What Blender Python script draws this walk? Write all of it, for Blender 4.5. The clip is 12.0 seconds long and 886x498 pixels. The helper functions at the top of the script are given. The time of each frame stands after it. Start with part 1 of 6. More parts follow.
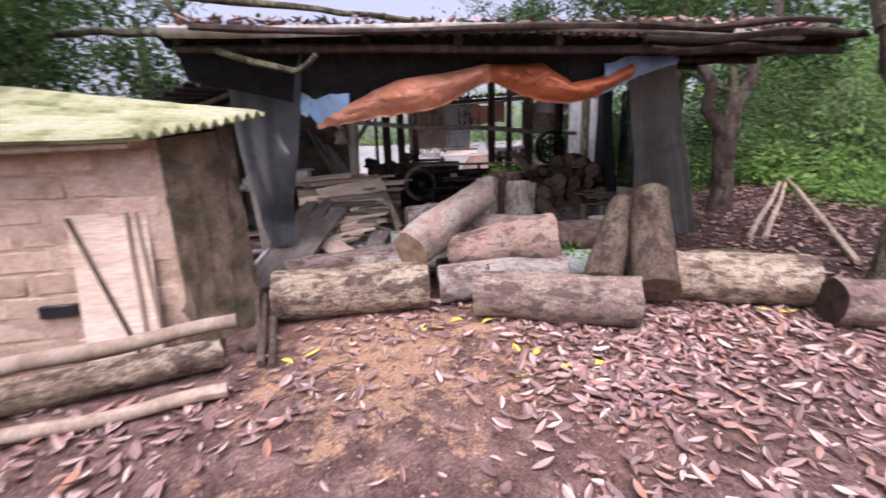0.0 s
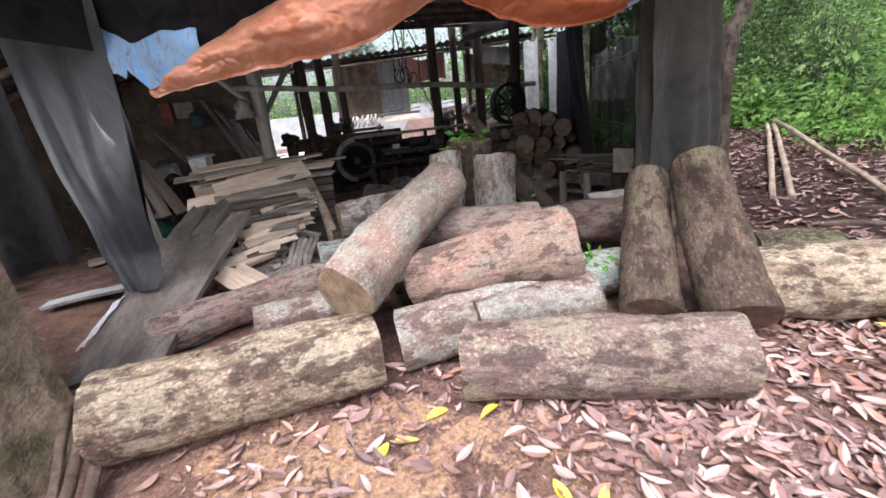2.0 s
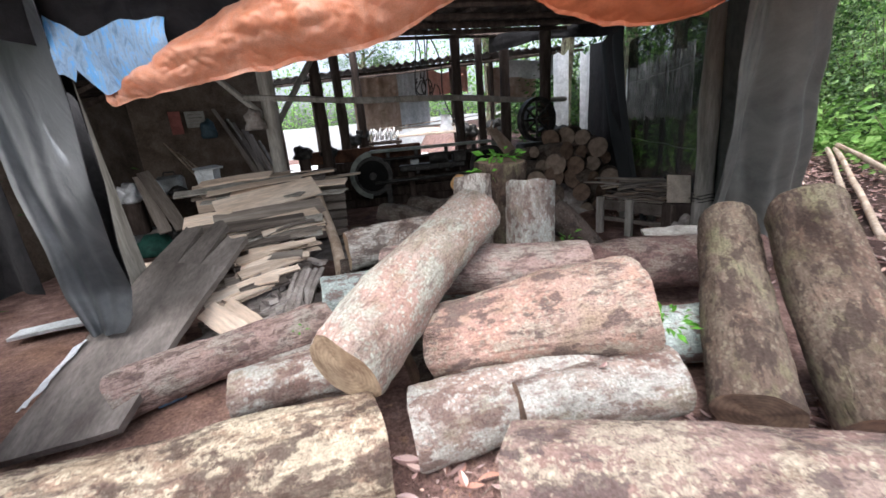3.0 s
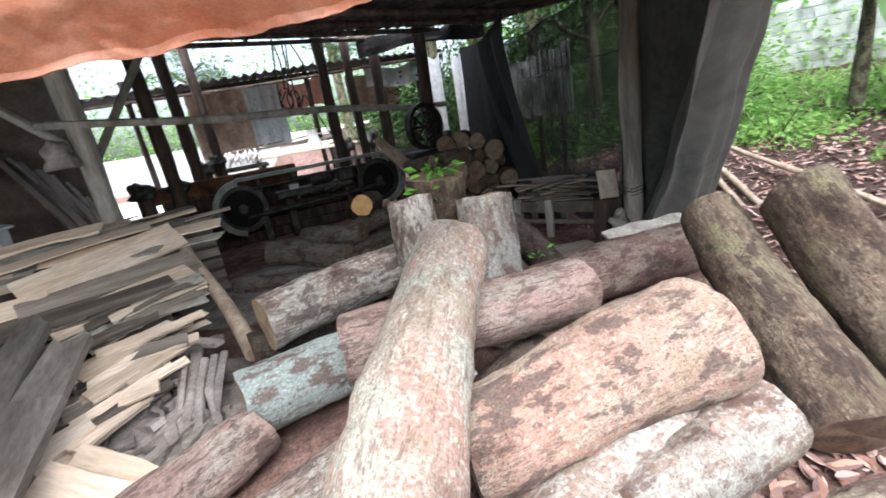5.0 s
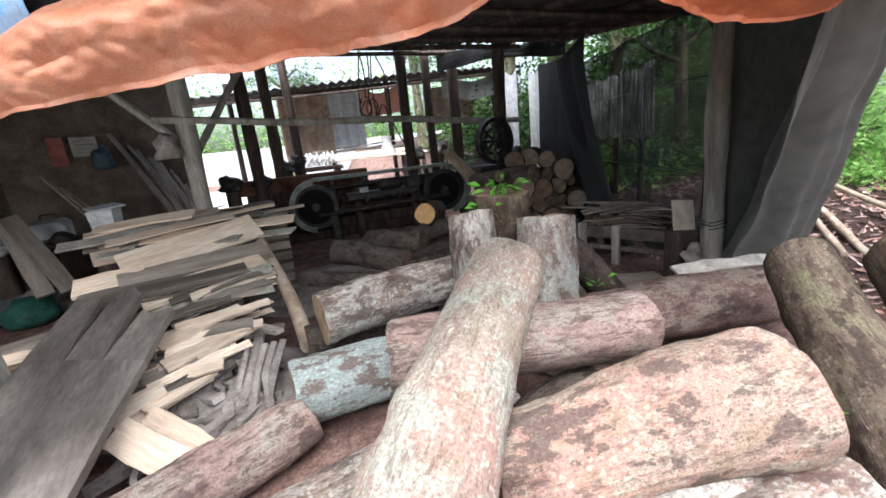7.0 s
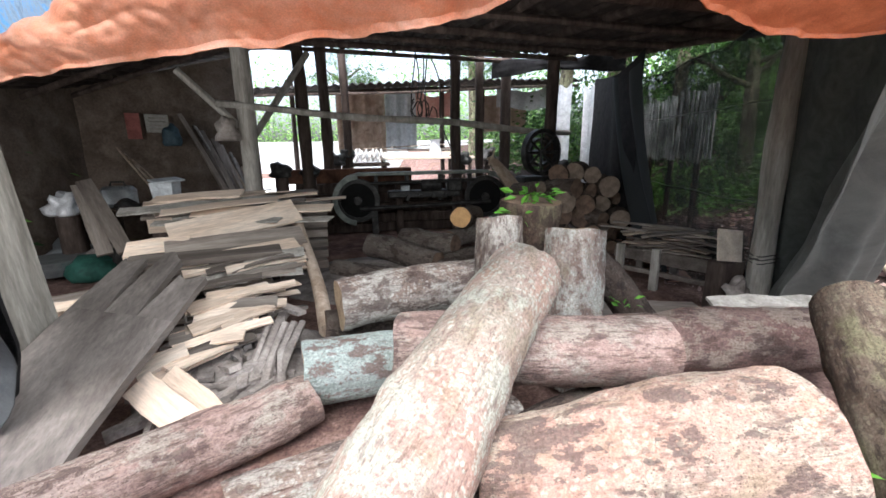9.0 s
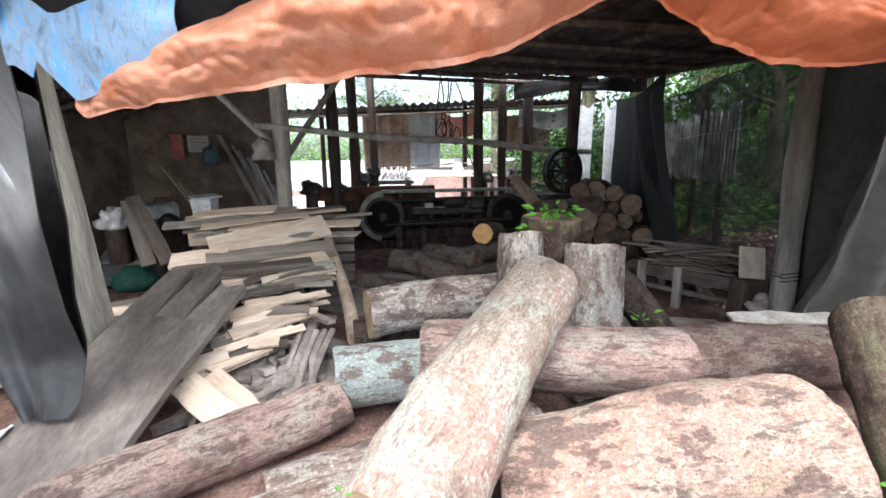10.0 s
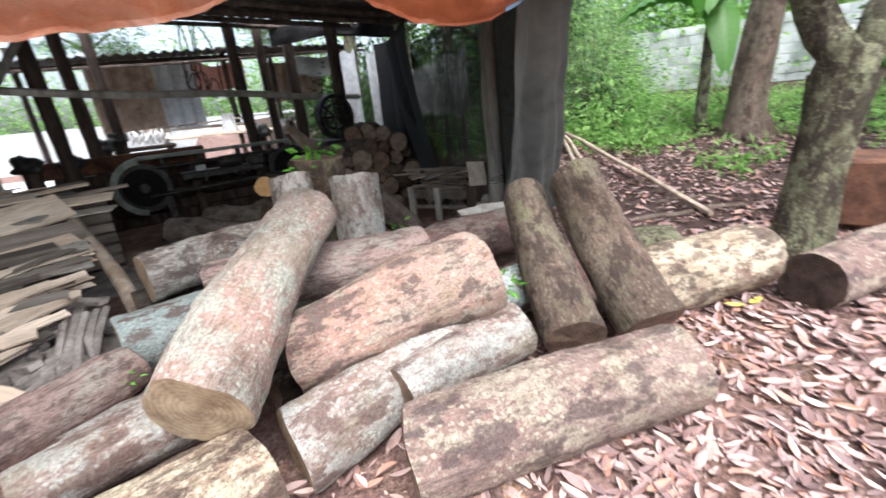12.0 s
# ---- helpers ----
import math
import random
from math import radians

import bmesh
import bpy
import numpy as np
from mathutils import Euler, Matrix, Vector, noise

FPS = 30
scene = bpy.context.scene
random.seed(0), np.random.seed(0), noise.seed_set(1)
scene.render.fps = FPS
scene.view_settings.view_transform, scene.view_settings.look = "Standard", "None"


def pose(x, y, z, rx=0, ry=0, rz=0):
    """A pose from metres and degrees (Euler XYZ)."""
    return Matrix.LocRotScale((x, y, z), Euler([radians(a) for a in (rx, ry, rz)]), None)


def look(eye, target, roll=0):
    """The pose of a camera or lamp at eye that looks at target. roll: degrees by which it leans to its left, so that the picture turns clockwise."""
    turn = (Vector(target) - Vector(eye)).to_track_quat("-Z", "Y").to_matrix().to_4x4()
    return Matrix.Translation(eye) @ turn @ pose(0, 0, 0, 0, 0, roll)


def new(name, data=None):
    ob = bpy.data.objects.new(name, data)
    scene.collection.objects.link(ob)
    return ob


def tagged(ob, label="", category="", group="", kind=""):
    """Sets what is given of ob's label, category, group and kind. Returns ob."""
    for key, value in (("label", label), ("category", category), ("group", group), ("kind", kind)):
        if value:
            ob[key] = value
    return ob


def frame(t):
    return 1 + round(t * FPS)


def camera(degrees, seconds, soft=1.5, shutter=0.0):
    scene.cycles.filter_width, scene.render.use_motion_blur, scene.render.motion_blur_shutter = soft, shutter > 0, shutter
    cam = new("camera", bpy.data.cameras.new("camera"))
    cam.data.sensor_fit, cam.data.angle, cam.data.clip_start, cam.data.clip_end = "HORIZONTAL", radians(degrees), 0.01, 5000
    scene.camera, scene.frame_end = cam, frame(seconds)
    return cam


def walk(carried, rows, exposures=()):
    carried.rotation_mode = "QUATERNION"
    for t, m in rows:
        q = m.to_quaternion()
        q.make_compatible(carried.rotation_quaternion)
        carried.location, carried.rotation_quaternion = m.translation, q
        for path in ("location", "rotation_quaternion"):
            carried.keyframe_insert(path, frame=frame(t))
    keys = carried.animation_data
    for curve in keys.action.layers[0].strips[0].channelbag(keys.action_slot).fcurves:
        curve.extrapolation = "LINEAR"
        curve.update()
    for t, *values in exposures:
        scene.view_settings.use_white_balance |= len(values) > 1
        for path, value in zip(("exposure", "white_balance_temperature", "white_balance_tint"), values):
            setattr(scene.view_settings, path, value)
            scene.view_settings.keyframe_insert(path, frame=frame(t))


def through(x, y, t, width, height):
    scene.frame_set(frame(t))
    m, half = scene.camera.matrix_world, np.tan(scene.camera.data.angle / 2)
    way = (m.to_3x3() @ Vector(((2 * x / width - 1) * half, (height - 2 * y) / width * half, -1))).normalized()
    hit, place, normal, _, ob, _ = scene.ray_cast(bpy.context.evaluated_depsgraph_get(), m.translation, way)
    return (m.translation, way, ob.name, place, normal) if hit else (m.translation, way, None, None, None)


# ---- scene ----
cam = camera(94.5, 12.0, 1.6, 0.3)
PATH = [
    (0, (-0.242, -3.411, 1.484), (-0.246, -1.464, 1.028), -2.1),
    (0.5, (-0.193, -2.995, 1.462), (0.146, -1.085, 0.977), -4.8),
    (1, (-0.208, -2.572, 1.497), (0.046, -0.655, 0.987), -6.2),
    (1.5, (-0.182, -2.132, 1.509), (0.07, -0.25, 0.883), -4.6),
    (2, (-0.229, -1.743, 1.522), (-0.008, 0.14, 0.886), -6.5),
    (2.5, (-0.221, -1.409, 1.517), (-0.011, 0.492, 0.933), -5.6),
    (2.7, (-0.196, -1.294, 1.552), (-0.034, 0.615, 0.979), -5.2),
    (4.3, (-0.562, -0.294, 1.571), (-0.39, 1.608, 0.976), -5.4),
    (4.5, (-0.597, -0.264, 1.583), (-0.248, 1.612, 0.985), -5.7),
    (5, (-0.622, -0.227, 1.63), (0.142, 1.518, 1.022), -9.6),
    (5.5, (-0.631, -0.241, 1.623), (0.261, 1.461, 1.068), -9.5),
    (6, (-0.623, -0.279, 1.647), (0.226, 1.456, 1.129), -8.8),
    (6.5, (-0.633, -0.294, 1.669), (0.022, 1.519, 1.133), -7.5),
    (7, (-0.602, -0.24, 1.651), (-0.092, 1.623, 1.132), -6.0),
    (9, (-0.49, -0.269, 1.597), (-0.169, 1.647, 1.123), -0.9),
    (9.5, (-0.483, -0.317, 1.59), (-0.264, 1.616, 1.126), -1.5),
    (10, (-0.533, -0.414, 1.601), (-0.31, 1.535, 1.212), -0.9),
    (10.5, (-0.584, -0.579, 1.595), (-0.283, 1.336, 1.103), -0.6),
    (11, (-0.524, -0.753, 1.58), (-0.103, 1.13, 1.051), -1.4),
    (11.5, (-0.389, -0.958, 1.546), (0.274, 0.84, 0.974), -3.1),
    (12, (-0.447, -1.024, 1.539), (0.571, 0.565, 0.877), -5.8),
]
EXPOSURES = [(0.0, 0.97, 6100, 30), (1.5, 1.19, 6100, 20), (2.5, 1.48, 6000, 14), (4.5, 1.97, 5950, 10),
             (7.0, 2.02, 5950, 10), (9.0, 2.17, 5950, 10), (10.0, 2.17, 5950, 10), (11.0, 2.07, 5950, 10),
             (12.0, 1.77, 5950, 10)]
walk(cam, [(t, look(eye, target, roll)) for t, eye, target, roll in PATH], EXPOSURES)

# ---- world and light: bright overcast sky over a clearing in the woods ----
SUN_UP, SUN_TURN = 62, 200
world = bpy.data.worlds.new("sky")
scene.world = world
world.use_nodes = True
wn = world.node_tree
sky = wn.nodes.new("ShaderNodeTexSky")
sky.sky_type, sky.sun_disc = "NISHITA", False
sky.sun_elevation, sky.sun_rotation = radians(SUN_UP), radians(SUN_TURN)
sky.air_density, sky.dust_density, sky.ozone_density = 1.0, 6.0, 0.6
haze = wn.nodes.new("ShaderNodeHueSaturation")
haze.inputs["Saturation"].default_value = 0.5
wn.links.new(sky.outputs[0], haze.inputs["Color"])
wn.links.new(haze.outputs[0], wn.nodes["Background"].inputs[0])
wn.nodes["Background"].inputs[1].default_value = 0.15
sun_data = bpy.data.lights.new("sun", "SUN")
sun_data.energy, sun_data.angle, sun_data.color = 0.7, radians(40), (1.0, 0.95, 0.88)
sun = new("sun", sun_data)
sun.matrix_world = look((math.sin(radians(SUN_TURN)) * 30, math.cos(radians(SUN_TURN)) * 30, 50), (0, 0, 0))

# fill lamps added in the shed's open front and left bay, imitating sky light
for eye, target, wide, high, watts in [((-0.6, 1.7, 1.78), (-1.2, 4.5, 0.4), 3.0, 0.5, 11), ((-4.55, 2.45, 1.5), (-2.4, 4.6, 0.6), 1.3, 1.4, 12)]:
    lamp_data = bpy.data.lights.new("sky_fill", "AREA")
    lamp_data.shape, lamp_data.size, lamp_data.size_y, lamp_data.energy, lamp_data.color = "RECTANGLE", wide, high, watts, (1.0, 0.96, 0.90)
    new("sky_fill", lamp_data).matrix_world = look(eye, target)


# ---- materials ----
def material(name, rough=0.85, metal=0.0):
    m = bpy.data.materials.new(name)
    m.use_nodes = True
    b = m.node_tree.nodes["Principled BSDF"]
    b.inputs["Roughness"].default_value, b.inputs["Metallic"].default_value = rough, metal
    if rough >= 0.8:
        b.inputs["Specular IOR Level"].default_value = 0.2
    return m, m.node_tree, b


def nd(nt, kind, **vals):
    n = nt.nodes.new(kind)
    for k, v in vals.items():
        n.inputs[k.replace("_", " ")].default_value = v
    return n


def coords(nt, stretch=(1, 1, 1), jitter=True):
    """Object coordinates in metres, shifted at random from object to object."""
    tc, mp = nd(nt, "ShaderNodeTexCoord"), nd(nt, "ShaderNodeMapping")
    nt.links.new(tc.outputs["Object"], mp.inputs["Vector"])
    mp.inputs["Scale"].default_value = stretch
    if jitter:
        oi, mul = nd(nt, "ShaderNodeObjectInfo"), nd(nt, "ShaderNodeVectorMath")
        mul.operation = "MULTIPLY"
        mul.inputs[1].default_value = (37, 23, 51)
        cmb = nd(nt, "ShaderNodeCombineXYZ")
        for k in range(3):
            nt.links.new(oi.outputs["Random"], cmb.inputs[k])
        nt.links.new(cmb.outputs[0], mul.inputs[0])
        nt.links.new(mul.outputs[0], mp.inputs["Location"])
    return mp.outputs[0]


def noise_tex(nt, vec, scale, detail=5.0, rough=0.6, dist=0.0):
    n = nd(nt, "ShaderNodeTexNoise", Scale=scale, Detail=detail, Roughness=rough, Distortion=dist)
    nt.links.new(vec, n.inputs["Vector"])
    return n.outputs[0]


def ramp(nt, fac, stops):
    r = nd(nt, "ShaderNodeValToRGB")
    el = r.color_ramp.elements
    while len(el) < len(stops):
        el.new(0.5)
    for e, (p, c) in zip(el, stops):
        e.position, e.color = p, (*c, 1) if len(c) == 3 else c
    nt.links.new(fac, r.inputs[0])
    return r.outputs[0]


def grey(nt, fac, lo, hi, a=0.0, b=1.0):
    if lo > hi:
        lo, hi, a, b = hi, lo, b, a
    return ramp(nt, fac, [(lo, (a, a, a)), (hi, (b, b, b))])


def mix(nt, fac, a, b, mode="MIX"):
    m = nd(nt, "ShaderNodeMix")
    m.data_type, m.blend_type = "RGBA", mode
    for sock, v in ((m.inputs[0], fac), (m.inputs[6], a), (m.inputs[7], b)):
        if isinstance(v, (int, float)):
            sock.default_value = v
        elif isinstance(v, tuple):
            sock.default_value = (*v, 1)
        else:
            nt.links.new(v, sock)
    return m.outputs[2]


def bump(nt, b, height, strength=0.5, dist=0.01):
    n = nd(nt, "ShaderNodeBump", Strength=strength, Distance=dist)
    nt.links.new(height, n.inputs["Height"])
    nt.links.new(n.outputs[0], b.inputs["Normal"])


def worn(name, dark, mid, light, scale=6, fine=60, rough=0.85, stretch=(1, 1, 1), strength=0.4, dist=0.006, metal=0.0, spread=0.15):
    """A surface of three tones: broad stains, fine grain, relief from both, and its own tint on each object."""
    m, nt, b = material(name, rough, metal)
    v = coords(nt, stretch)
    broad, grain = noise_tex(nt, v, scale, 6, 0.6, 0.3), noise_tex(nt, v, fine, 3, 0.7)
    c = ramp(nt, broad, [(0.3, dark), (0.5, mid), (0.7, light)])
    c = mix(nt, 0.75, c, grey(nt, grain, 0.25, 0.75, 0.55, 1.25), "MULTIPLY")
    oi = nd(nt, "ShaderNodeObjectInfo")
    c = mix(nt, 1.0, c, grey(nt, oi.outputs["Random"], 0.0, 1.0, 1 - spread, 1 + spread), "MULTIPLY")
    nt.links.new(c, b.inputs["Base Color"])
    bump(nt, b, mix(nt, 0.5, broad, grain), strength, dist)
    return m


def madd(nt, a, k, b):
    """a * k + b, each of a and b a socket or a number."""
    n = nd(nt, "ShaderNodeMath")
    n.operation = "MULTIPLY_ADD"
    for sock, val in zip(n.inputs, (a, k, b)):
        if isinstance(val, (int, float)):
            sock.default_value = val
        else:
            nt.links.new(val, sock)
    return n.outputs[0]


def cells(nt, vec, scale):
    n = nd(nt, "ShaderNodeTexVoronoi", Scale=scale, Randomness=1.0)
    nt.links.new(vec, n.inputs["Vector"])
    return n.outputs["Distance"]


def bark(name, base, pale, stain, lichen, stains=0.57, flakes=0.6, crust=0.54, rust=0.0, moss=0.0, streak=0.35, spots=0.75, line=0.15):
    """Log surface, grain along local z: drifting pink and pale tones, ragged dark flaked patches, crusts and spots of lichen,
    fine cracks along the grain. Lower thresholds (stains, flakes, crust) cover more of the log."""
    m, nt, b = material(name, 0.92)
    v = coords(nt)
    fine = noise_tex(nt, v, 75, 6, 0.75)
    mid = noise_tex(nt, coords(nt, (1, 1, 0.6)), 26, 6, 0.7)
    tone = noise_tex(nt, coords(nt, (1, 1, 0.5)), 3.0, 4, 0.6)
    hue = noise_tex(nt, coords(nt, (1.3, 1.1, 0.8)), 4.4, 5, 0.65)
    patch = madd(nt, fine, 0.34, madd(nt, mid, 0.50, noise_tex(nt, coords(nt, (1.1, 1, 0.6)), 7.0, 4, 0.6)))
    flake = madd(nt, fine, 0.45, noise_tex(nt, coords(nt, (1, 1, 0.40)), 24, 5, 0.7))
    crusts = madd(nt, fine, 0.40, madd(nt, mid, 0.45, noise_tex(nt, coords(nt, (0.9, 1.2, 0.8)), 5.0, 3, 0.55)))
    grain = noise_tex(nt, coords(nt, (1, 1, 0.10)), 62, 5, 0.7)
    warped = nd(nt, "ShaderNodeVectorMath")
    warped.operation = "MULTIPLY_ADD"
    nse = nd(nt, "ShaderNodeTexNoise", Scale=22.0, Detail=3.0)
    nt.links.new(v, nse.inputs["Vector"])
    nt.links.new(nse.outputs["Color"], warped.inputs[0])
    warped.inputs[1].default_value = (0.03, 0.03, 0.03)
    nt.links.new(v, warped.inputs[2])
    small, tiny = cells(nt, warped.outputs[0], 34), cells(nt, warped.outputs[0], 80)
    c = mix(nt, grey(nt, tone, 0.40, 0.60), base, pale)
    if rust:
        c = mix(nt, grey(nt, hue, 0.52, 0.66, 0.0, rust), c, (0.52, 0.31, 0.22))
    if moss:
        c = mix(nt, grey(nt, hue, 0.47, 0.34, 0.0, moss), c, (0.24, 0.26, 0.13))
    c = mix(nt, grey(nt, crusts, crust + 0.42, crust + 0.47, 0.0, 0.72), c, lichen)
    spot = mix(nt, 1.0, grey(nt, small, 0.40, 0.30), grey(nt, hue, 0.38, 0.52), "MULTIPLY")
    c = mix(nt, mix(nt, 1.0, spot, (spots, spots, spots), "MULTIPLY"), c, tuple(min(0.8, k * 1.25) for k in lichen))
    c = mix(nt, grey(nt, flake, flakes + 0.20, flakes + 0.25, 0.0, 0.7), c, tuple(k * 1.3 for k in stain))
    c = mix(nt, grey(nt, patch, stains + 0.42, stains + 0.47, 0.0, 0.8), c, stain)
    pit = mix(nt, 1.0, grey(nt, tiny, 0.28, 0.18), grey(nt, tone, 0.42, 0.55), "MULTIPLY")
    c = mix(nt, mix(nt, 1.0, pit, (0.6, 0.6, 0.6), "MULTIPLY"), c, tuple(k * 0.55 for k in stain))
    c = mix(nt, grey(nt, grain, 0.45, 0.35, 0.0, line * 4), c, tuple(k * 0.7 for k in stain))
    c = mix(nt, 1.0, c, grey(nt, fine, 0.38, 0.62, 1 - streak, 1.2), "MULTIPLY")
    grime = madd(nt, mid, 0.35, noise_tex(nt, coords(nt, (1.2, 0.9, 0.7)), 2.6, 4, 0.6))
    c = mix(nt, 1.0, c, ramp(nt, grime, [(0.50, (0.55, 0.51, 0.49)), (0.62, (0.92, 0.90, 0.89)), (0.80, (1.0, 0.99, 0.98))]), "MULTIPLY")
    nt.links.new(c, b.inputs["Base Color"])
    h = mix(nt, 0.4, mix(nt, 0.5, grain, mid), mix(nt, 0.45, fine, flake))
    bump(nt, b, h, 1.0, 0.045)
    return m


def cut_wood(name, pale, dark):
    """Sawn log end: growth rings about local z, saw marks, grime."""
    m, nt, b = material(name, 0.85)
    v = coords(nt, jitter=False)
    w = nd(nt, "ShaderNodeTexWave", Scale=14.0, Distortion=3.0, Detail=3.0)
    w.wave_type, w.rings_direction = "RINGS", "Z"
    nt.links.new(v, w.inputs["Vector"])
    n = noise_tex(nt, v, 9, 6, 0.7)
    c = mix(nt, grey(nt, n, 0.35, 0.65), pale, dark)
    c = mix(nt, 0.5, c, grey(nt, w.outputs[0], 0.0, 1.0, 0.72, 1.1), "MULTIPLY")
    nt.links.new(c, b.inputs["Base Color"])
    bump(nt, b, noise_tex(nt, v, 55, 4, 0.7), 0.5, 0.006)
    return m


def leafy(name, tones, rough=0.55, through=0.35):
    """Leaves: one tone each from a ramp, some light passing through."""
    m, nt, b = material(name, rough)
    g = nd(nt, "ShaderNodeNewGeometry")
    stops = [(k / max(1, len(tones) - 1), t) for k, t in enumerate(tones)]
    c = ramp(nt, g.outputs["Random Per Island"], stops)
    v = coords(nt)
    c = mix(nt, 0.6, c, grey(nt, noise_tex(nt, v, 40, 3, 0.6), 0.3, 0.7, 0.65, 1.2), "MULTIPLY")
    nt.links.new(c, b.inputs["Base Color"])
    if through:
        tr, ad = nd(nt, "ShaderNodeBsdfTranslucent"), nd(nt, "ShaderNodeMixShader", Fac=through)
        nt.links.new(c, tr.inputs[0])
        nt.links.new(b.outputs[0], ad.inputs[1])
        nt.links.new(tr.outputs[0], ad.inputs[2])
        nt.links.new(ad.outputs[0], nt.nodes["Material Output"].inputs[0])
    return m


def dead_leaf(name, tones):
    """Fallen leaves: a tone for each object and each island, veins and brown rot."""
    m, nt, b = material(name, 0.6)
    g, oi = nd(nt, "ShaderNodeNewGeometry"), nd(nt, "ShaderNodeObjectInfo")
    add = nd(nt, "ShaderNodeMath")
    add.operation = "ADD"
    nt.links.new(g.outputs["Random Per Island"], add.inputs[0])
    nt.links.new(oi.outputs["Random"], add.inputs[1])
    fr = nd(nt, "ShaderNodeMath")
    fr.operation = "FRACT"
    nt.links.new(add.outputs[0], fr.inputs[0])
    c = ramp(nt, fr.outputs[0], [(k / (len(tones) - 1), t) for k, t in enumerate(tones)])
    v = coords(nt)
    c = mix(nt, grey(nt, noise_tex(nt, v, 45, 5, 0.7), 0.55, 0.75, 0.0, 0.6), c, (0.10, 0.055, 0.04))
    nt.links.new(c, b.inputs["Base Color"])
    bump(nt, b, noise_tex(nt, v, 70, 2, 0.5), 0.3, 0.004)
    return m


def soil():
    m, nt, b = material("soil", 0.95)
    v = coords(nt, jitter=False)
    big, mid, fine = noise_tex(nt, v, 0.7, 6, 0.6, 0.5), noise_tex(nt, v, 4, 7, 0.7), noise_tex(nt, v, 45, 4, 0.75)
    c = ramp(nt, mid, [(0.3, (0.095, 0.056, 0.048)), (0.5, (0.235, 0.145, 0.123)), (0.68, (0.42, 0.285, 0.245))])
    c = mix(nt, grey(nt, big, 0.5, 0.68, 0.0, 0.55), c, (0.33, 0.19, 0.12))
    sep, wob = nd(nt, "ShaderNodeSeparateXYZ"), nd(nt, "ShaderNodeMath")
    nt.links.new(v, sep.inputs[0])
    wob.operation = "MULTIPLY_ADD"
    nt.links.new(big, wob.inputs[0])
    wob.inputs[1].default_value = 3.0
    nt.links.new(sep.outputs[0], wob.inputs[2])
    scaled = nd(nt, "ShaderNodeMath")
    scaled.operation = "MULTIPLY"
    nt.links.new(wob.outputs[0], scaled.inputs[0])
    scaled.inputs[1].default_value = 0.1
    c = mix(nt, grey(nt, scaled.outputs[0], 0.40, 0.56, 0.0, 0.85), c, (0.055, 0.036, 0.03))
    place = nd(nt, "ShaderNodeVectorMath")
    place.operation = "DISTANCE"
    nt.links.new(v, place.inputs[0])
    place.inputs[1].default_value = (-0.7, -0.55, 0.0)
    spill = madd(nt, fine, 0.2, madd(nt, place.outputs["Value"], -0.22, noise_tex(nt, v, 3.6, 5, 0.65)))
    c = mix(nt, grey(nt, spill, 0.40, 0.49, 0.0, 0.85), c, (0.60, 0.38, 0.24))
    c = mix(nt, 0.9, c, grey(nt, fine, 0.3, 0.7, 0.35, 1.4), "MULTIPLY")
    nt.links.new(c, b.inputs["Base Color"])
    bump(nt, b, mix(nt, 0.6, mid, fine), 1.0, 0.05)
    return m


def cloth_mat(name, dark, light, rough=0.6, weave=220, crease=9, through=0.0):
    m, nt, b = material(name, rough)
    v = coords(nt)
    n, f = noise_tex(nt, v, crease, 7, 0.65, 0.8), noise_tex(nt, v, weave, 2, 0.5)
    c = mix(nt, grey(nt, n, 0.35, 0.68), dark, light)
    c = mix(nt, 0.5, c, grey(nt, f, 0.3, 0.7, 0.7, 1.15), "MULTIPLY")
    c = mix(nt, grey(nt, noise_tex(nt, v, 2.2, 6, 0.7), 0.55, 0.75, 0.0, 0.35), c, tuple(k * 0.45 for k in dark))
    nt.links.new(c, b.inputs["Base Color"])
    bump(nt, b, n, 0.45, 0.03)
    if through:
        tr, ad = nd(nt, "ShaderNodeBsdfTranslucent"), nd(nt, "ShaderNodeMixShader", Fac=through)
        nt.links.new(c, tr.inputs[0])
        nt.links.new(b.outputs[0], ad.inputs[1])
        nt.links.new(tr.outputs[0], ad.inputs[2])
        nt.links.new(ad.outputs[0], nt.nodes["Material Output"].inputs[0])
    return m


def blue_tarp():
    m, nt, b = material("blue_tarp", 0.5)
    v = coords(nt, (1, 1, 1), False)
    w = nd(nt, "ShaderNodeTexNoise", Scale=9.0, Detail=7.0, Roughness=0.75, Distortion=1.5)
    nt.links.new(coords(nt, (3, 1, 0.7), False), w.inputs["Vector"])
    c = ramp(nt, w.outputs[0], [(0.35, (0.12, 0.22, 0.36)), (0.50, (0.30, 0.43, 0.58)), (0.60, (0.12, 0.42, 0.80)), (0.72, (0.66, 0.75, 0.82))])
    nt.links.new(c, b.inputs["Base Color"])
    bump(nt, b, noise_tex(nt, v, 12, 6, 0.6), 0.5, 0.02)
    return m


def netting(name="netting", lo=0.52, hi=0.78):
    """Sheer shade netting: threads over see-through gaps."""
    m, nt, b = material(name, 0.8)
    v = coords(nt, jitter=False)
    n = noise_tex(nt, v, 3, 5, 0.6)
    b.inputs["Base Color"].default_value = (0.035, 0.04, 0.042, 1)
    tp, ad = nd(nt, "ShaderNodeBsdfTransparent"), nd(nt, "ShaderNodeMixShader")
    nt.links.new(grey(nt, n, 0.3, 0.7, lo, hi), ad.inputs[0])
    nt.links.new(tp.outputs[0], ad.inputs[1])
    nt.links.new(b.outputs[0], ad.inputs[2])
    nt.links.new(ad.outputs[0], nt.nodes["Material Output"].inputs[0])
    return m


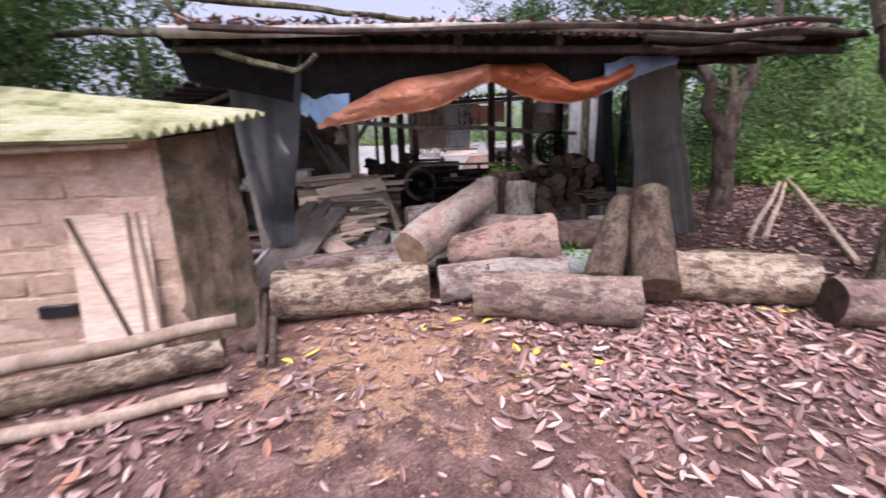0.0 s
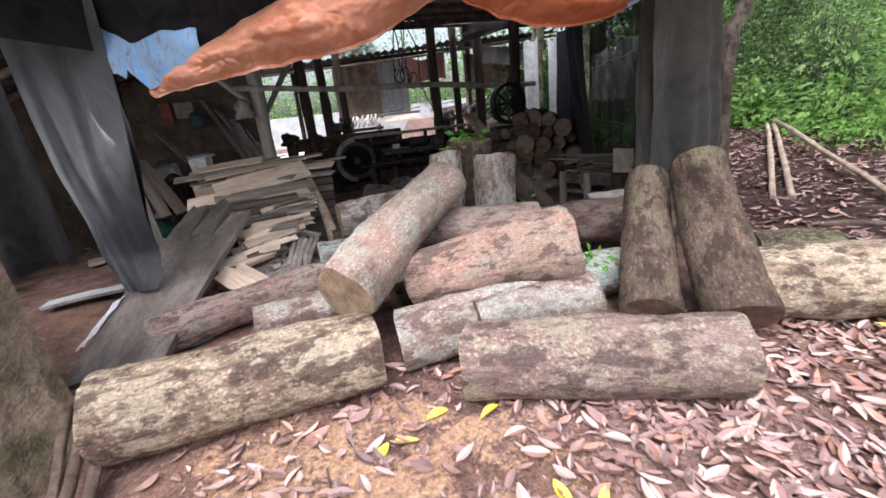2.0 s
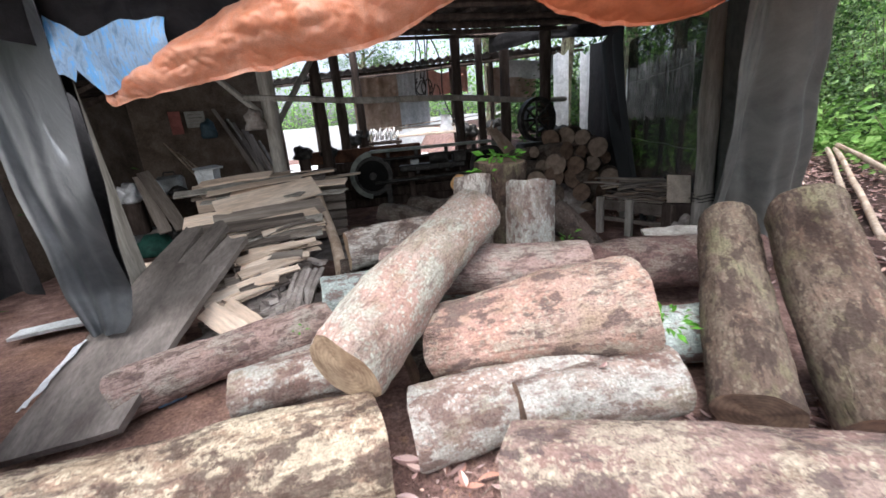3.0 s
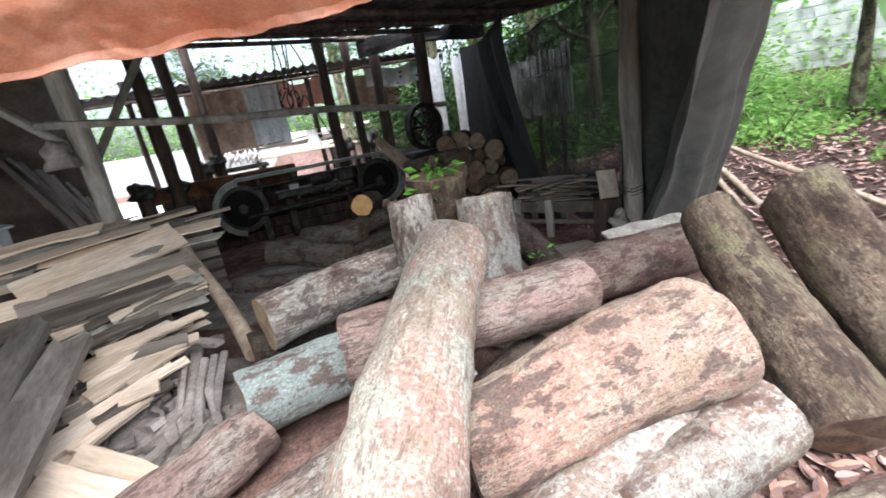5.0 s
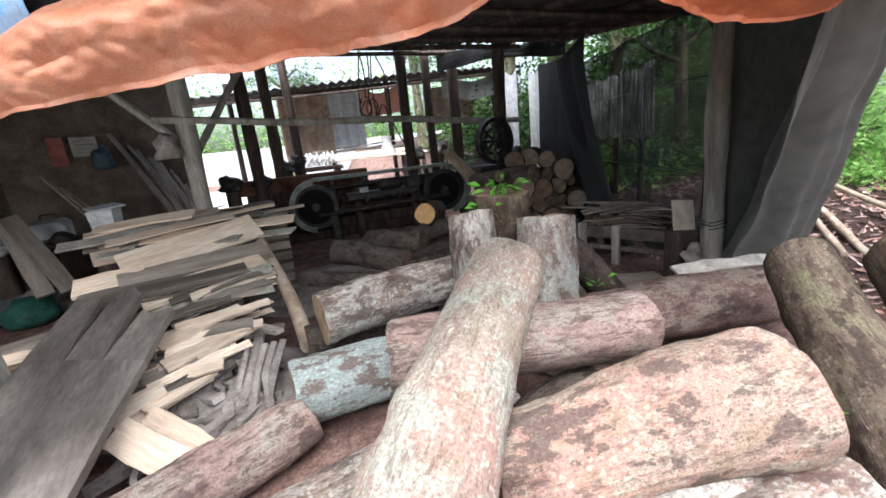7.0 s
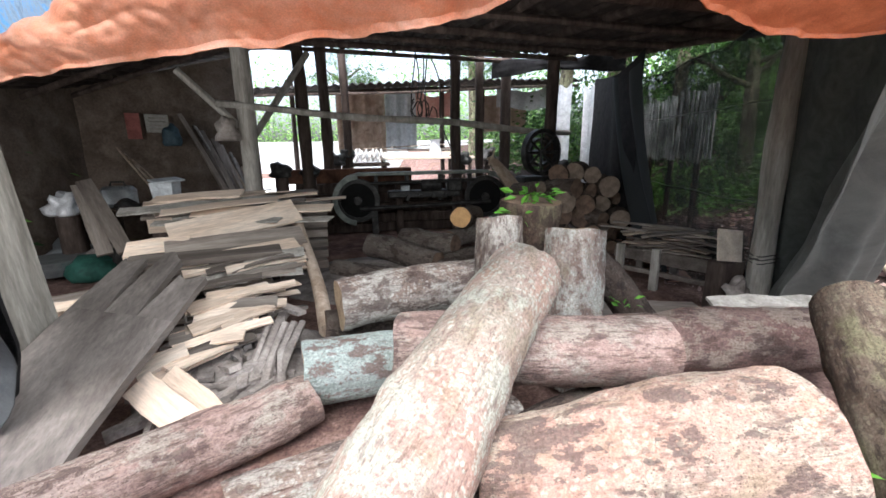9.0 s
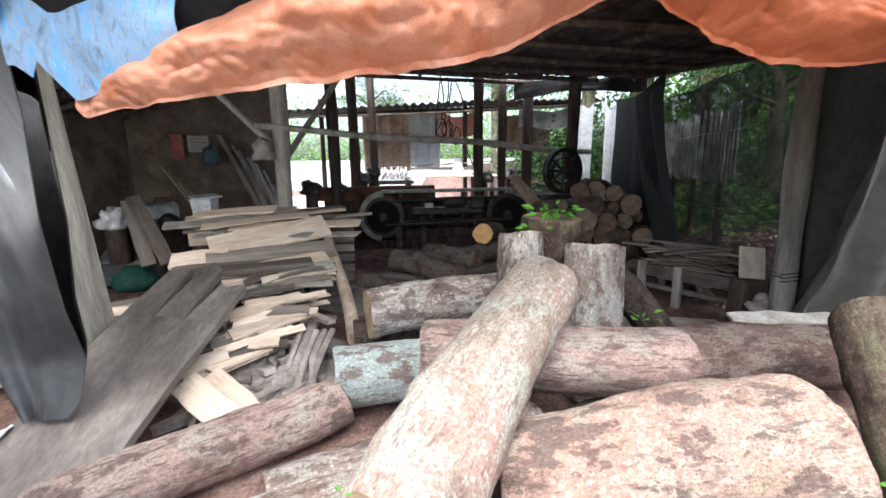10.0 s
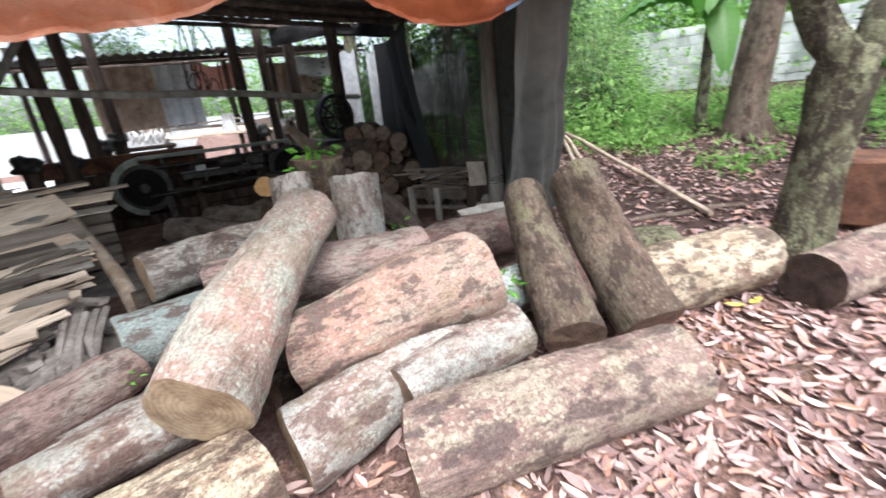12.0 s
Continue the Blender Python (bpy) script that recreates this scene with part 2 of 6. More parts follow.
def plain(name, colour, rough=0.6, metal=0.0):
    return worn(name, tuple(k * 0.7 for k in colour), colour, tuple(min(1, k * 1.2) for k in colour), 8, 70, rough, metal=metal, strength=0.2)


M_SOIL = soil()
M_PINK = bark("bark_pink_white", (0.48, 0.325, 0.275), (0.47, 0.41, 0.35), (0.20, 0.135, 0.115), (0.47, 0.50, 0.43), stains=0.60, flakes=0.62, crust=0.52, rust=0.45, moss=0.3, line=0.13)
M_STREAK = bark("bark_pink_streaked", (0.44, 0.305, 0.27), (0.49, 0.39, 0.345), (0.15, 0.105, 0.095), (0.46, 0.43, 0.37), stains=0.575, flakes=0.55, rust=0.25, line=0.2, spots=0.2)
M_MOTTLED = bark("bark_mottled_grey", (0.33, 0.26, 0.22), (0.46, 0.41, 0.37), (0.115, 0.084, 0.074), (0.48, 0.47, 0.43), stains=0.55, flakes=0.55, crust=0.48, line=0.16)
M_ORANGE = bark("bark_pink_orange", (0.48, 0.305, 0.25), (0.46, 0.34, 0.28), (0.13, 0.095, 0.085), (0.43, 0.385, 0.31), stains=0.565, flakes=0.58, crust=0.56, rust=0.6, moss=0.3, line=0.06)
M_WHITE = bark("bark_white", (0.37, 0.285, 0.245), (0.47, 0.43, 0.385), (0.18, 0.115, 0.097), (0.49, 0.51, 0.47), stains=0.56, crust=0.47, rust=0.3, moss=0.3, line=0.05, flakes=0.6)
M_YELLOW = bark("bark_yellow", (0.31, 0.22, 0.17), (0.52, 0.43, 0.31), (0.09, 0.062, 0.052), (0.62, 0.55, 0.41), stains=0.535, flakes=0.55, crust=0.46, rust=0.4, line=0.1)
M_MAUVE = bark("bark_mauve", (0.30, 0.205, 0.18), (0.39, 0.30, 0.255), (0.125, 0.092, 0.086), (0.47, 0.42, 0.32), stains=0.57, crust=0.52, rust=0.15, line=0.1, flakes=0.58)
M_GREEN = bark("bark_green_grey", (0.40, 0.48, 0.45), (0.50, 0.59, 0.565), (0.18, 0.105, 0.09), (0.50, 0.58, 0.56), stains=0.56, flakes=0.6, line=0.06)
M_BROWN = bark("bark_brown", (0.135, 0.098, 0.076), (0.185, 0.15, 0.115), (0.06, 0.043, 0.036), (0.28, 0.26, 0.19), stains=0.56, flakes=0.57, crust=0.58, moss=0.4, rust=0.15, spots=0.35, line=0.12)
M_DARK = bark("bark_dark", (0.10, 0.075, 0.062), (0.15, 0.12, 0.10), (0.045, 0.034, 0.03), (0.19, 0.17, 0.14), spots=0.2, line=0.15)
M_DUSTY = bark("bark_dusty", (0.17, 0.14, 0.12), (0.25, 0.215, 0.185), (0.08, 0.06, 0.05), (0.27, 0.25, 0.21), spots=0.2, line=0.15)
M_PLUM = bark("bark_plum_brown", (0.19, 0.12, 0.105), (0.24, 0.17, 0.15), (0.09, 0.06, 0.055), (0.30, 0.26, 0.22), spots=0.2, line=0.12)
M_TREE = bark("bark_tree", (0.085, 0.07, 0.052), (0.155, 0.145, 0.10), (0.04, 0.03, 0.024), (0.25, 0.26, 0.16), stains=0.55, crust=0.50, moss=0.5, line=0.15)
M_CUT = cut_wood("sawn_end", (0.47, 0.36, 0.24), (0.22, 0.15, 0.10))
M_CUTDARK = cut_wood("weathered_end", (0.25, 0.17, 0.12), (0.10, 0.07, 0.055))
# flat end coloured near-black for the shade inside an unmodelled hollow
M_HOLLOW = cut_wood("hollow_dark_end", (0.075, 0.05, 0.038), (0.02, 0.014, 0.012))
M_CUTGREY = cut_wood("dusty_end", (0.33, 0.26, 0.20), (0.17, 0.13, 0.10))
M_FRESH = cut_wood("fresh_end", (0.75, 0.48, 0.22), (0.58, 0.34, 0.15))
M_POST = worn("grey_post_wood", (0.20, 0.185, 0.16), (0.37, 0.35, 0.31), (0.50, 0.475, 0.43), 7, 50, 0.9, (1, 1, 0.15), 0.6, 0.01)
# tone lowered to deepen the dimness among the inner posts
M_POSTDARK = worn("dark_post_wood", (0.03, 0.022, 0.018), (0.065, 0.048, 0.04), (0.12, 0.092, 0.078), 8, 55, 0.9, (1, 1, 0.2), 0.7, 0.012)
M_POLE = worn("pale_pole_wood", (0.27, 0.20, 0.14), (0.44, 0.35, 0.27), (0.56, 0.47, 0.38), 6, 55, 0.85, (1, 1, 0.15), 0.5, 0.008)
M_PLANK = worn("fresh_plank", (0.58, 0.44, 0.32), (0.76, 0.62, 0.49), (0.85, 0.74, 0.62), 5, 50, 0.8, (0.14, 1, 1), 0.3, 0.004, spread=0.2)
M_OLDBOARD = worn("old_board", (0.085, 0.072, 0.063), (0.165, 0.145, 0.13), (0.28, 0.25, 0.225), 4, 45, 0.8, (1, 0.14, 1), 0.6, 0.008)
M_GREYPLANK = worn("grey_plank", (0.125, 0.10, 0.085), (0.24, 0.205, 0.175), (0.38, 0.335, 0.29), 5, 50, 0.85, (0.12, 1, 1), 0.5, 0.006, spread=0.45)
M_MUD = worn("mud_wall", (0.085, 0.064, 0.05), (0.15, 0.115, 0.09), (0.22, 0.175, 0.14), 3, 30, 0.95, strength=0.8, dist=0.03)
M_MOSSMUD = worn("mossy_mud", (0.075, 0.075, 0.035), (0.21, 0.165, 0.115), (0.37, 0.29, 0.21), 3.5, 32, 0.95, strength=0.9, dist=0.04)
M_BRICK = worn("mud_brick", (0.46, 0.32, 0.23), (0.66, 0.50, 0.38), (0.74, 0.60, 0.47), 5, 40, 0.95, strength=0.7, dist=0.02)
M_FIBRO = worn("mossy_cement_sheet", (0.13, 0.155, 0.06), (0.40, 0.42, 0.24), (0.53, 0.52, 0.40), 2.4, 40, 0.9, strength=0.5)
# the dimness under the roof is put into this near-black colour
M_ROOF = worn("dim_roof_sheet", (0.014, 0.011, 0.010), (0.032, 0.025, 0.021), (0.07, 0.056, 0.048), 4, 40, 0.9, strength=0.5)
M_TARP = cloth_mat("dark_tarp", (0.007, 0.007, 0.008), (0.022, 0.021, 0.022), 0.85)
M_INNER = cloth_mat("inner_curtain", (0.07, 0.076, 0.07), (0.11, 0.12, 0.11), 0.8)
M_CURTAIN = cloth_mat("grey_curtain", (0.11, 0.117, 0.11), (0.19, 0.20, 0.185), 0.5, crease=3, through=0.08)
M_CURTAINDARK = cloth_mat("dark_grey_curtain", (0.05, 0.055, 0.06), (0.12, 0.126, 0.13), 0.42, crease=3, through=0.05)
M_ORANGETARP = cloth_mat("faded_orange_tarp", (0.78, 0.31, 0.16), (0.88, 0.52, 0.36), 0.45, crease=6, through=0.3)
# redder cloth, darkened further by the backlit shade put into its colour
M_ORANGESHADE = cloth_mat("shaded_orange_tarp", (0.42, 0.105, 0.035), (0.62, 0.20, 0.085), 0.5, crease=5, through=0.12)
M_BLUETARP = blue_tarp()
M_NET = netting("netting", 0.46, 0.76)
M_NETDARK = netting("dense_netting", 0.92, 1.0)
M_IRON = worn("greasy_iron", (0.012, 0.012, 0.012), (0.032, 0.031, 0.029), (0.08, 0.075, 0.07), 9, 60, 0.55, metal=0.4)
M_SAWPAINT = worn("grey_green_paint", (0.08, 0.095, 0.082), (0.19, 0.215, 0.19), (0.30, 0.33, 0.29), 6, 50, 0.55)
M_BROWNCLOTH = cloth_mat("brown_sheet", (0.30, 0.22, 0.17), (0.52, 0.42, 0.35), 0.8, crease=4, through=0.35)
M_WHITECLOTH = cloth_mat("white_sheet", (0.42, 0.44, 0.46), (0.68, 0.70, 0.72), 0.7, through=0.3)
M_PINKCLOTH = cloth_mat("faded_pink_sheet", (0.62, 0.36, 0.30), (0.78, 0.54, 0.46), 0.7, through=0.35)
M_OPENING = plain("opening_black", (0.02, 0.02, 0.022), 0.4)
# near-black matt finish for the saw's wheel discs
M_MATTBLACK = plain("matt_black", (0.008, 0.008, 0.008), 0.9)
M_ZINC = plain("dull_zinc", (0.34, 0.37, 0.38), 0.45, 0.6)
M_SLAT = worn("weathered_slat", (0.36, 0.37, 0.35), (0.52, 0.54, 0.51), (0.64, 0.66, 0.63), 5, 40, 0.8)
M_PLASTICWHITE = plain("white_plastic", (0.74, 0.78, 0.80), 0.5)
M_GREENBAG = cloth_mat("green_bag", (0.01, 0.06, 0.045), (0.03, 0.13, 0.10), 0.7)
M_TEALBAG = cloth_mat("teal_bag", (0.02, 0.045, 0.06), (0.06, 0.11, 0.14), 0.6)
M_FOIL = plain("crumpled_foil", (0.80, 0.81, 0.83), 0.35, 0.15)
M_BOARD = plain("beige_board", (0.42, 0.36, 0.29), 0.8)
M_CONCRETE = worn("block_wall", (0.43, 0.46, 0.455), (0.55, 0.58, 0.575), (0.66, 0.68, 0.67), 2, 30, 0.9)
M_WHITEWOOD = plain("peeled_white_wood", (0.72, 0.70, 0.66), 0.8)
M_RED = plain("red_paper", (0.27, 0.10, 0.085), 0.8)
M_PAPER = plain("paper", (0.40, 0.39, 0.35), 0.8)
M_CABLE = plain("black_cable", (0.02, 0.018, 0.016), 0.6)
M_RUSTBOX = worn("rusty_iron_box", (0.06, 0.03, 0.02), (0.12, 0.06, 0.04), (0.2, 0.1, 0.06), 6, 50, 0.8, metal=0.3)
M_GREY_DUST = worn("grey_offcuts", (0.15, 0.13, 0.115), (0.31, 0.275, 0.25), (0.46, 0.42, 0.385), 6, 60, 0.95, strength=0.6, spread=0.35)
M_LEAF = leafy("forest_leaves", [(0.012, 0.035, 0.010), (0.03, 0.075, 0.018), (0.055, 0.13, 0.025), (0.10, 0.20, 0.035), (0.04, 0.10, 0.03)])
M_LEAFMID = leafy("shrub_leaves", [(0.04, 0.08, 0.04), (0.12, 0.21, 0.09), (0.26, 0.40, 0.17), (0.42, 0.56, 0.25), (0.14, 0.24, 0.12), (0.35, 0.46, 0.26)], through=0.4)
M_LEAFBRIGHT = leafy("young_leaves", [(0.12, 0.27, 0.05), (0.23, 0.45, 0.10), (0.37, 0.58, 0.18), (0.17, 0.36, 0.08)], through=0.5)
M_BANANA = leafy("banana_leaf", [(0.10, 0.26, 0.04), (0.16, 0.34, 0.06)], 0.4, 0.5)
M_DEAD = dead_leaf("fallen_leaves", [(0.10, 0.06, 0.055), (0.34, 0.21, 0.19), (0.16, 0.09, 0.08), (0.54, 0.39, 0.36), (0.20, 0.11, 0.09), (0.66, 0.52, 0.46), (0.42, 0.20, 0.13), (0.28, 0.19, 0.18), (0.12, 0.075, 0.07)])
M_YELLOWLEAF = dead_leaf("yellow_leaf", [(0.75, 0.56, 0.05), (0.62, 0.60, 0.12), (0.80, 0.62, 0.10)])
M_FERN = leafy("fern", [(0.10, 0.30, 0.03), (0.16, 0.42, 0.05), (0.08, 0.22, 0.03)], through=0.4)
M_YARD = worn("glare_white", (0.55, 0.55, 0.52), (0.68, 0.68, 0.65), (0.76, 0.76, 0.74), 2, 30, 0.9)
M_TWIG = worn("twig", (0.06, 0.045, 0.035), (0.12, 0.09, 0.07), (0.2, 0.16, 0.13), 10, 60)


# ---- mesh helpers ----
class Shape:
    """Vertices and faces gathered for one mesh."""

    def __init__(self):
        self.v, self.f = [], []

    def add(self, verts, faces):
        n = len(self.v)
        self.v += [tuple(p) for p in verts]
        self.f += [tuple(n + k for k in f) for f in faces]
        return self

    def box(self, size, m=Matrix(), bevel=0.0):
        x, y, z = (s / 2 for s in size)
        c = min(bevel, x * 0.6, y * 0.6, z * 0.6)
        if c <= 0:
            p = [(a, b, d) for a in (-x, x) for b in (-y, y) for d in (-z, z)]
            f = [(0, 1, 3, 2), (4, 6, 7, 5), (0, 4, 5, 1), (2, 3, 7, 6), (0, 2, 6, 4), (1, 5, 7, 3)]
            return self.add([m @ Vector(q) for q in p], f)
        bm = bmesh.new()
        bmesh.ops.create_cube(bm, size=1.0, matrix=Matrix.Diagonal((*size, 1)))
        bmesh.ops.bevel(bm, geom=bm.edges[:], offset=c, segments=1, affect="EDGES")
        bm.verts.index_update()
        self.add([m @ q.co for q in bm.verts], [[q.index for q in f.verts] for f in bm.faces])
        bm.free()
        return self

    def tube(self, pts, radii, segs=10, lump=0.0, seed=0.0, caps=True, twist=0.0):
        pts = [Vector(p) for p in pts]
        n = len(pts)
        if isinstance(radii, (int, float)):
            radii = [radii] * n
        up, verts, faces = None, [], []
        for k, p in enumerate(pts):
            d = (pts[min(k + 1, n - 1)] - pts[max(k - 1, 0)]).normalized()
            if up is None:
                up = d.orthogonal().normalized()
            up = (up - d * up.dot(d)).normalized()
            side = d.cross(up)
            for s in range(segs):
                a = 2 * math.pi * s / segs
                w = up * math.cos(a) + side * math.sin(a)
                r = radii[k]
                if lump:
                    r *= 1 + lump * noise.noise(Vector((w.x * 1.3 + seed, w.y * 1.3 + k * 0.35, w.z * 1.3 - seed)))
                verts.append(p + w * r)
        for k in range(n - 1):
            for s in range(segs):
                a, b = k * segs + s, k * segs + (s + 1) % segs
                faces.append((a, b, b + segs, a + segs))
        if caps:
            faces += [tuple(range(segs - 1, -1, -1)), tuple((n - 1) * segs + s for s in range(segs))]
        return self.add(verts, faces)

    def sheet(self, fn, nu, nv, thick=0.0):
        verts = [Vector(fn(i / nu, j / nv)) for j in range(nv + 1) for i in range(nu + 1)]
        faces = [(j * (nu + 1) + i, j * (nu + 1) + i + 1, (j + 1) * (nu + 1) + i + 1, (j + 1) * (nu + 1) + i) for j in range(nv) for i in range(nu)]
        if thick:
            nrm = [Vector() for _ in verts]
            for f in faces:
                q = (verts[f[1]] - verts[f[0]]).cross(verts[f[3]] - verts[f[0]])
                for k in f:
                    nrm[k] += q
            n = len(verts)
            back = [p - q.normalized() * thick if q.length else p for p, q in zip(verts, nrm)]
            rim = [i for i in range(nu + 1)] + [j * (nu + 1) + nu for j in range(1, nv + 1)]
            rim += [nv * (nu + 1) + i for i in range(nu - 1, -1, -1)] + [j * (nu + 1) for j in range(nv - 1, 0, -1)]
            faces = faces + [tuple(k + n for k in reversed(f)) for f in faces]
            faces += [(rim[k], rim[k - 1], rim[k - 1] + n, rim[k] + n) for k in range(len(rim))]
            verts += back
        return self.add(verts, faces)


def mesh_of(name, shape, mat, smooth=True):
    me = bpy.data.meshes.new(name)
    me.from_pydata(shape.v, [], shape.f)
    me.materials.append(mat)
    if smooth:
        me.polygons.foreach_set("use_smooth", [True] * len(me.polygons))
        me.set_sharp_from_angle(angle=radians(40))
    me.update()
    return me


def part(name, shape, mat, parent, label="", smooth=True):
    """One mesh under a thing or a part, in the thing's own coordinates."""
    ob = new(name, shape if isinstance(shape, bpy.types.Mesh) else mesh_of(name, shape, mat, smooth))
    ob.parent = parent
    return tagged(ob, label)


def thing(name, m, label, category, group=""):
    ob = new(name)
    ob.matrix_world = m
    ob.empty_display_size = 0.1
    return tagged(ob, label, category, group)


def solid(name, shape, mat, m, label, category, group="", kind="", smooth=True):
    """A thing of one mesh."""
    ob = new(name, shape if isinstance(shape, bpy.types.Mesh) else mesh_of(name, shape, mat, smooth))
    ob.matrix_world = m
    return tagged(ob, label, category, group, kind)


def along(a, b, spin=0.0):
    """A pose at a whose z points to b."""
    a, b = Vector(a), Vector(b)
    q = (b - a).to_track_quat("Z", "Y")
    return Matrix.Translation(a) @ q.to_matrix().to_4x4() @ Matrix.Rotation(radians(spin), 4, "Z")


def lying(a, b, normal=(0, 0, 1)):
    """A pose midway between a and b whose x runs from a to b and whose z is near the normal."""
    a, b = Vector(a), Vector(b)
    x = (b - a).normalized()
    y = Vector(normal).cross(x).normalized()
    z = x.cross(y)
    m = Matrix((x, y, z)).transposed().to_4x4()
    return Matrix.Translation((a + b) / 2) @ m


def slope(x, y):
    """Height of the ground: flat about the shed, rising into the wood."""
    s = max(0.0, (x - 3.6) * 0.85 + (y - 1.0) * 0.5)
    z = 0.1 * s if x > 2.5 else 0.1 * s * max(0.0, x - 1.5)
    return min(z, 2.6)


def ground_at(x, y):
    return slope(x, y) + 0.022 * noise.noise(Vector((x * 1.1, y * 1.1, 0))) + 0.010 * noise.noise(Vector((x * 5, y * 5, 3)))


rng = random.Random(7)
R = rng.uniform


# ---- ground ----
def axis(lo, hi, step):
    near = list(np.arange(lo, hi + 1e-6, step))
    far = [1, 2.2, 4, 7, 12, 20, 35, 70, 150, 350]
    return [lo - f for f in reversed(far)] + near + [hi + f for f in far]


gx, gy = axis(-6.0, 9.0, 0.075), axis(-5.0, 9.0, 0.075)
sh = Shape()
sh.v = [(x, y, ground_at(x, y)) for y in gy for x in gx]
w = len(gx)
sh.f = [(j * w + i, j * w + i + 1, (j + 1) * w + i + 1, (j + 1) * w + i) for j in range(len(gy) - 1) for i in range(w - 1)]
ground = solid("ground", sh, M_SOIL, Matrix(), "brown bare earth yard strewn with fallen leaves", "ground", kind="structure")


# slab added behind the shed, coloured white for the glare of daylight
s = Shape().sheet(lambda u, v: (-14 + 17 * u, 9.3 + 16 * v, 0.06 + 0.01 * noise.noise(Vector((u * 30, v * 30, 0)))), 60, 50, 0.05)
solid("yard", s, M_YARD, Matrix(), "white slab added behind the shed for the yard's daylight glare", "yard", kind="structure")


# ---- logs ----
def log(a, b, ra, rb, mat, ends, label, seed, name="log", group="pile of logs", bend=0.02, lump=0.12, segs=40):
    a, b = Vector(a), Vector(b)
    m, length = along(a, b), (b - a).length
    th = thing(name, m, label, "log", group)
    n, s = 36 if segs > 20 else 14, Shape()
    g = random.Random(seed * 7 + 1)
    knots = [(g.uniform(0.1, 0.9) * length, g.uniform(0, 6.28), g.uniform(0.05, 0.13) * ra, g.uniform(0.04, 0.09)) for _ in range(g.randrange(2, 5))]
    rims = [[], []]
    for k in range(n + 1):
        t = k / n
        z = length * (0.35 * (0.5 - 0.5 * math.cos(math.pi * t)) + 0.65 * t)
        r0 = ra + (rb - ra) * z / length
        if k in (0, n):
            r0 *= 0.972
        for q in range(segs):
            an = 2 * math.pi * q / segs
            c, d = math.cos(an), math.sin(an)
            r = r0 * (1 + lump * noise.noise(Vector((c * 0.9 + seed * 3.1, d * 0.9, z * 1.9))) + 0.045 * noise.noise(Vector((c * 4 + seed, d * 4, z * 7))))
            r += 0.007 * noise.noise(Vector((c * 14, d * 14 + seed, z * 22))) + 0.004 * noise.noise(Vector((c * 30, d * 30 + seed, z * 9)))
            for kz, ka, kh, kw in knots:
                da = (an - ka + math.pi) % (2 * math.pi) - math.pi
                r += kh * math.exp(-((z - kz) ** 2 + (da * r0) ** 2) / (2 * kw * kw))
            zz = z + (0.035 * noise.noise(Vector((c * 0.8 + seed, d * 0.8, 9))) if k in (0, n) else 0)
            p = (r * c + bend * math.sin(math.pi * z / length), r * d + 0.4 * bend * math.sin(2 * math.pi * z / length + seed), zz)
            s.v.append(p)
            if k in (0, n):
                rims[k // n].append(p)
    for k in range(n):
        for q in range(segs):
            u, v = k * segs + q, k * segs + (q + 1) % segs
            s.f.append((u, v, v + segs, u + segs))
    part("bark", s, mat, th)
    for e, rim in enumerate(rims):
        zc = sum(p[2] for p in rim) / segs
        f = Shape()
        f.v = [p for p in rim]
        for k in (0.66, 0.33):
            f.v += [(p[0] * k, p[1] * k, zc + (p[2] - zc) * k + 0.004 * noise.noise(Vector((p[0] * 30, p[1] * 30, seed + k)))) for p in rim]
        f.v.append((0, 0, zc))
        for ring in (0, 1):
            f.f += [(ring * segs + q, ring * segs + (q + 1) % segs, (ring + 1) * segs + (q + 1) % segs, (ring + 1) * segs + q)[:: 1 if e else -1] for q in range(segs)]
        f.f += [(2 * segs + q, 2 * segs + (q + 1) % segs, 3 * segs)[:: 1 if e else -1] for q in range(segs)]
        part("sawn_end", f, ends[e], th)
    return th


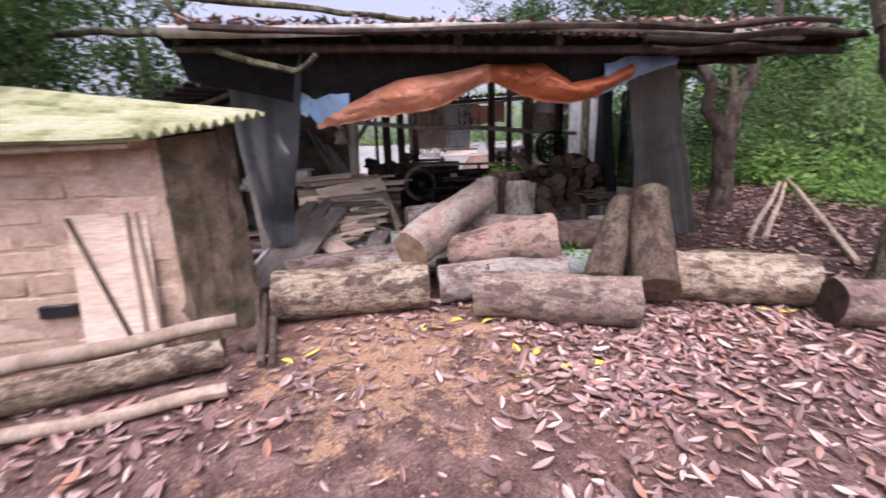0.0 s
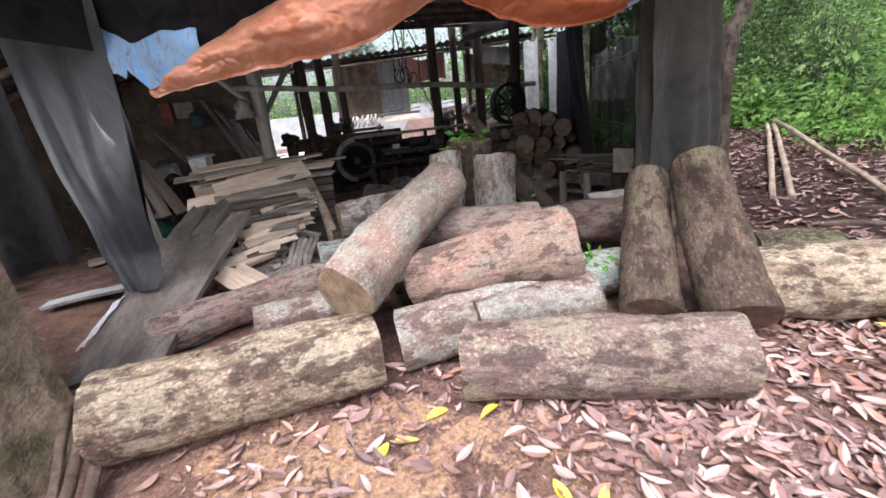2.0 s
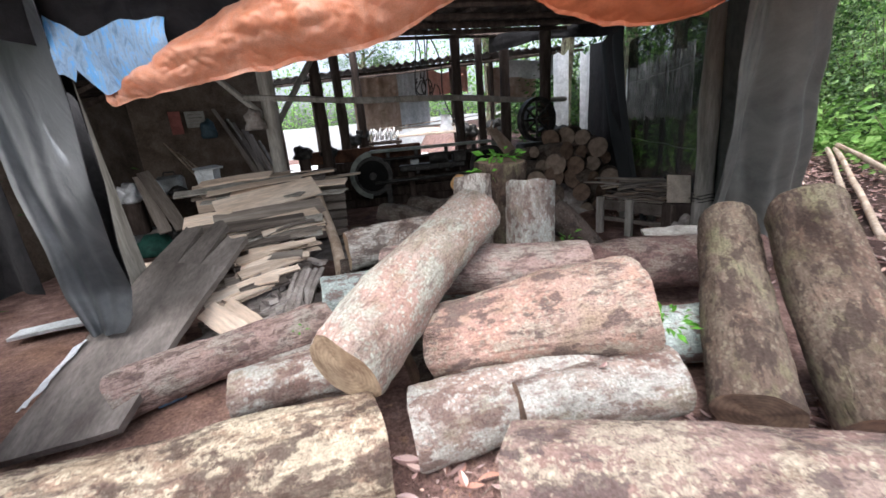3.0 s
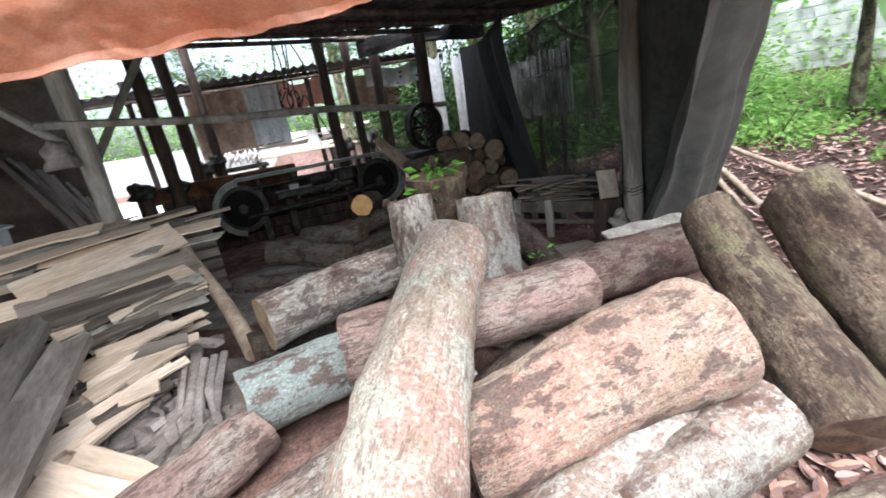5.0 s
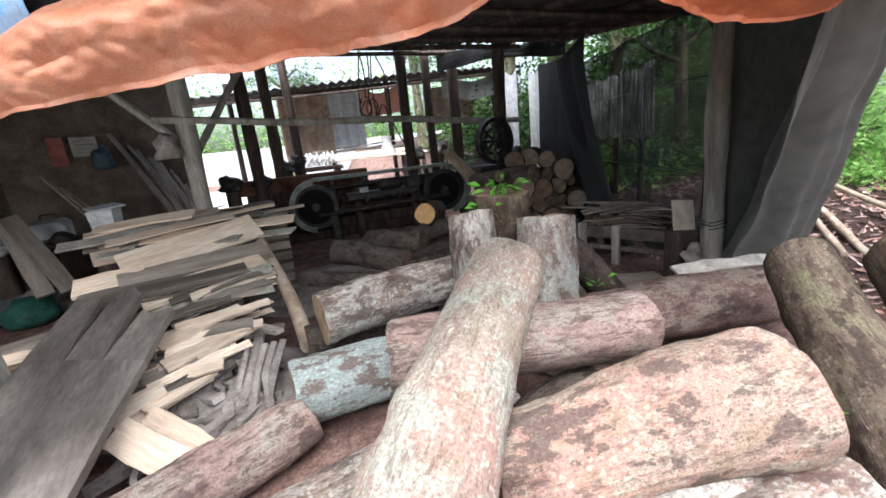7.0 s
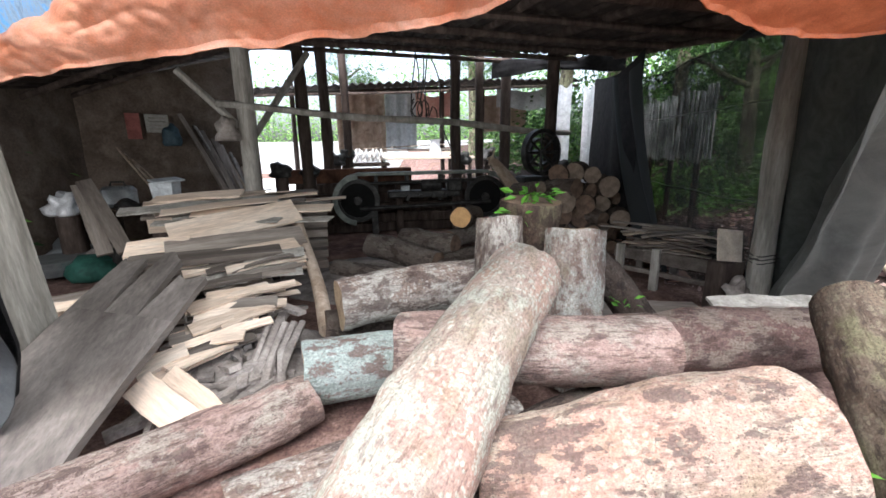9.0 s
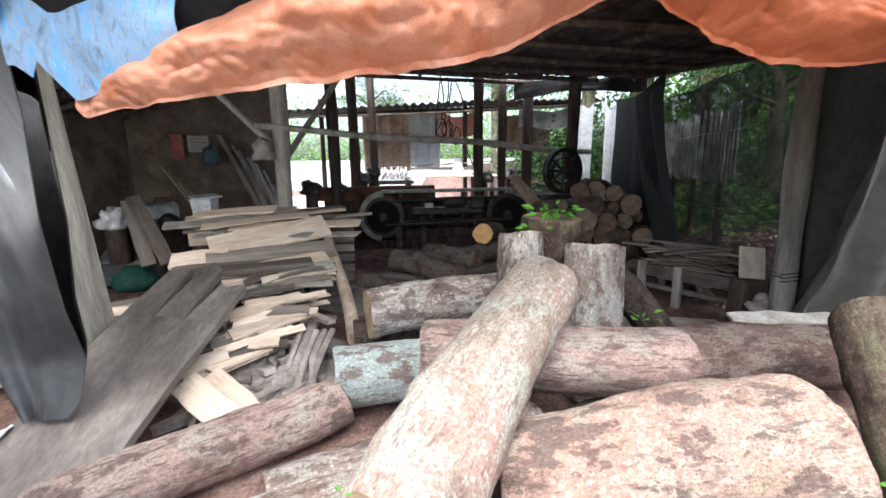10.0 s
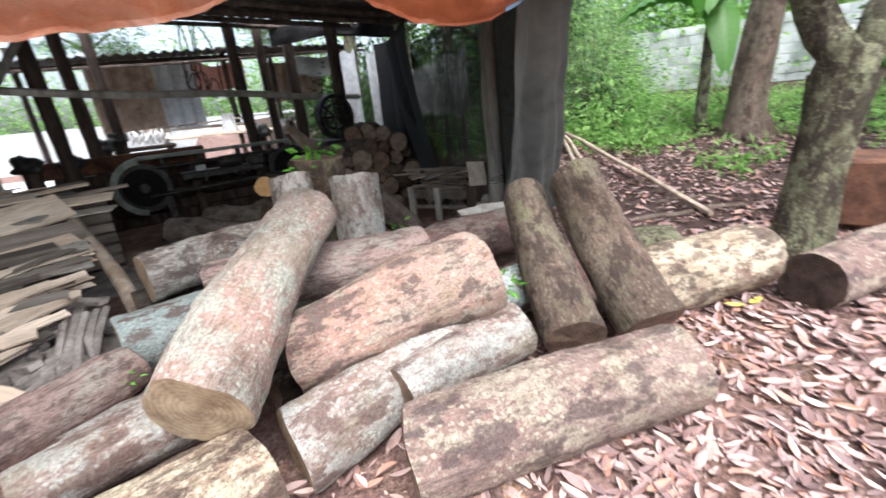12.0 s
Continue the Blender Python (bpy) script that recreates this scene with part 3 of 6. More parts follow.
CC, DD = (M_CUT, M_CUT), (M_CUTDARK, M_CUTDARK)
PILE = [
    ((0.06, 0.17, 0.215), (1.38, -0.20, 0.22), 0.205, 0.215, M_MAUVE, DD, "mauve-brown log with worn pale bark lying on leaves", 1),
    ((-1.83, 0.20, 0.235), (-0.44, 0.44, 0.235), 0.235, 0.225, M_YELLOW, CC, "thick log with flaking yellow-white bark", 2),
    ((-0.30, 0.56, 0.195), (0.72, 0.68, 0.27), 0.195, 0.165, M_WHITE, CC, "white-barked log with red-brown stains", 3),
    ((0.20, 0.47, 0.27), (0.97, 0.50, 0.29), 0.135, 0.165, M_WHITE, DD, "short white-barked log with a torn dark end", 25),
    ((-0.17, 0.94, 0.41), (0.93, 0.74, 0.60), 0.20, 0.255, M_ORANGE, CC, "thick pink and orange log on top of the pile", 4),
    ((-0.58, 0.57, 0.56), (0.26, 1.66, 0.97), 0.205, 0.19, M_PINK, (M_CUT, M_CUT), "long pale pink log leaning up over the pile", 5),
    ((-0.76, 2.42, 0.575), (0.50, 2.72, 0.62), 0.175, 0.17, M_MOTTLED, CC, "mottled grey-white log with reddish flakes", 6),
    ((-0.42, 1.68, 0.60), (0.99, 1.50, 0.53), 0.18, 0.185, M_STREAK, CC, "pinkish log lying across the pile", 7),
    ((-0.97, 2.12, 0.26), (0.35, 2.25, 0.25), 0.20, 0.20, M_GREEN, CC, "log with pale green-grey lichened bark", 8),
    ((0.79, 2.08, 0.0), (0.86, 2.28, 1.05), 0.205, 0.20, M_WHITE, CC, "white mottled log standing on end", 9),
    ((0.36, 2.36, 0.0), (0.42, 2.60, 1.10), 0.185, 0.17, M_MOTTLED, DD, "pale barked log standing on end", 10),
    ((0.66, 2.84, 0.0), (0.71, 2.78, 1.20), 0.25, 0.24, M_BROWN, DD, "dark brown stump with green shoots on top", 11),
    ((1.04, 2.38, 0.80), (1.66, 2.42, 0.13), 0.13, 0.13, M_DARK, DD, "short brown log leaning in the pile", 12),
    ((1.24, 0.30, 0.19), (1.85, 1.30, 0.80), 0.185, 0.155, M_BROWN, DD, "dark brown log leaning on the pile", 13),
    ((1.69, 0.10, 0.19), (1.97, 0.92, 0.95), 0.20, 0.185, M_BROWN, DD, "thick dark brown log leaning on the pile", 14),
    ((1.88, 0.42, 0.245), (3.02, 0.10, 0.25), 0.235, 0.24, M_YELLOW, DD, "yellowish log with mossy bark on the ground", 15),
    ((2.88, -0.30, 0.21), (4.15, -0.62, 0.21), 0.20, 0.215, M_MAUVE, (M_HOLLOW, M_CUTDARK), "brown log with a flat end coloured dark for its hollow", 16),
    ((2.60, 0.98, 0.20), (3.05, 0.72, 0.22), 0.15, 0.16, M_TREE, DD, "short mossy log behind the others", 17),
    ((0.95, 1.92, 0.36), (2.50, 1.72, 0.36), 0.20, 0.20, M_PLUM, DD, "dark weathered log at the back of the pile", 18),
    ((-2.10, 1.22, 0.16), (-0.92, 1.98, 0.17), 0.155, 0.155, M_STREAK, CC, "thin log with red-brown peeling bark", 19),
    ((-1.22, 0.83, 0.30), (-0.50, 1.05, 0.30), 0.13, 0.14, M_WHITE, CC, "short split log wedged between larger logs", 20),
    ((-1.15, 1.25, 0.14), (0.2, 1.62, 0.15), 0.14, 0.14, M_MOTTLED, DD, "grey log at the bottom of the pile", 21),
    ((0.55, 1.05, 0.19), (1.75, 0.98, 0.20), 0.18, 0.18, M_GREEN, DD, "mossy log under the pile", 22),
    ((-0.3, 1.15, 0.16), (0.7, 1.55, 0.17), 0.15, 0.15, M_DARK, DD, "dark log at the bottom of the pile", 23),
    ((0.1, 2.85, 0.22), (-0.9, 2.75, 0.22), 0.2, 0.2, M_DARK, DD, "dark log under the back of the pile", 24),
]
for row in PILE:
    log(*row)
# logs lying inside the shed
for row in [
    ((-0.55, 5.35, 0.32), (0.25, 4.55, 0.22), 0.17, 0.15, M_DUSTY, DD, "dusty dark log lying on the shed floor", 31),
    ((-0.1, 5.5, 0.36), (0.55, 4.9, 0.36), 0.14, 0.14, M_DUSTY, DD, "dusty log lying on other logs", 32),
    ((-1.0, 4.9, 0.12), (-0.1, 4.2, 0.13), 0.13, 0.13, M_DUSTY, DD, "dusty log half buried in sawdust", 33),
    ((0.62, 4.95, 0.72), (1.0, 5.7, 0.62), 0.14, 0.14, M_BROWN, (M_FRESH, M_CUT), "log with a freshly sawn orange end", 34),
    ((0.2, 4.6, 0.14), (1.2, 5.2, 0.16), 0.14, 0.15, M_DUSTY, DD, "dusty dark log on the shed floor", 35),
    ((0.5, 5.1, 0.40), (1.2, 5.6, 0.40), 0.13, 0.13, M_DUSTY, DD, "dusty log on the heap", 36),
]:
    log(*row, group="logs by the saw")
# stack of short logs; the corner's dimness is put into dark bark and ends
for k in range(40):
    row_, col = k // 7, k % 7
    x, y = 1.90 + 0.235 * col + 0.1 * (row_ % 2) + R(-0.09, 0.09), 5.05 + R(-0.25, 0.3) + 0.1 * row_
    z = 0.16 + 0.21 * row_ + R(-0.05, 0.05)
    r = R(0.085, 0.165)
    if row_ > 2 and col > 8 - row_ or (row_ > 4 and col < 1):
        continue
    log((x, y, z), (x + R(-0.3, 0.4), y + R(0.35, 0.6), z + R(-0.08, 0.08)), r, r, M_DARK, rng.choice([(M_CUTDARK, M_CUTDARK), (M_CUTDARK, M_CUTDARK), (M_CUTGREY, M_CUTDARK)]), "short log end in a stack, coloured dark for the dim corner", 50 + k, group="stack of short logs", segs=16)

# ---- shed: roof, posts, walls ----
def roof_z(x, y):
    return 2.44 + 0.115 * (y - 0.7) - 0.035 * (x - 0.5) - 0.37 * max(0.0, -2.7 - x)


def roof_fn(u, v):
    x = -5.4 + 9.1 * u
    front = 0.62 if x > -2.8 else min(2.6, 0.62 + 4 * (-2.8 - x))
    back = 8.0 - 1.6 * max(0.0, u - 0.55) / 0.45 + 1.3 * max(0.0, min(1.0, (-2.4 - x) / 0.4))
    y = front + (back - front) * v
    return (x, y, roof_z(x, y) + 0.10 + 0.022 * math.sin(x * 42) + 0.02 * noise.noise(Vector((x, y, 0))))


roof = solid("roof", Shape().sheet(roof_fn, 420, 12, 0.02), M_ROOF, Matrix(), "low corrugated shed roof on poles, coloured dark for the dimness below", "roof", kind="structure")
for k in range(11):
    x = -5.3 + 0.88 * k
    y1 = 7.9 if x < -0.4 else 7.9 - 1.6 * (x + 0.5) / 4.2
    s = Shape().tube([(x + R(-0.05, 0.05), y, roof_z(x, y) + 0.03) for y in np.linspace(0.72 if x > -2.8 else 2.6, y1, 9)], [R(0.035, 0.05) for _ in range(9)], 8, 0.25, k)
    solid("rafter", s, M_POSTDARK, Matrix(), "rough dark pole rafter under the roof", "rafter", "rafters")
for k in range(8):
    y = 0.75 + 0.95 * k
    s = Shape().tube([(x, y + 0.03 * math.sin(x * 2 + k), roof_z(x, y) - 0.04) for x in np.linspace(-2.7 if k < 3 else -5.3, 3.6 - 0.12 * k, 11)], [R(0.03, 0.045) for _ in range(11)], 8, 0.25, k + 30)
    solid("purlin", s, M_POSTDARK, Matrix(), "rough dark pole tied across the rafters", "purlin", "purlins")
# eave poles and dead wood on the roof's front edge
for a, b, r in [((-2.7, 0.62, 2.66), (3.1, 0.66, 2.44), 0.045), ((-2.4, 0.52, 2.62), (2.4, 0.56, 2.47), 0.03), ((1.6, 0.5, 2.40), (3.5, 0.62, 2.42), 0.032),
                ((1.7, 0.6, 2.34), (3.15, 0.72, 2.31), 0.036), ((1.5, 0.45, 2.50), (3.3, 0.5, 2.48), 0.026)]:
    a, b = Vector(a), Vector(b)
    s = Shape().tube([a.lerp(b, t) + Vector((0, 0, 0.025 * math.sin(7 * t + r * 90))) for t in np.linspace(0, 1, 12)], [r * R(0.8, 1.15) for _ in range(12)], 9, 0.3, r * 70)
    solid("eave_pole", s, M_POSTDARK if r < 0.04 else M_POST, Matrix(), "weathered grey pole along the roof's front edge", "pole", "eave poles")


def post(x, y, z1, r, mat, label, lean=(0, 0), z0=-0.05, name="post", square=False):
    s = Shape()
    if square:
        s.box((2 * r, 1.7 * r, z1 - z0), pose(0, 0, (z1 - z0) / 2), 0.02)
        s.v = [(x0 + lean[0] * h / (z1 - z0), y0 + lean[1] * h / (z1 - z0), h) for x0, y0, h in s.v]
    else:
        n = 12
        s.tube([(lean[0] * t + 0.012 * math.sin(5 * t + x), lean[1] * t + 0.012 * math.cos(4 * t + y), (z1 - z0) * t) for t in np.linspace(0, 1, n)], [r * R(0.92, 1.08) for _ in range(n)], 12, 0.18, x * 3)
    return solid(name, s, mat, pose(x, y, z0), label, "post", "shed posts")


post(2.57, 2.45, roof_z(2.57, 2.45), 0.085, M_POST, "grey weathered wooden corner post bound with wire")
post(-2.60, 2.35, roof_z(-2.6, 2.35), 0.18, M_POST, "broad grey squared wooden post", (-0.19, 0), square=True)
post(-2.2, 6.11, roof_z(-2.2, 6.1), 0.115, M_POST, "thick grey wooden post inside the shed", (0.02, 0))
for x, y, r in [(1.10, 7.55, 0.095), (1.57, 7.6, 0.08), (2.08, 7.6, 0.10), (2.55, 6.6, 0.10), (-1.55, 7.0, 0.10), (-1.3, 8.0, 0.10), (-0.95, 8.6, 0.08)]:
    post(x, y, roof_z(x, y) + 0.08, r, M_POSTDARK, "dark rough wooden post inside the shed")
# long horizontal rail and braces
s = Shape().tube([(x, 6.0 + 0.19 * (x + 2.2), 2.20 - 0.066 * (x + 2.2) + 0.02 * math.sin(x * 2)) for x in np.linspace(-2.5, 3.1, 16)], [R(0.045, 0.055) for _ in range(16)], 10, 0.15, 4)
solid("rail", s, M_POST, Matrix(), "long grey pole lashed across the shed posts", "rail")
for a, b, r in [((-1.40, 7.0, 3.1), (-2.15, 6.25, 1.80), 0.05), ((-2.95, 6.0, 2.66), (-2.3, 6.15, 1.95), 0.05)]:
    a, b = Vector(a), Vector(b)
    s = Shape().tube([a.lerp(b, t) for t in np.linspace(0, 1, 8)], r, 10, 0.15, r * 40)
    solid("brace", s, M_POST, Matrix(), "slanting grey pole bracing a post", "brace", "braces")


def wall(name, a, b, z0, z1, thick, mat, label, rough=0.03, nu=40, nv=16, rise=0.0):
    a, b = Vector((*a, 0)), Vector((*b, 0))
    d = (b - a).normalized()
    nr = Vector((d.y, -d.x, 0))

    def fn(u, v):
        p = a.lerp(b, u)
        p.z = z0 + (z1 + rise * u - z0) * v
        return p + nr * rough * (noise.noise(p * 1.3) + 0.5 * noise.noise(p * 4))

    return solid(name, Shape().sheet(fn, nu, nv, thick), mat, Matrix(), label, "wall", kind="structure")


wall("wall_west", (-5.3, 2.4), (-5.05, 7.4), -0.1, 1.98, 0.14, M_MUD, "dim brown mud-plastered shed wall", rise=0.62)
wall("wall_north", (-5.22, 7.29), (-2.75, 8.9), -0.1, 2.55, 0.14, M_MUD, "dim brown mud-plastered wall with tools against it", rise=0.9)


# ---- cloth ----
def lerp_at(table, t):
    for (t0, v0), (t1, v1) in zip(table, table[1:]):
        if t <= t1:
            k = (t - t0) / (t1 - t0) if t1 > t0 else 0
            return v0 + (v1 - v0) * max(0, min(1, k))
    return table[-1][1]


HEM = [(-1.64, 1.92), (-1.50, 1.78), (-1.2, 1.81), (-0.9, 1.85), (-0.6, 1.88), (-0.3, 1.91), (-0.15, 1.97), (0.05, 2.08), (0.29, 2.17), (0.47, 2.09), (0.62, 2.03),
       (0.84, 1.96), (1.05, 1.925), (1.29, 1.96), (1.5, 2.04), (1.75, 2.16), (2.15, 2.28)]
FOLD = [(-1.64, 2.02), (-1.5, 1.84), (-1.26, 1.94), (-1.1, 2.02), (-0.9, 2.12), (-0.67, 2.19), (-0.1, 2.27), (0.25, 2.33), (0.81, 2.33), (1.1, 2.12), (1.39, 2.17), (1.66, 2.28), (2.15, 2.34)]


def valance_y(x, z):
    return 1.0 + 0.07 * max(0, x - 1.0) + 0.05 * math.sin(x * 3.1) + 0.03 * math.sin(x * 8 + z * 4)


def upper_fn(u, v):
    x = -2.75 + 5.0 * u
    lo = lerp_at(FOLD, x) - 0.03
    hi = 2.58 - 0.035 * x
    if x < -1.64:
        lo = 2.28 - 0.25 * (x + 2.75) / 1.1
    z = hi + (lo - hi) * v
    y = 0.72 + (valance_y(x, z) + 0.03 - 0.72) * v ** 0.7
    return (x, y + 0.02 * noise.noise(Vector((x * 4, z * 4, 1))), z)


def orange_fn(u, v):
    x = -1.52 + 3.2 * u
    hi, lo = lerp_at(FOLD, x), lerp_at(HEM, x)
    pinch = 1 - 0.85 * math.exp(-((x - 0.29) / 0.06) ** 2)
    belly = 0.13 * math.sin(math.pi * min(1, v * 1.08)) * pinch * max(0.12, min(1.0, (x + 1.45) / 0.7))
    z = hi + (lo - hi) * v
    crumple = 0.030 * noise.noise(Vector((x * 4 + z * 3, z * 9, 2))) - 0.030 * abs(noise.noise(Vector((x * 6 - z * 5, z * 11, 5)))) - 0.016 * abs(noise.noise(Vector((x * 15 + z * 9, z * 20, 8)))) + 0.006 * noise.noise(Vector((x * 40, z * 46, 3)))
    return (x, valance_y(x, z) - belly + crumple - 0.01, z + 0.012 * noise.noise(Vector((x * 9, 0, 4))) * v)


def blue_left(u, v):
    x = -1.66 + 0.52 * u
    hi = 2.20 - 0.1 * u
    lo = max(lerp_at(HEM, x), lerp_at(FOLD, x) - 0.02) if u > 0.12 else lerp_at(HEM, x)
    z = hi + (lo - hi) * v
    return (x, valance_y(x, z) - 0.03 - 0.02 * math.sin(math.pi * v) + 0.012 * noise.noise(Vector((x * 8, z * 8, 3))), z)


def blue_right(u, v):
    x = 1.42 + 0.8 * u
    hi, lo = 2.38 - 0.02 * u, lerp_at(HEM, x)
    z = hi + (lo - hi) * v
    return (x, valance_y(x, z) - 0.035 - 0.03 * math.sin(math.pi * v) + 0.015 * noise.noise(Vector((x * 7, z * 7, 8))), z)


valance = thing("tarpaulin_valance", pose(0, 1, 2.4), "sagging dark tarpaulin with its orange and blue inside folded out", "tarpaulin")
OFF = Matrix.Translation((0, -1, -2.4))


def shifted(s, m):
    s.v = [tuple(m @ Vector(p)) for p in s.v]
    return s


part("dark_sheet", shifted(Shape().sheet(upper_fn, 110, 16, 0.004), OFF), M_TARP, valance, "dark grey sheet hanging from the eave")
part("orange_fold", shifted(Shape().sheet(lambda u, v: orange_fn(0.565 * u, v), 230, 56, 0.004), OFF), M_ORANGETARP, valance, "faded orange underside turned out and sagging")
part("orange_fold", shifted(Shape().sheet(lambda u, v: orange_fn(0.565 + 0.435 * u, v), 170, 56, 0.004), OFF), M_ORANGESHADE, valance, "deep orange lobe of the turned-out tarpaulin, backlit shade in its colour")
part("blue_corner", shifted(Shape().sheet(blue_left, 30, 20, 0.004), OFF), M_BLUETARP, valance, "scuffed blue corner of the tarpaulin")
part("blue_corner", shifted(Shape().sheet(blue_right, 30, 16, 0.004), OFF), M_BLUETARP, valance, "blue corner of the tarpaulin")


def left_curtain(u, v):
    z = 2.56 + (0.42 - 2.56) * v
    xl, yl = lerp_at([(0.42, -2.38), (0.7, -2.50), (1.0, -2.55), (1.4, -2.70), (1.8, -2.80), (2.56, -2.85)], z), lerp_at([(0.42, 1.62), (1.0, 1.72), (1.8, 1.95), (2.56, 2.0)], z)
    xr, yr = lerp_at([(0.42, -2.17), (0.5, -2.11), (0.7, -2.09), (1.0, -2.02), (1.4, -1.85), (1.8, -1.72), (2.56, -1.50)], z), lerp_at([(0.42, 1.60), (0.7, 1.68), (1.0, 1.52), (1.4, 1.27), (1.8, 1.12), (2.56, 0.78)], z)
    wv = 0.055 * math.sin(2 * math.pi * u * 2.4 + 0.5) * (1 - 0.55 * v) * math.sin(math.pi * min(1, u + 0.25)) + 0.012 * noise.noise(Vector((u * 6, z * 3, 0)))
    return (xl + (xr - xl) * u + 0.5 * wv, yl + (yr - yl) * u - wv, z)


def left_curtain_back(u, v):
    z = 2.5 + (0.46 - 2.5) * v
    xl, yl = lerp_at([(0.42, -2.34), (1.0, -2.32), (2.56, -2.2)], z), lerp_at([(0.42, 1.82), (2.56, 1.66)], z)
    xr, yr = lerp_at([(0.42, -2.26), (0.6, -2.20), (1.0, -2.08), (1.4, -1.93), (2.56, -1.62)], z), lerp_at([(0.42, 1.82), (0.7, 1.82), (1.0, 1.68), (2.56, 1.06)], z)
    return (xl + (xr - xl) * u, yl + (yr - yl) * u + 0.04 * math.sin(u * 9 + 1), z)


cur = thing("tarpaulin_curtain", pose(0, 0, 0), "grey tarpaulin curtain gathered to a point at the shed corner", "curtain", "tarpaulin curtains")
part("front_layer", Shape().sheet(left_curtain, 40, 40, 0.004), M_CURTAINDARK, cur)
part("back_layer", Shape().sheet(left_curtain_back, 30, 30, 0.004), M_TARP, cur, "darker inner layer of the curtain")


def right_curtain(u, v):
    z = 2.40 - 2.12 * v
    xl, yl = 1.72 + 0.66 * v, 1.22 + 1.03 * v
    xr, yr = 2.16 + 1.36 * v, 1.08 + 1.24 * v
    wv = (0.13 * math.sin(2 * math.pi * u * 1.45 + 0.4 + 1.7 * v) + 0.035 * math.sin(2 * math.pi * u * 3.3 + 3.0 * v + 1)) * (0.35 + 0.65 * v) + 0.02 * math.sin(2 * math.pi * u * 7.3 + 4 * v) * v + 0.03 * noise.noise(Vector((u * 4, v * 4, 3))) + 0.012 * noise.noise(Vector((u * 9 + v * 5, v * 9, 6)))
    return (xl + (xr - xl) * u + 0.35 * wv, yl + (yr - yl) * u - wv, z)


cur2 = thing("tarpaulin_curtain", pose(0, 0, 0), "grey tarpaulin curtain tied back round the corner post", "curtain", "tarpaulin curtains")
part("front_layer", Shape().sheet(right_curtain, 110, 44, 0.004), M_CURTAIN, cur2)


def right_curtain_back(u, v):
    p, q = Vector((2.63, 2.50, 2.40 - 2.12 * v)), Vector(right_curtain(0.5, v)) + Vector((0.04, 0.08, 0))
    r = p.lerp(q, u)
    return r + Vector((0.5, -0.5, 0)) * 0.05 * math.sin(u * 11 + v) * math.sin(math.pi * u)


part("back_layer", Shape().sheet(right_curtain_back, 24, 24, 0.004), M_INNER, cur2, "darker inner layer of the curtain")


def hang(name, a, b, z_top, z_low, mat, label, category, group="", folds=5, depth=0.05, sag=0.03, seed=0, nu=36, nv=20, drift=(0, 0)):
    a, b = Vector((*a, 0)), Vector((*b, 0))
    d = (b - a).normalized()
    nr = Vector((d.y, -d.x, 0))

    def fn(u, v):
        zt = z_top - sag * math.sin(math.pi * u) + 0.03 * math.sin(9 * u + seed)
        zl = z_low + 0.05 * math.sin(6 * u + seed * 2)
        p = a.lerp(b, u) + nr * depth * (math.sin(2 * math.pi * folds * u + seed + v) + 0.4 * noise.noise(Vector((u * 5, v * 3, seed))))
        p += Vector((*drift, 0)) * v ** 1.4
        p.z = zt + (zl - zt) * v
        return p

    return solid(name, Shape().sheet(fn, nu, nv, 0.004), mat, Matrix(), label, category, group)


# added dark strip that covers bright sky where the roof underside shows
hang("roof_flap", (1.75, 7.45), (3.72, 6.38), 3.12, 2.86, M_TARP, "dark strip added at the roof's back, standing for its underside", "sheet", "hanging sheets", 3, 0.04, 0.03, seed=12)
net = thing("shade_net", Matrix(), "sheer dark shade netting hung as the side wall", "netting")
NA, NB = Vector((2.72, 2.62, 0)), Vector((3.75, 6.0, 0))


def net_at(u, z):
    return NA.lerp(NB, u) + Vector((0.95, -0.29, 0)) * 0.035 * (math.sin(18 * u + 0.8 * z) + 0.6 * noise.noise(Vector((u * 6, z * 2, 1)))) + Vector((0, 0, z - 0.05 * math.sin(math.pi * u) * (z > 2)))


for z0, z1 in ((0.15, 1.10), (1.10, 1.95), (1.95, 2.60)):
    part("panel", Shape().sheet(lambda u, v: net_at(u, z0 + (z1 - z0) * v), 50, 10, 0.002), M_NET, net)
for z in (1.10, 1.95, 2.60):
    part("seam", Shape().tube([net_at(u, z) for u in np.linspace(0, 1, 40)], 0.004, 5), M_CABLE, net, "dark doubled seam")
# pale slatted fence seen through the netting
fence = thing("slat_fence", Matrix(), "weathered pale slatted fence outside the shed", "fence")
FA, FB = Vector((4.05, 4.75, 0)), Vector((5.0, 8.2, 0))
slat_mesh = mesh_of("slat", Shape().box((0.02, 0.055, 1.0), pose(0, 0, 0.5), 0.004), M_SLAT)
for k in range(34):
    q = FA.lerp(FB, k / 33)
    ob = part("slat", slat_mesh, M_SLAT, fence)
    ob.matrix_local = pose(q.x, q.y, 1.36 + R(-0.04, 0.05), R(-2, 2), R(-1, 1), -15)
for z in (1.5, 2.2):
    part("rail", Shape().tube([FA + Vector((0.06, 0, z)), FB + Vector((0.06, 0, z))], 0.03, 8, 0.2), M_POSTDARK, fence)
for k in range(4):
    q = FA.lerp(FB, (k + 0.5) / 4)
    part("post", Shape().tube([q + Vector((0.08, 0, 0)), q + Vector((0.08, 0, 2.2))], 0.045, 8, 0.2), M_POSTDARK, fence)
hang("plastic_sheet", (2.66, 2.62), (3.0, 2.55), 2.35, 0.25, M_NETDARK, "dark netting beside the corner post", "netting", "hanging sheets", 3, 0.04, seed=4)
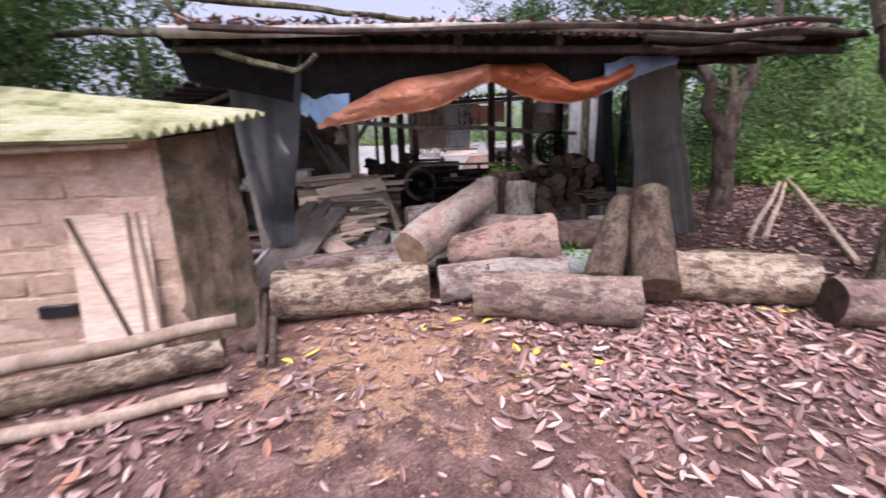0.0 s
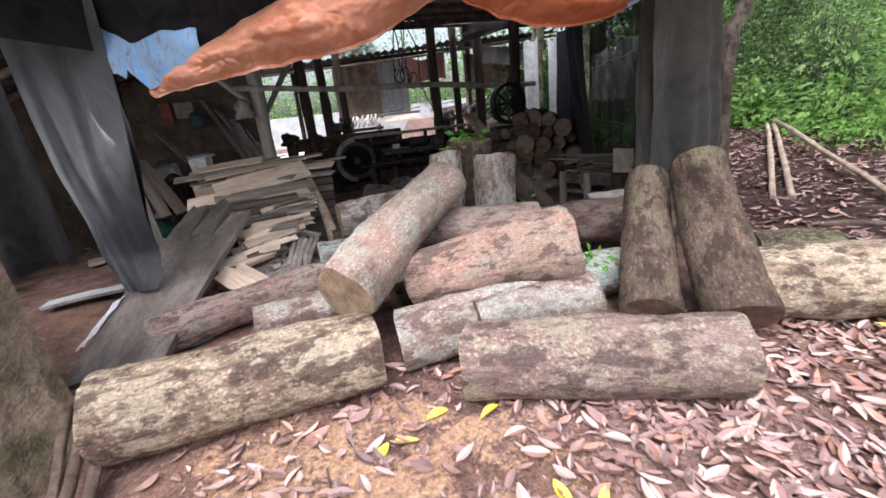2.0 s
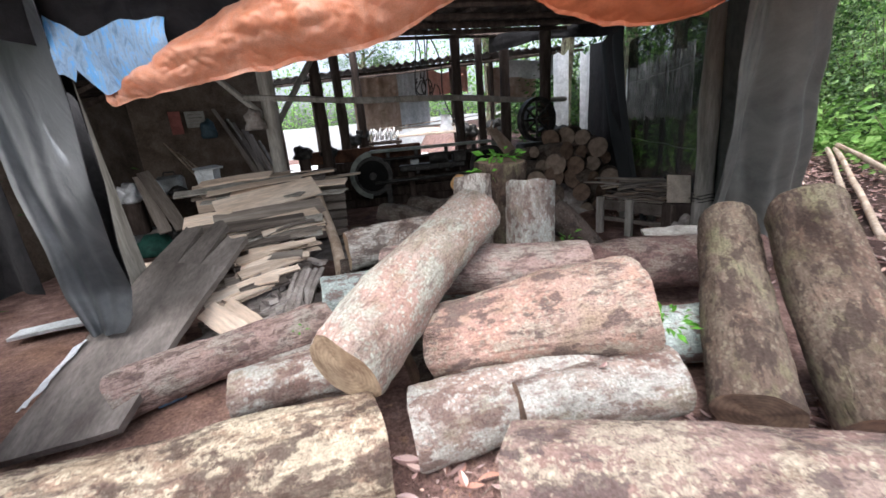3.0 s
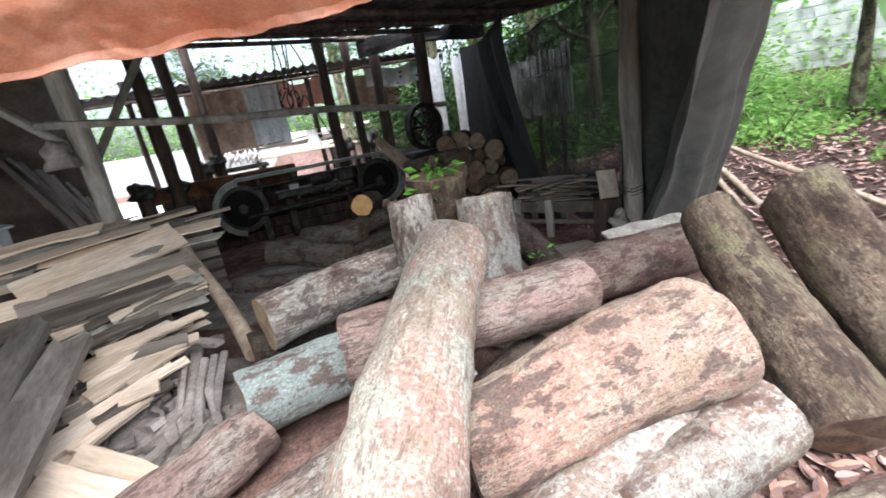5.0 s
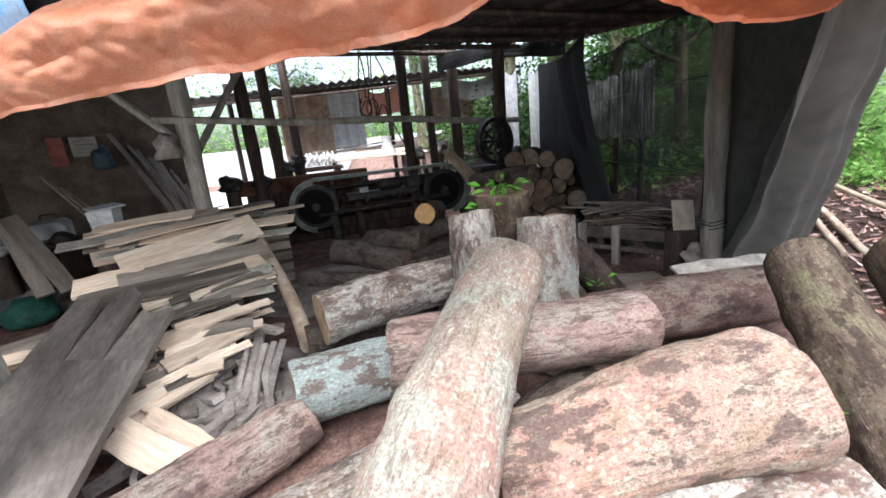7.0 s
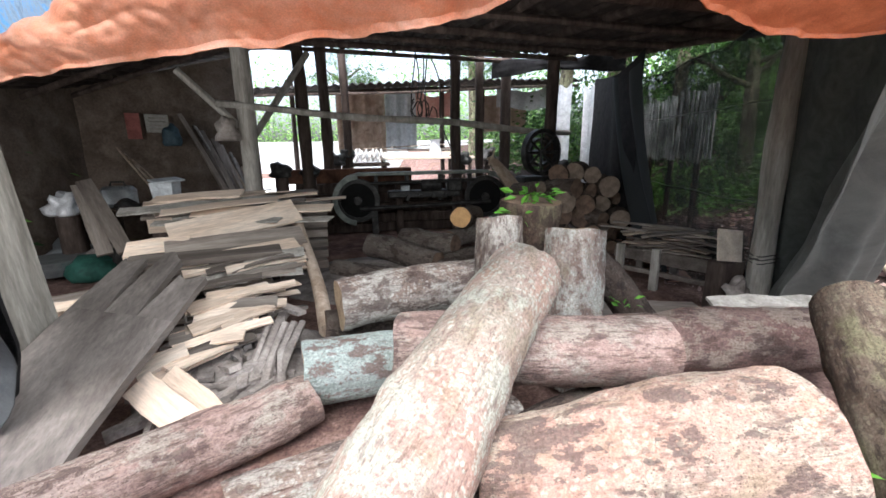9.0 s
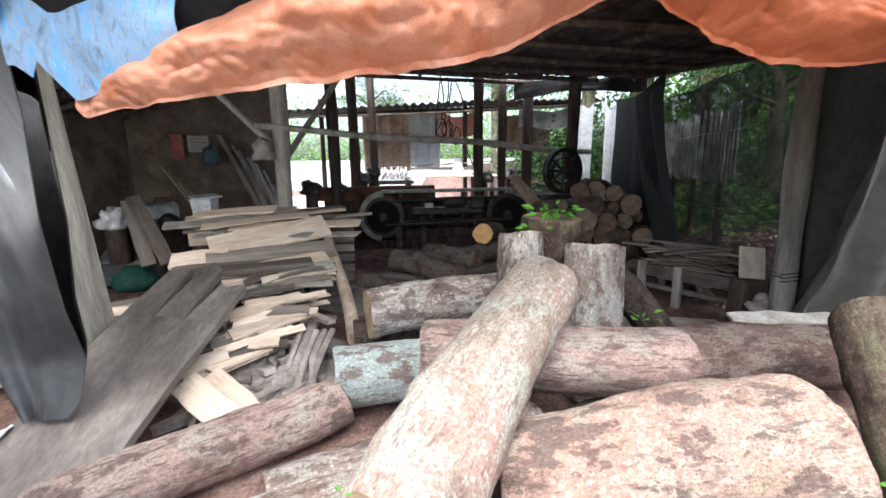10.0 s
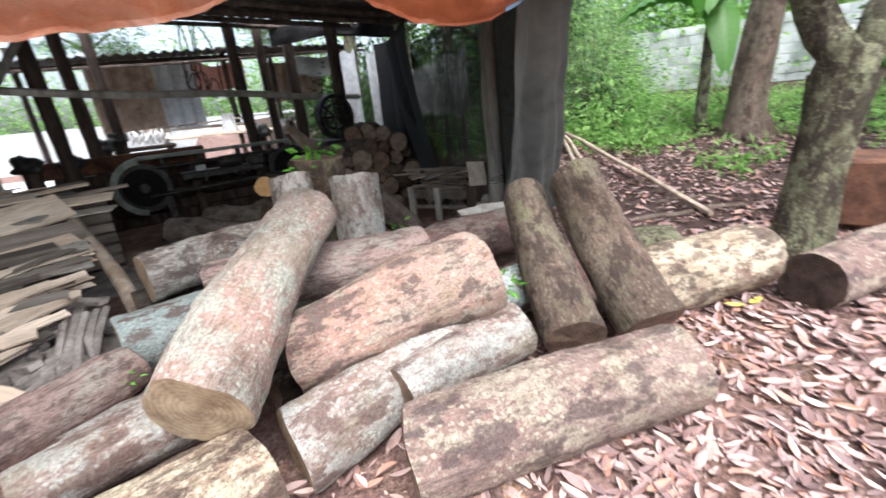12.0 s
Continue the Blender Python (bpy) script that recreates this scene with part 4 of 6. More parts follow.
hang("plastic_sheet", (-4.0, 2.28), (-3.05, 2.22), 2.2, 0.55, M_TARP, "dark plastic sheet hanging beside the squared post", "sheet", "hanging sheets", 2, 0.06, 0.05, seed=14)
hang("plastic_sheet", (3.20, 5.2), (3.75, 7.3), 2.86, 0.0, M_TARP, "dark plastic sheet closing the shed's side", "sheet", "hanging sheets", 1.3, 0.05, 0.16, seed=2)
hang("plastic_sheet", (3.20, 5.2), (3.48, 6.3), 2.72, 0.0, M_NETDARK, "dark plastic sheet hung behind the netting", "sheet", "hanging sheets", 1.6, 0.07, 0.1, seed=3, drift=(-0.32, -1.5))
hang("plastic_sheet", (3.64, 7.55), (3.80, 7.4), 2.72, 0.6, M_WHITECLOTH, "pale grey sheet catching the daylight", "sheet", "hanging sheets", 1.2, 0.04, seed=1, nu=20)
hang("plastic_sheet", (3.18, 7.85), (3.45, 7.7), 2.78, 0.8, M_WHITECLOTH, "pale grey sheet catching the daylight", "sheet", "hanging sheets", 1.2, 0.04, seed=5, nu=20)
hang("brown_sheet", (-1.45, 13.0), (0.0, 13.05), 3.4, 1.55, M_BROWNCLOTH, "stained brown sheet hung behind the saw", "sheet", "hanging sheets", 4, 0.06, seed=6)
hang("grey_sheet", (0.0, 13.0), (0.95, 13.0), 3.45, 1.6, M_WHITECLOTH, "grey-white stained sheet hung behind the saw", "sheet", "hanging sheets", 3, 0.06, seed=7)
hang("pink_sheet", (0.95, 13.2), (2.3, 13.3), 3.55, 2.55, M_PINKCLOTH, "faded pink tarpaulin sagging from a line", "tarpaulin", "", 2, 0.1, 0.35, seed=8)
hang("tan_sheet", (3.0, 13.4), (4.6, 13.2), 3.3, 2.1, M_BROWNCLOTH, "tan sheet hung at the far side", "sheet", "hanging sheets", 3, 0.05, seed=9)
hang("white_sheet", (3.3, 12.2), (4.9, 12.0), 3.45, 2.75, M_WHITECLOTH, "pale blue-white tarpaulin sagging under the far roof", "tarpaulin", "", 2, 0.1, 0.25, seed=10)


def corrugated(fn_line, depth_vec, n, waves, amp, thick=0.012):
    def fn(u, v):
        p = Vector(fn_line(u)) + Vector(depth_vec) * v
        p.z += amp * math.sin(2 * math.pi * waves * u)
        return p

    return Shape().sheet(fn, n, 3, thick)


s = corrugated(lambda u: (-4.6 + 9.8 * u, 10.4 + 0.3 * u, 2.95 + (0.55 * u if u < 0.65 else 0.36 + 0.1 * (u - 0.65))), (0.3, 3.6, 0.35), 400, 45, 0.03)
solid("far_roof", s, M_ROOF, Matrix(), "ragged corrugated sheet roof of the next shelter", "roof", kind="structure")
for k in range(4):
    s = Shape().tube([(-4.7 + 9.8 * t, 10.5 + 0.5 * k + 0.2 * t, 2.80 + 0.08 * k + 0.4 * t + 0.02 * math.sin(9 * t + k)) for t in np.linspace(0, 1, 14)], 0.035, 8, 0.3, k)
    solid("purlin", s, M_POSTDARK, Matrix(), "dark pole under the far roof", "purlin", "purlins")
for x, y in [(-4.4, 10.5), (-2.6, 12.4), (1.7, 12.6), (3.0, 12.8), (5.0, 12.4)]:
    post(x, y, 3.6, 0.07, M_POSTDARK, "thin dark post of the far shelter")


# ---- planks ----
def plank_shape(length, width, thick, seed, ragged=0.012, bow=0.01):
    n, s = 8, Shape()
    for k in range(n + 1):
        t = k / n
        x = (t - 0.5) * length
        zb = bow * math.sin(math.pi * t) + 0.004 * noise.noise(Vector((seed, t * 3, 0)))
        a = width / 2 + ragged * noise.noise(Vector((seed * 2, t * 4, 1)))
        b = width / 2 + ragged * noise.noise(Vector((seed * 2, t * 4, 7)))
        ex = ragged * 1.6 * noise.noise(Vector((seed, 3, t))) if k in (0, n) else 0
        s.v += [(x + ex, -a, zb), (x - ex, b, zb), (x - ex, b, zb + thick), (x + ex, -a, zb + thick)]
    for k in range(n):
        for q in range(4):
            u, v = 4 * k + q, 4 * k + (q + 1) % 4
            s.f.append((u, u + 4, v + 4, v))
    s.f += [(0, 1, 2, 3), (4 * n + 3, 4 * n + 2, 4 * n + 1, 4 * n)]
    return s


COUNT = [0]


def plank(a, b, width, thick, mat, label, normal=(0, 0, 1), group="stacked planks", bow=0.01, ragged=0.012):
    COUNT[0] += 1
    a, b = Vector(a), Vector(b)
    return solid("plank", plank_shape((b - a).length, width, thick, COUNT[0] * 0.77, ragged, bow), mat, lying(a, b, normal), label, "plank", group, smooth=False)


# wide dark board sloping out of the shed, split at its upper end
def board_fn(xa, xb, va, vb):
    def fn(u, v):
        top = Vector((-2.36, 3.22, 0.86)).lerp(Vector((-1.66, 2.86, 0.76)), xa + (xb - xa) * u)
        low = Vector((-2.52, 0.86, 0.09)).lerp(Vector((-1.92, 0.98, 0.12)), xa + (xb - xa) * u)
        p = top.lerp(low, va + (vb - va) * v)
        p.z += 0.05 * math.sin(math.pi * (va + (vb - va) * v)) + 0.008 * noise.noise(p * 5)
        return p
    return fn


board = thing("wide_board", pose(-2.2, 2.0, 0.45), "wide dark weathered board split at its raised end", "board")
off = Matrix.Translation((2.2, -2.0, -0.45))
part("slab", shifted(Shape().sheet(board_fn(0, 1, 0.30, 1), 14, 24, -0.05), off), M_OLDBOARD, board)
whole = board_fn(0, 1, 0, 1)


def tongue(a, b, a1, b1, v0):
    """One strip of the split end: its sides close up towards the sound wood."""
    def fn(u, v):
        lo, hi = a + (a1 - a) * v, b + (b1 - b) * v
        tip = v0 + 0.02 * math.sin(5 * u + 9 * a)
        return whole(lo + (hi - lo) * u, tip + (0.3005 - tip) * v)
    return Shape().sheet(fn, 6, 12, -0.05)


for row in [(0.0, 0.22, 0.0, 0.335, 0.05), (0.34, 0.57, 0.338, 0.655, -0.03), (0.70, 0.96, 0.658, 1.0, 0.07)]:
    part("split_tongue", shifted(tongue(*row), off), M_OLDBOARD, board)
# torn white plastic at its foot
s = Shape().sheet(lambda u, v: (-2.50 + 0.07 * u - 0.09 * v, 1.16 + 0.46 * u + 0.02 * v, 0.23 + 0.17 * u + 0.02 * noise.noise(Vector((u * 6, v * 4, 0))) - 0.04 * v), 14, 5, 0.004)
solid("plastic_strip", s, M_PLASTICWHITE, Matrix(), "strip of pale plastic stuck on the board's edge", "plastic")

# stack of grey planks with long fresh boards on top
for k in range(9):
    z = 0.06 + 0.075 * k
    for q in range(2):
        x0, y0 = -2.78 + 0.03 * k + R(-0.1, 0.1), 3.45 + 0.62 * q + R(-0.08, 0.08)
        plank((x0, y0, z), (x0 + 1.12 + R(-0.12, 0.08), y0 + 0.28 + R(-0.1, 0.1), z + 0.06 * q * 0.2), R(0.38, 0.55), 0.05, M_GREYPLANK, "grey weathered plank in a stack", group="stacked planks")
for a, b, wd, mt, lab, nrm in [
    ((-2.45, 3.98, 0.80), (-1.37, 4.62, 0.93), 0.30, M_PLANK, "long pale board laid sloping on the stack", (0.1, -0.75, 0.66)),
    ((-2.15, 3.42, 0.62), (-1.27, 3.98, 0.66), 0.24, M_PLANK, "pale fresh board on the stack", (0, -0.45, 0.9)),
    ((-2.40, 3.75, 0.70), (-1.25, 4.2, 0.72), 0.34, M_GREYPLANK, "grey board on the stack", (0, -0.35, 0.93)),
    ((-2.75, 3.80, 0.72), (-2.25, 3.92, 0.74), 0.24, M_PLANK, "short pale board end on the stack", (0, -0.4, 0.9)),
]:
    plank(a, b, wd, 0.035, mt, lab, nrm)
for k in range(26):
    y = R(4.5, 5.9)
    x0 = -2.95 + R(-0.3, 0.5)
    z = 0.82 + 0.009 * k
    plank((x0, y, z - 0.02), (x0 + R(0.8, 1.7), y + R(-0.25, 0.6), z + R(-0.01, 0.06)), R(0.06, 0.2), R(0.012, 0.03), rng.choice([M_GREYPLANK, M_GREYPLANK, M_POST, M_PLANK]), "thin sawn slat on the stack", (R(-0.2, 0.2), R(-0.4, 0.1), 1), group="slats on the stack", ragged=0.03)
for k in range(6):
    plank((-2.6, 5.0 + 0.2 * k, 0.1 + 0.11 * k), (-1.2, 5.4 + 0.15 * k, 0.1 + 0.11 * k), 0.6, 0.1, M_GREYPLANK, "grey weathered plank in a stack")
for k in range(34):
    y = 2.98 + R(0, 0.62)
    z = 0.36 + 0.36 * (y - 2.98) + 0.004 * k
    x0 = -2.0 + R(-0.12, 0.45)
    an, ln = radians(R(5, 42)), R(0.35, 0.85)
    ln = min(ln, (-1.16 - x0) / math.cos(an))
    plank((x0, y, z), (x0 + ln * math.cos(an), y + ln * math.sin(an), z + R(-0.02, 0.06)), R(0.04, 0.13), R(0.008, 0.018), rng.choice([M_GREYPLANK, M_GREYPLANK, M_POST, M_PLANK]), "thin sawn strip in a loose stack", (R(-0.3, 0.3), R(-0.6, 0.0), 1), group="thin strips", ragged=0.025)
# fan of short fresh planks
g = random.Random(3)
for k in range(20):
    t = k / 19
    c = Vector((-1.62 + g.uniform(-0.14, 0.14) + 0.12 * t, 2.36 + 0.60 * t, 0.27 + 0.27 * t + g.uniform(-0.01, 0.02)))
    an = radians(g.choice([g.uniform(-2, 22), g.uniform(20, 50)]) if t > 0.15 else g.uniform(35, 60))
    d = Vector((math.cos(an), math.sin(an), g.uniform(-0.04, 0.12))) * g.uniform(0.18, 0.31)
    plank(c - d, c + d, g.uniform(0.06, 0.14), 0.02, M_PLANK if g.random() < 0.85 else M_GREYPLANK, "short freshly sawn pale plank on a loose heap", (g.uniform(-0.2, 0.2), g.uniform(-0.75, -0.25), 0.9), "short planks", ragged=0.02)
for a, b, wd in [((-1.86, 2.06, 0.33), (-1.50, 1.84, 0.14), 0.17), ((-1.74, 2.16, 0.32), (-1.40, 1.93, 0.15), 0.12), ((-1.95, 2.22, 0.30), (-1.72, 2.38, 0.36), 0.12)]:
    plank(a, b, wd, 0.025, M_PLANK, "yellow fresh plank slid off the heap", (-0.2, -0.5, 0.85), "short planks")
for a, b, wd in [((-3.1, 3.15, 0.42), (-2.62, 3.3, 0.40), 0.12), ((-3.0, 3.05, 0.32), (-2.7, 2.85, 0.30), 0.2), ((-3.05, 3.3, 0.36), (-2.5, 3.35, 0.37), 0.1)]:
    plank(a, b, wd, 0.03, M_PLANK, "pale plank beside the squared post", (0, -0.4, 0.9), "short planks")
# heap of grey offcuts under them
for k in range(95):
    x, y = R(-1.95, -1.2), R(2.1, 3.1)
    z = max(0.04, 0.06 + 0.33 * (y - 2.15) + R(-0.06, 0.02) - 0.2 * max(0, x + 1.3))
    an, ln = R(0.2, 2.6), R(0.15, 0.5)
    d = Vector((math.cos(an), math.sin(an), R(-0.3, 0.3))) * ln / 2
    plank(Vector((x, y, z)) - d, Vector((x, y, z)) + d, R(0.03, 0.09), R(0.02, 0.05), M_GREY_DUST, "dusty grey offcut on the heap", group="grey offcuts", ragged=0.02)
for k in range(5):
    s = Shape().tube([(R(-1.6, -1.3) + 0.05 * k, 2.2 + 0.02 * k, 0.03), (-1.35 + 0.06 * k, 2.45, 0.2 + 0.02 * k), (-1.3 + 0.06 * k, 2.7, 0.36)], [0.035, 0.03, 0.028], 8, 0.2, k)
    solid("stick", s, M_GREY_DUST, Matrix(), "dusty grey stick leaning in the offcuts", "stick", "grey sticks")
# low mound of sawdust and bark under the heaps
def mound(x0, y0, rx, ry, h, mat, label, seed):
    def fn(u, v):
        a, r = 2 * math.pi * u, v
        x, y = x0 + rx * r * math.cos(a), y0 + ry * r * math.sin(a)
        return (x, y, ground_at(x, y) - 0.015 + h * (1 - r * r) * (1 + 0.5 * noise.noise(Vector((x * 4, y * 4, seed)))) + 0.015 * noise.noise(Vector((x * 18, y * 18, seed))) * (1 - r))
    return solid("sawdust_heap", Shape().sheet(fn, 40, 14), mat, Matrix(), label, "sawdust", kind="stuff")


mound(-1.5, 2.75, 0.75, 0.75, 0.22, M_GREY_DUST, "grey heap of wood waste on the floor", 1)
mound(-0.3, 4.9, 1.5, 1.1, 0.16, M_GREY_DUST, "grey sawdust spread under the saw", 2)
mound(2.3, 5.6, 1.0, 0.8, 0.3, M_GREY_DUST, "dark heap of wood waste under the log stack", 5)

# leaning pale pole
s = Shape().tube([Vector((-0.90, 2.78, 0.24)).lerp(Vector((-1.42, 4.95, 0.90)), t) + Vector((0.02 * math.sin(6 * t), 0, 0)) for t in np.linspace(0, 1, 14)], [0.062 - 0.012 * k / 13 for k in range(14)], 14, 0.12, 3)
solid("pole", s, M_POLE, Matrix(), "smooth pale pole leaning on the plank stack", "pole")

# ---- bandsaw ----
saw = thing("bandsaw", pose(0.42, 7.1, 0), "long grey-green horizontal bandsaw with two big wheels", "bandsaw")


def ring(r0, r1, depth, segs=40):
    """A flat ring about local y."""
    s = Shape()
    for q in range(segs):
        a = 2 * math.pi * q / segs
        c, d = math.cos(a), math.sin(a)
        s.v += [(r0 * c, -depth / 2, r0 * d), (r1 * c, -depth / 2, r1 * d), (r1 * c, depth / 2, r1 * d), (r0 * c, depth / 2, r0 * d)]
    for q in range(segs):
        u, v = 4 * q, 4 * ((q + 1) % segs)
        for k in range(4):
            s.f.append((u + k, u + (k + 1) % 4, v + (k + 1) % 4, v + k))
    return s


for cx, cz in ((-1.18, 0.74), (1.12, 0.74)):
    wheel = part("wheel", shifted(ring(0.30, 0.38, 0.07), pose(cx, -0.02, cz)), M_IRON, saw, "black iron band wheel")
    part("disc", Shape().tube([(cx, -0.035, cz), (cx, 0.02, cz)], 0.305, 30), M_MATTBLACK, wheel)
    part("hub", Shape().tube([(cx, -0.1, cz), (cx, 0.08, cz)], [0.07, 0.07], 16), M_IRON, wheel)


def guard(side):
    def fn(u, v):
        a = math.pi / 2 + side * math.pi * (0.02 + 0.93 * u)
        r = 0.43
        cx = side * -1.16
        return (cx + r * math.cos(a), -0.16 + 0.30 * v, 0.76 + r * math.sin(a))
    return Shape().sheet(fn, 26, 3, 0.015)


part("guard", guard(1), M_SAWPAINT, saw, "rounded grey-green wheel guard")
part("guard", guard(-1), M_SAWPAINT, saw, "rounded grey-green wheel guard")
for side in (1, -1):
    cx = -1.16 * side
    s = Shape().sheet(lambda u, v: (cx + (0.445 - 0.09 * v) * math.cos(math.pi / 2 + side * math.pi * 0.95 * u), -0.165, 0.76 + (0.445 - 0.09 * v) * math.sin(math.pi / 2 + side * math.pi * 0.95 * u)), 26, 2, 0.012)
    part("guard_face", s, M_SAWPAINT, saw)
part("top_beam", Shape().box((2.36, 0.24, 0.055), pose(0, 0, 1.195), 0.01), M_SAWPAINT, saw)
part("upper_rail", Shape().tube([(-0.95, -0.05, 1.03), (0.95, -0.05, 1.05)], 0.03, 10), M_IRON, saw)
part("lower_bar", Shape().tube([(-1.15, -0.12, 0.60), (1.2, -0.12, 0.66)], 0.036, 12), M_IRON, saw)
part("carriage", Shape().box((1.3, 0.3, 0.12), pose(0.0, 0.1, 0.82), 0.02), M_IRON, saw)
part("motor", Shape().tube([(-0.05, 0.0, 0.98), (0.28, 0.0, 0.98)], [0.10, 0.10], 18), M_IRON, saw)
part("gear_box", Shape().box((0.28, 0.28, 0.22), pose(0.55, 0.05, 0.96), 0.03), M_IRON, saw)
part("control_box", Shape().box((0.16, 0.1, 0.10), pose(-0.35, -0.12, 0.94), 0.01), M_ZINC, saw)
for x in (-0.85, -0.3, 0.3, 0.85):
    part("upright", Shape().box((0.07, 0.1, 0.50), pose(x, 0.08, 0.94), 0.01), M_IRON, saw)
for x in (-0.9, 0.9):
    part("leg", Shape().box((0.12, 0.16, 0.78), pose(x, 0.12, 0.38), 0.01), M_IRON, saw)
for k in range(4):
    part("knob", Shape().tube([(-0.3 + 0.22 * k, -0.2, 0.80), (-0.3 + 0.22 * k, -0.13, 0.80)], 0.035, 12), M_IRON, saw)
# timber bed behind the saw
s = Shape().box((2.3, 0.16, 0.26), Matrix(), 0.02)
solid("timber", s, M_RUSTBOX, pose(-0.9, 7.7, 1.14), "brown timber lying along the saw bed", "timber")
for x in (-1.8, 0.0):
    solid("trestle", Shape().box((0.14, 0.3, 1.02), pose(0, 0, 0.51), 0.01), M_POSTDARK, pose(x, 7.7, 0), "dark wooden trestle under the saw bed", "trestle", "trestles")

for k in range(10):
    x0 = -1.9 + R(-0.15, 0.15)
    solid("timber", Shape().box((3.4, 0.26, 0.19), Matrix(), 0.02), M_POSTDARK, pose(x0 + 1.75, 8.02 + 0.29 * (k % 2), 0.10 + 0.196 * (k // 2), 0, 0, R(-2, 2)), "dark squared timber stacked behind the saw", "timber", "stacked timbers")

# flywheel on an iron stand
fly = thing("flywheel", pose(2.3, 6.35, 0), "big dark iron flywheel on a stand", "flywheel")
part("rim", shifted(ring(0.32, 0.38, 0.12), pose(0, 0, 1.52, 0, 0, 18)), M_IRON, fly)
part("rim", shifted(ring(0.20, 0.24, 0.16), pose(0.02, 0.16, 1.52, 0, 0, 18)), M_IRON, fly, "smaller pulley behind")
for k in range(4):
    a = math.pi * k / 4
    v = Vector((math.cos(a) * 0.33, 0, math.sin(a) * 0.33))
    part("spoke", Shape().tube([Vector((0, 0, 1.52)) - v, Vector((0, 0, 1.52)) + v], 0.022, 8), M_IRON, fly)
part("axle", Shape().tube([(0, -0.12, 1.52), (0, 0.5, 1.52)], 0.04, 10), M_IRON, fly)
part("stand", Shape().box((0.5, 0.5, 1.12), pose(0, 0.3, 0.56), 0.03), M_IRON, fly)
for a, b in [((1.42, 6.4, 1.45), (1.75, 6.1, 0.88)), ((1.55, 6.55, 1.4), (1.95, 6.2, 0.85))]:
    plank(a, b, 0.12, 0.03, M_POLE, "pale board leaning by the flywheel", (0.3, -0.9, 0.2), "boards by the flywheel")
plank((1.36, 6.2, 1.33), (1.47, 6.3, 1.55), 0.03, 0.03, M_POLE, "pale stick by the flywheel", (0, -1, 0.1), "boards by the flywheel")

# ---- work tables behind the saw ----
def table(x, y, lx, ly, h, mat, label):
    t = thing("work_table", pose(x, y, 0), label, "table", "work tables")
    part("tabletop", Shape().box((lx, ly, 0.06), pose(0, 0, h - 0.03), 0.01), mat, t)
    for a in (-1, 1):
        for b in (-1, 1):
            part("leg", Shape().box((0.09, 0.09, h - 0.06), pose(a * (lx / 2 - 0.1), b * (ly / 2 - 0.1), (h - 0.06) / 2), 0.01), M_POSTDARK, t)
    return t


table(-0.6, 9.2, 1.0, 0.8, 1.32, M_POSTDARK, "dark rough table holding white sticks")
table(0.9, 10.6, 2.4, 1.0, 1.42, M_PLANK, "long pale wooden work table")
table(0.4, 12.2, 3.2, 0.7, 1.62, M_GREYPLANK, "grey work table with planks on it")
for k in range(30):
    x = -1.02 + 0.028 * k + R(-0.01, 0.01)
    z = 1.36 + 0.045 * (k % 4)
    s = Shape().tube([(x, 8.82, z), (x + R(-0.05, 0.05), 9.55, z + 0.12)], R(0.018, 0.026), 7)
    solid("peeled_stick", s, M_WHITEWOOD, Matrix(), "peeled white stick in a bundle", "stick", "white sticks")
for k in range(9):
    plank((-0.6 + 0.3 * k + R(-0.2, 0.2), 12.1, 1.63 + 0.012 * k), (0.4 + 0.25 * k, 12.3 + R(-0.1, 0.1), 1.66 + 0.012 * k), 0.2, 0.025, rng.choice([M_PLANK, M_GREYPLANK]), "sawn plank on the far table", group="planks on the tables")
for k in range(5):
    plank((0.0 + 0.1 * k, 10.5 + 0.06 * k, 1.43 + 0.02 * k), (1.5 + 0.1 * k, 10.6 + 0.06 * k, 1.43 + 0.02 * k), 0.18, 0.02, rng.choice([M_WHITEWOOD, M_PLANK]), "pale plank on the work table", group="planks on the tables")
s = Shape().tube([(0, 0, 0), (0, 0, 0.05), (0, 0, 0.22), (0, 0, 0.34), (0, 0, 0.42)], [0.20, 0.19, 0.13, 0.11, 0.15], 20, 0.1)
solid("sack", s, M_WHITECLOTH, pose(1.15, 10.45, 1.42), "white tied sack on the work table", "sack")


def lumpy(x, y, z, r, mat, name, label, category, seed, flat=0.7, lump=0.5, group=""):
    bm = bmesh.new()
    bmesh.ops.create_icosphere(bm, subdivisions=3, radius=1.0)
    for q in bm.verts:
        k = 1 + lump * noise.noise(q.co * 1.6 + Vector((seed, 0, 0))) + 0.12 * noise.noise(q.co * 6 + Vector((0, seed, 0)))
        q.co = Vector((q.co.x * k, q.co.y * k, max(-0.6, q.co.z * k) * flat + 0.6 * flat)) * r
    me = bpy.data.meshes.new(name)
    bm.to_mesh(me)
    bm.free()
    me.materials.append(mat)
    me.polygons.foreach_set("use_smooth", [True] * len(me.polygons))
    return solid(name, me, mat, pose(x, y, z), label, category, group)


# engine parts and dark clutter round the posts
for x, y, z, r in [(-1.2, 8.5, 1.3, 0.17), (-0.98, 8.62, 1.45, 0.13), (1.5, 9.0, 1.25, 0.2), (2.2, 9.2, 1.3, 0.2), (3.0, 7.2, 1.05, 0.25), (-1.9, 6.6, 1.2, 0.16), (-1.55, 7.2, 1.15, 0.15)]:
    solid("stand", Shape().tube([(0, 0, 0), (0, 0, z + 0.05)], [0.12, 0.10], 10, 0.1, x), M_POSTDARK, pose(x, y, 0), "dark wooden stump holding machine parts", "stump", "machine stumps")
    lumpy(x, y, z, r, M_IRON, "machine_part", "greasy black machine part on a stump", "machine part", x * 3, 0.9, 0.7, "machine parts")
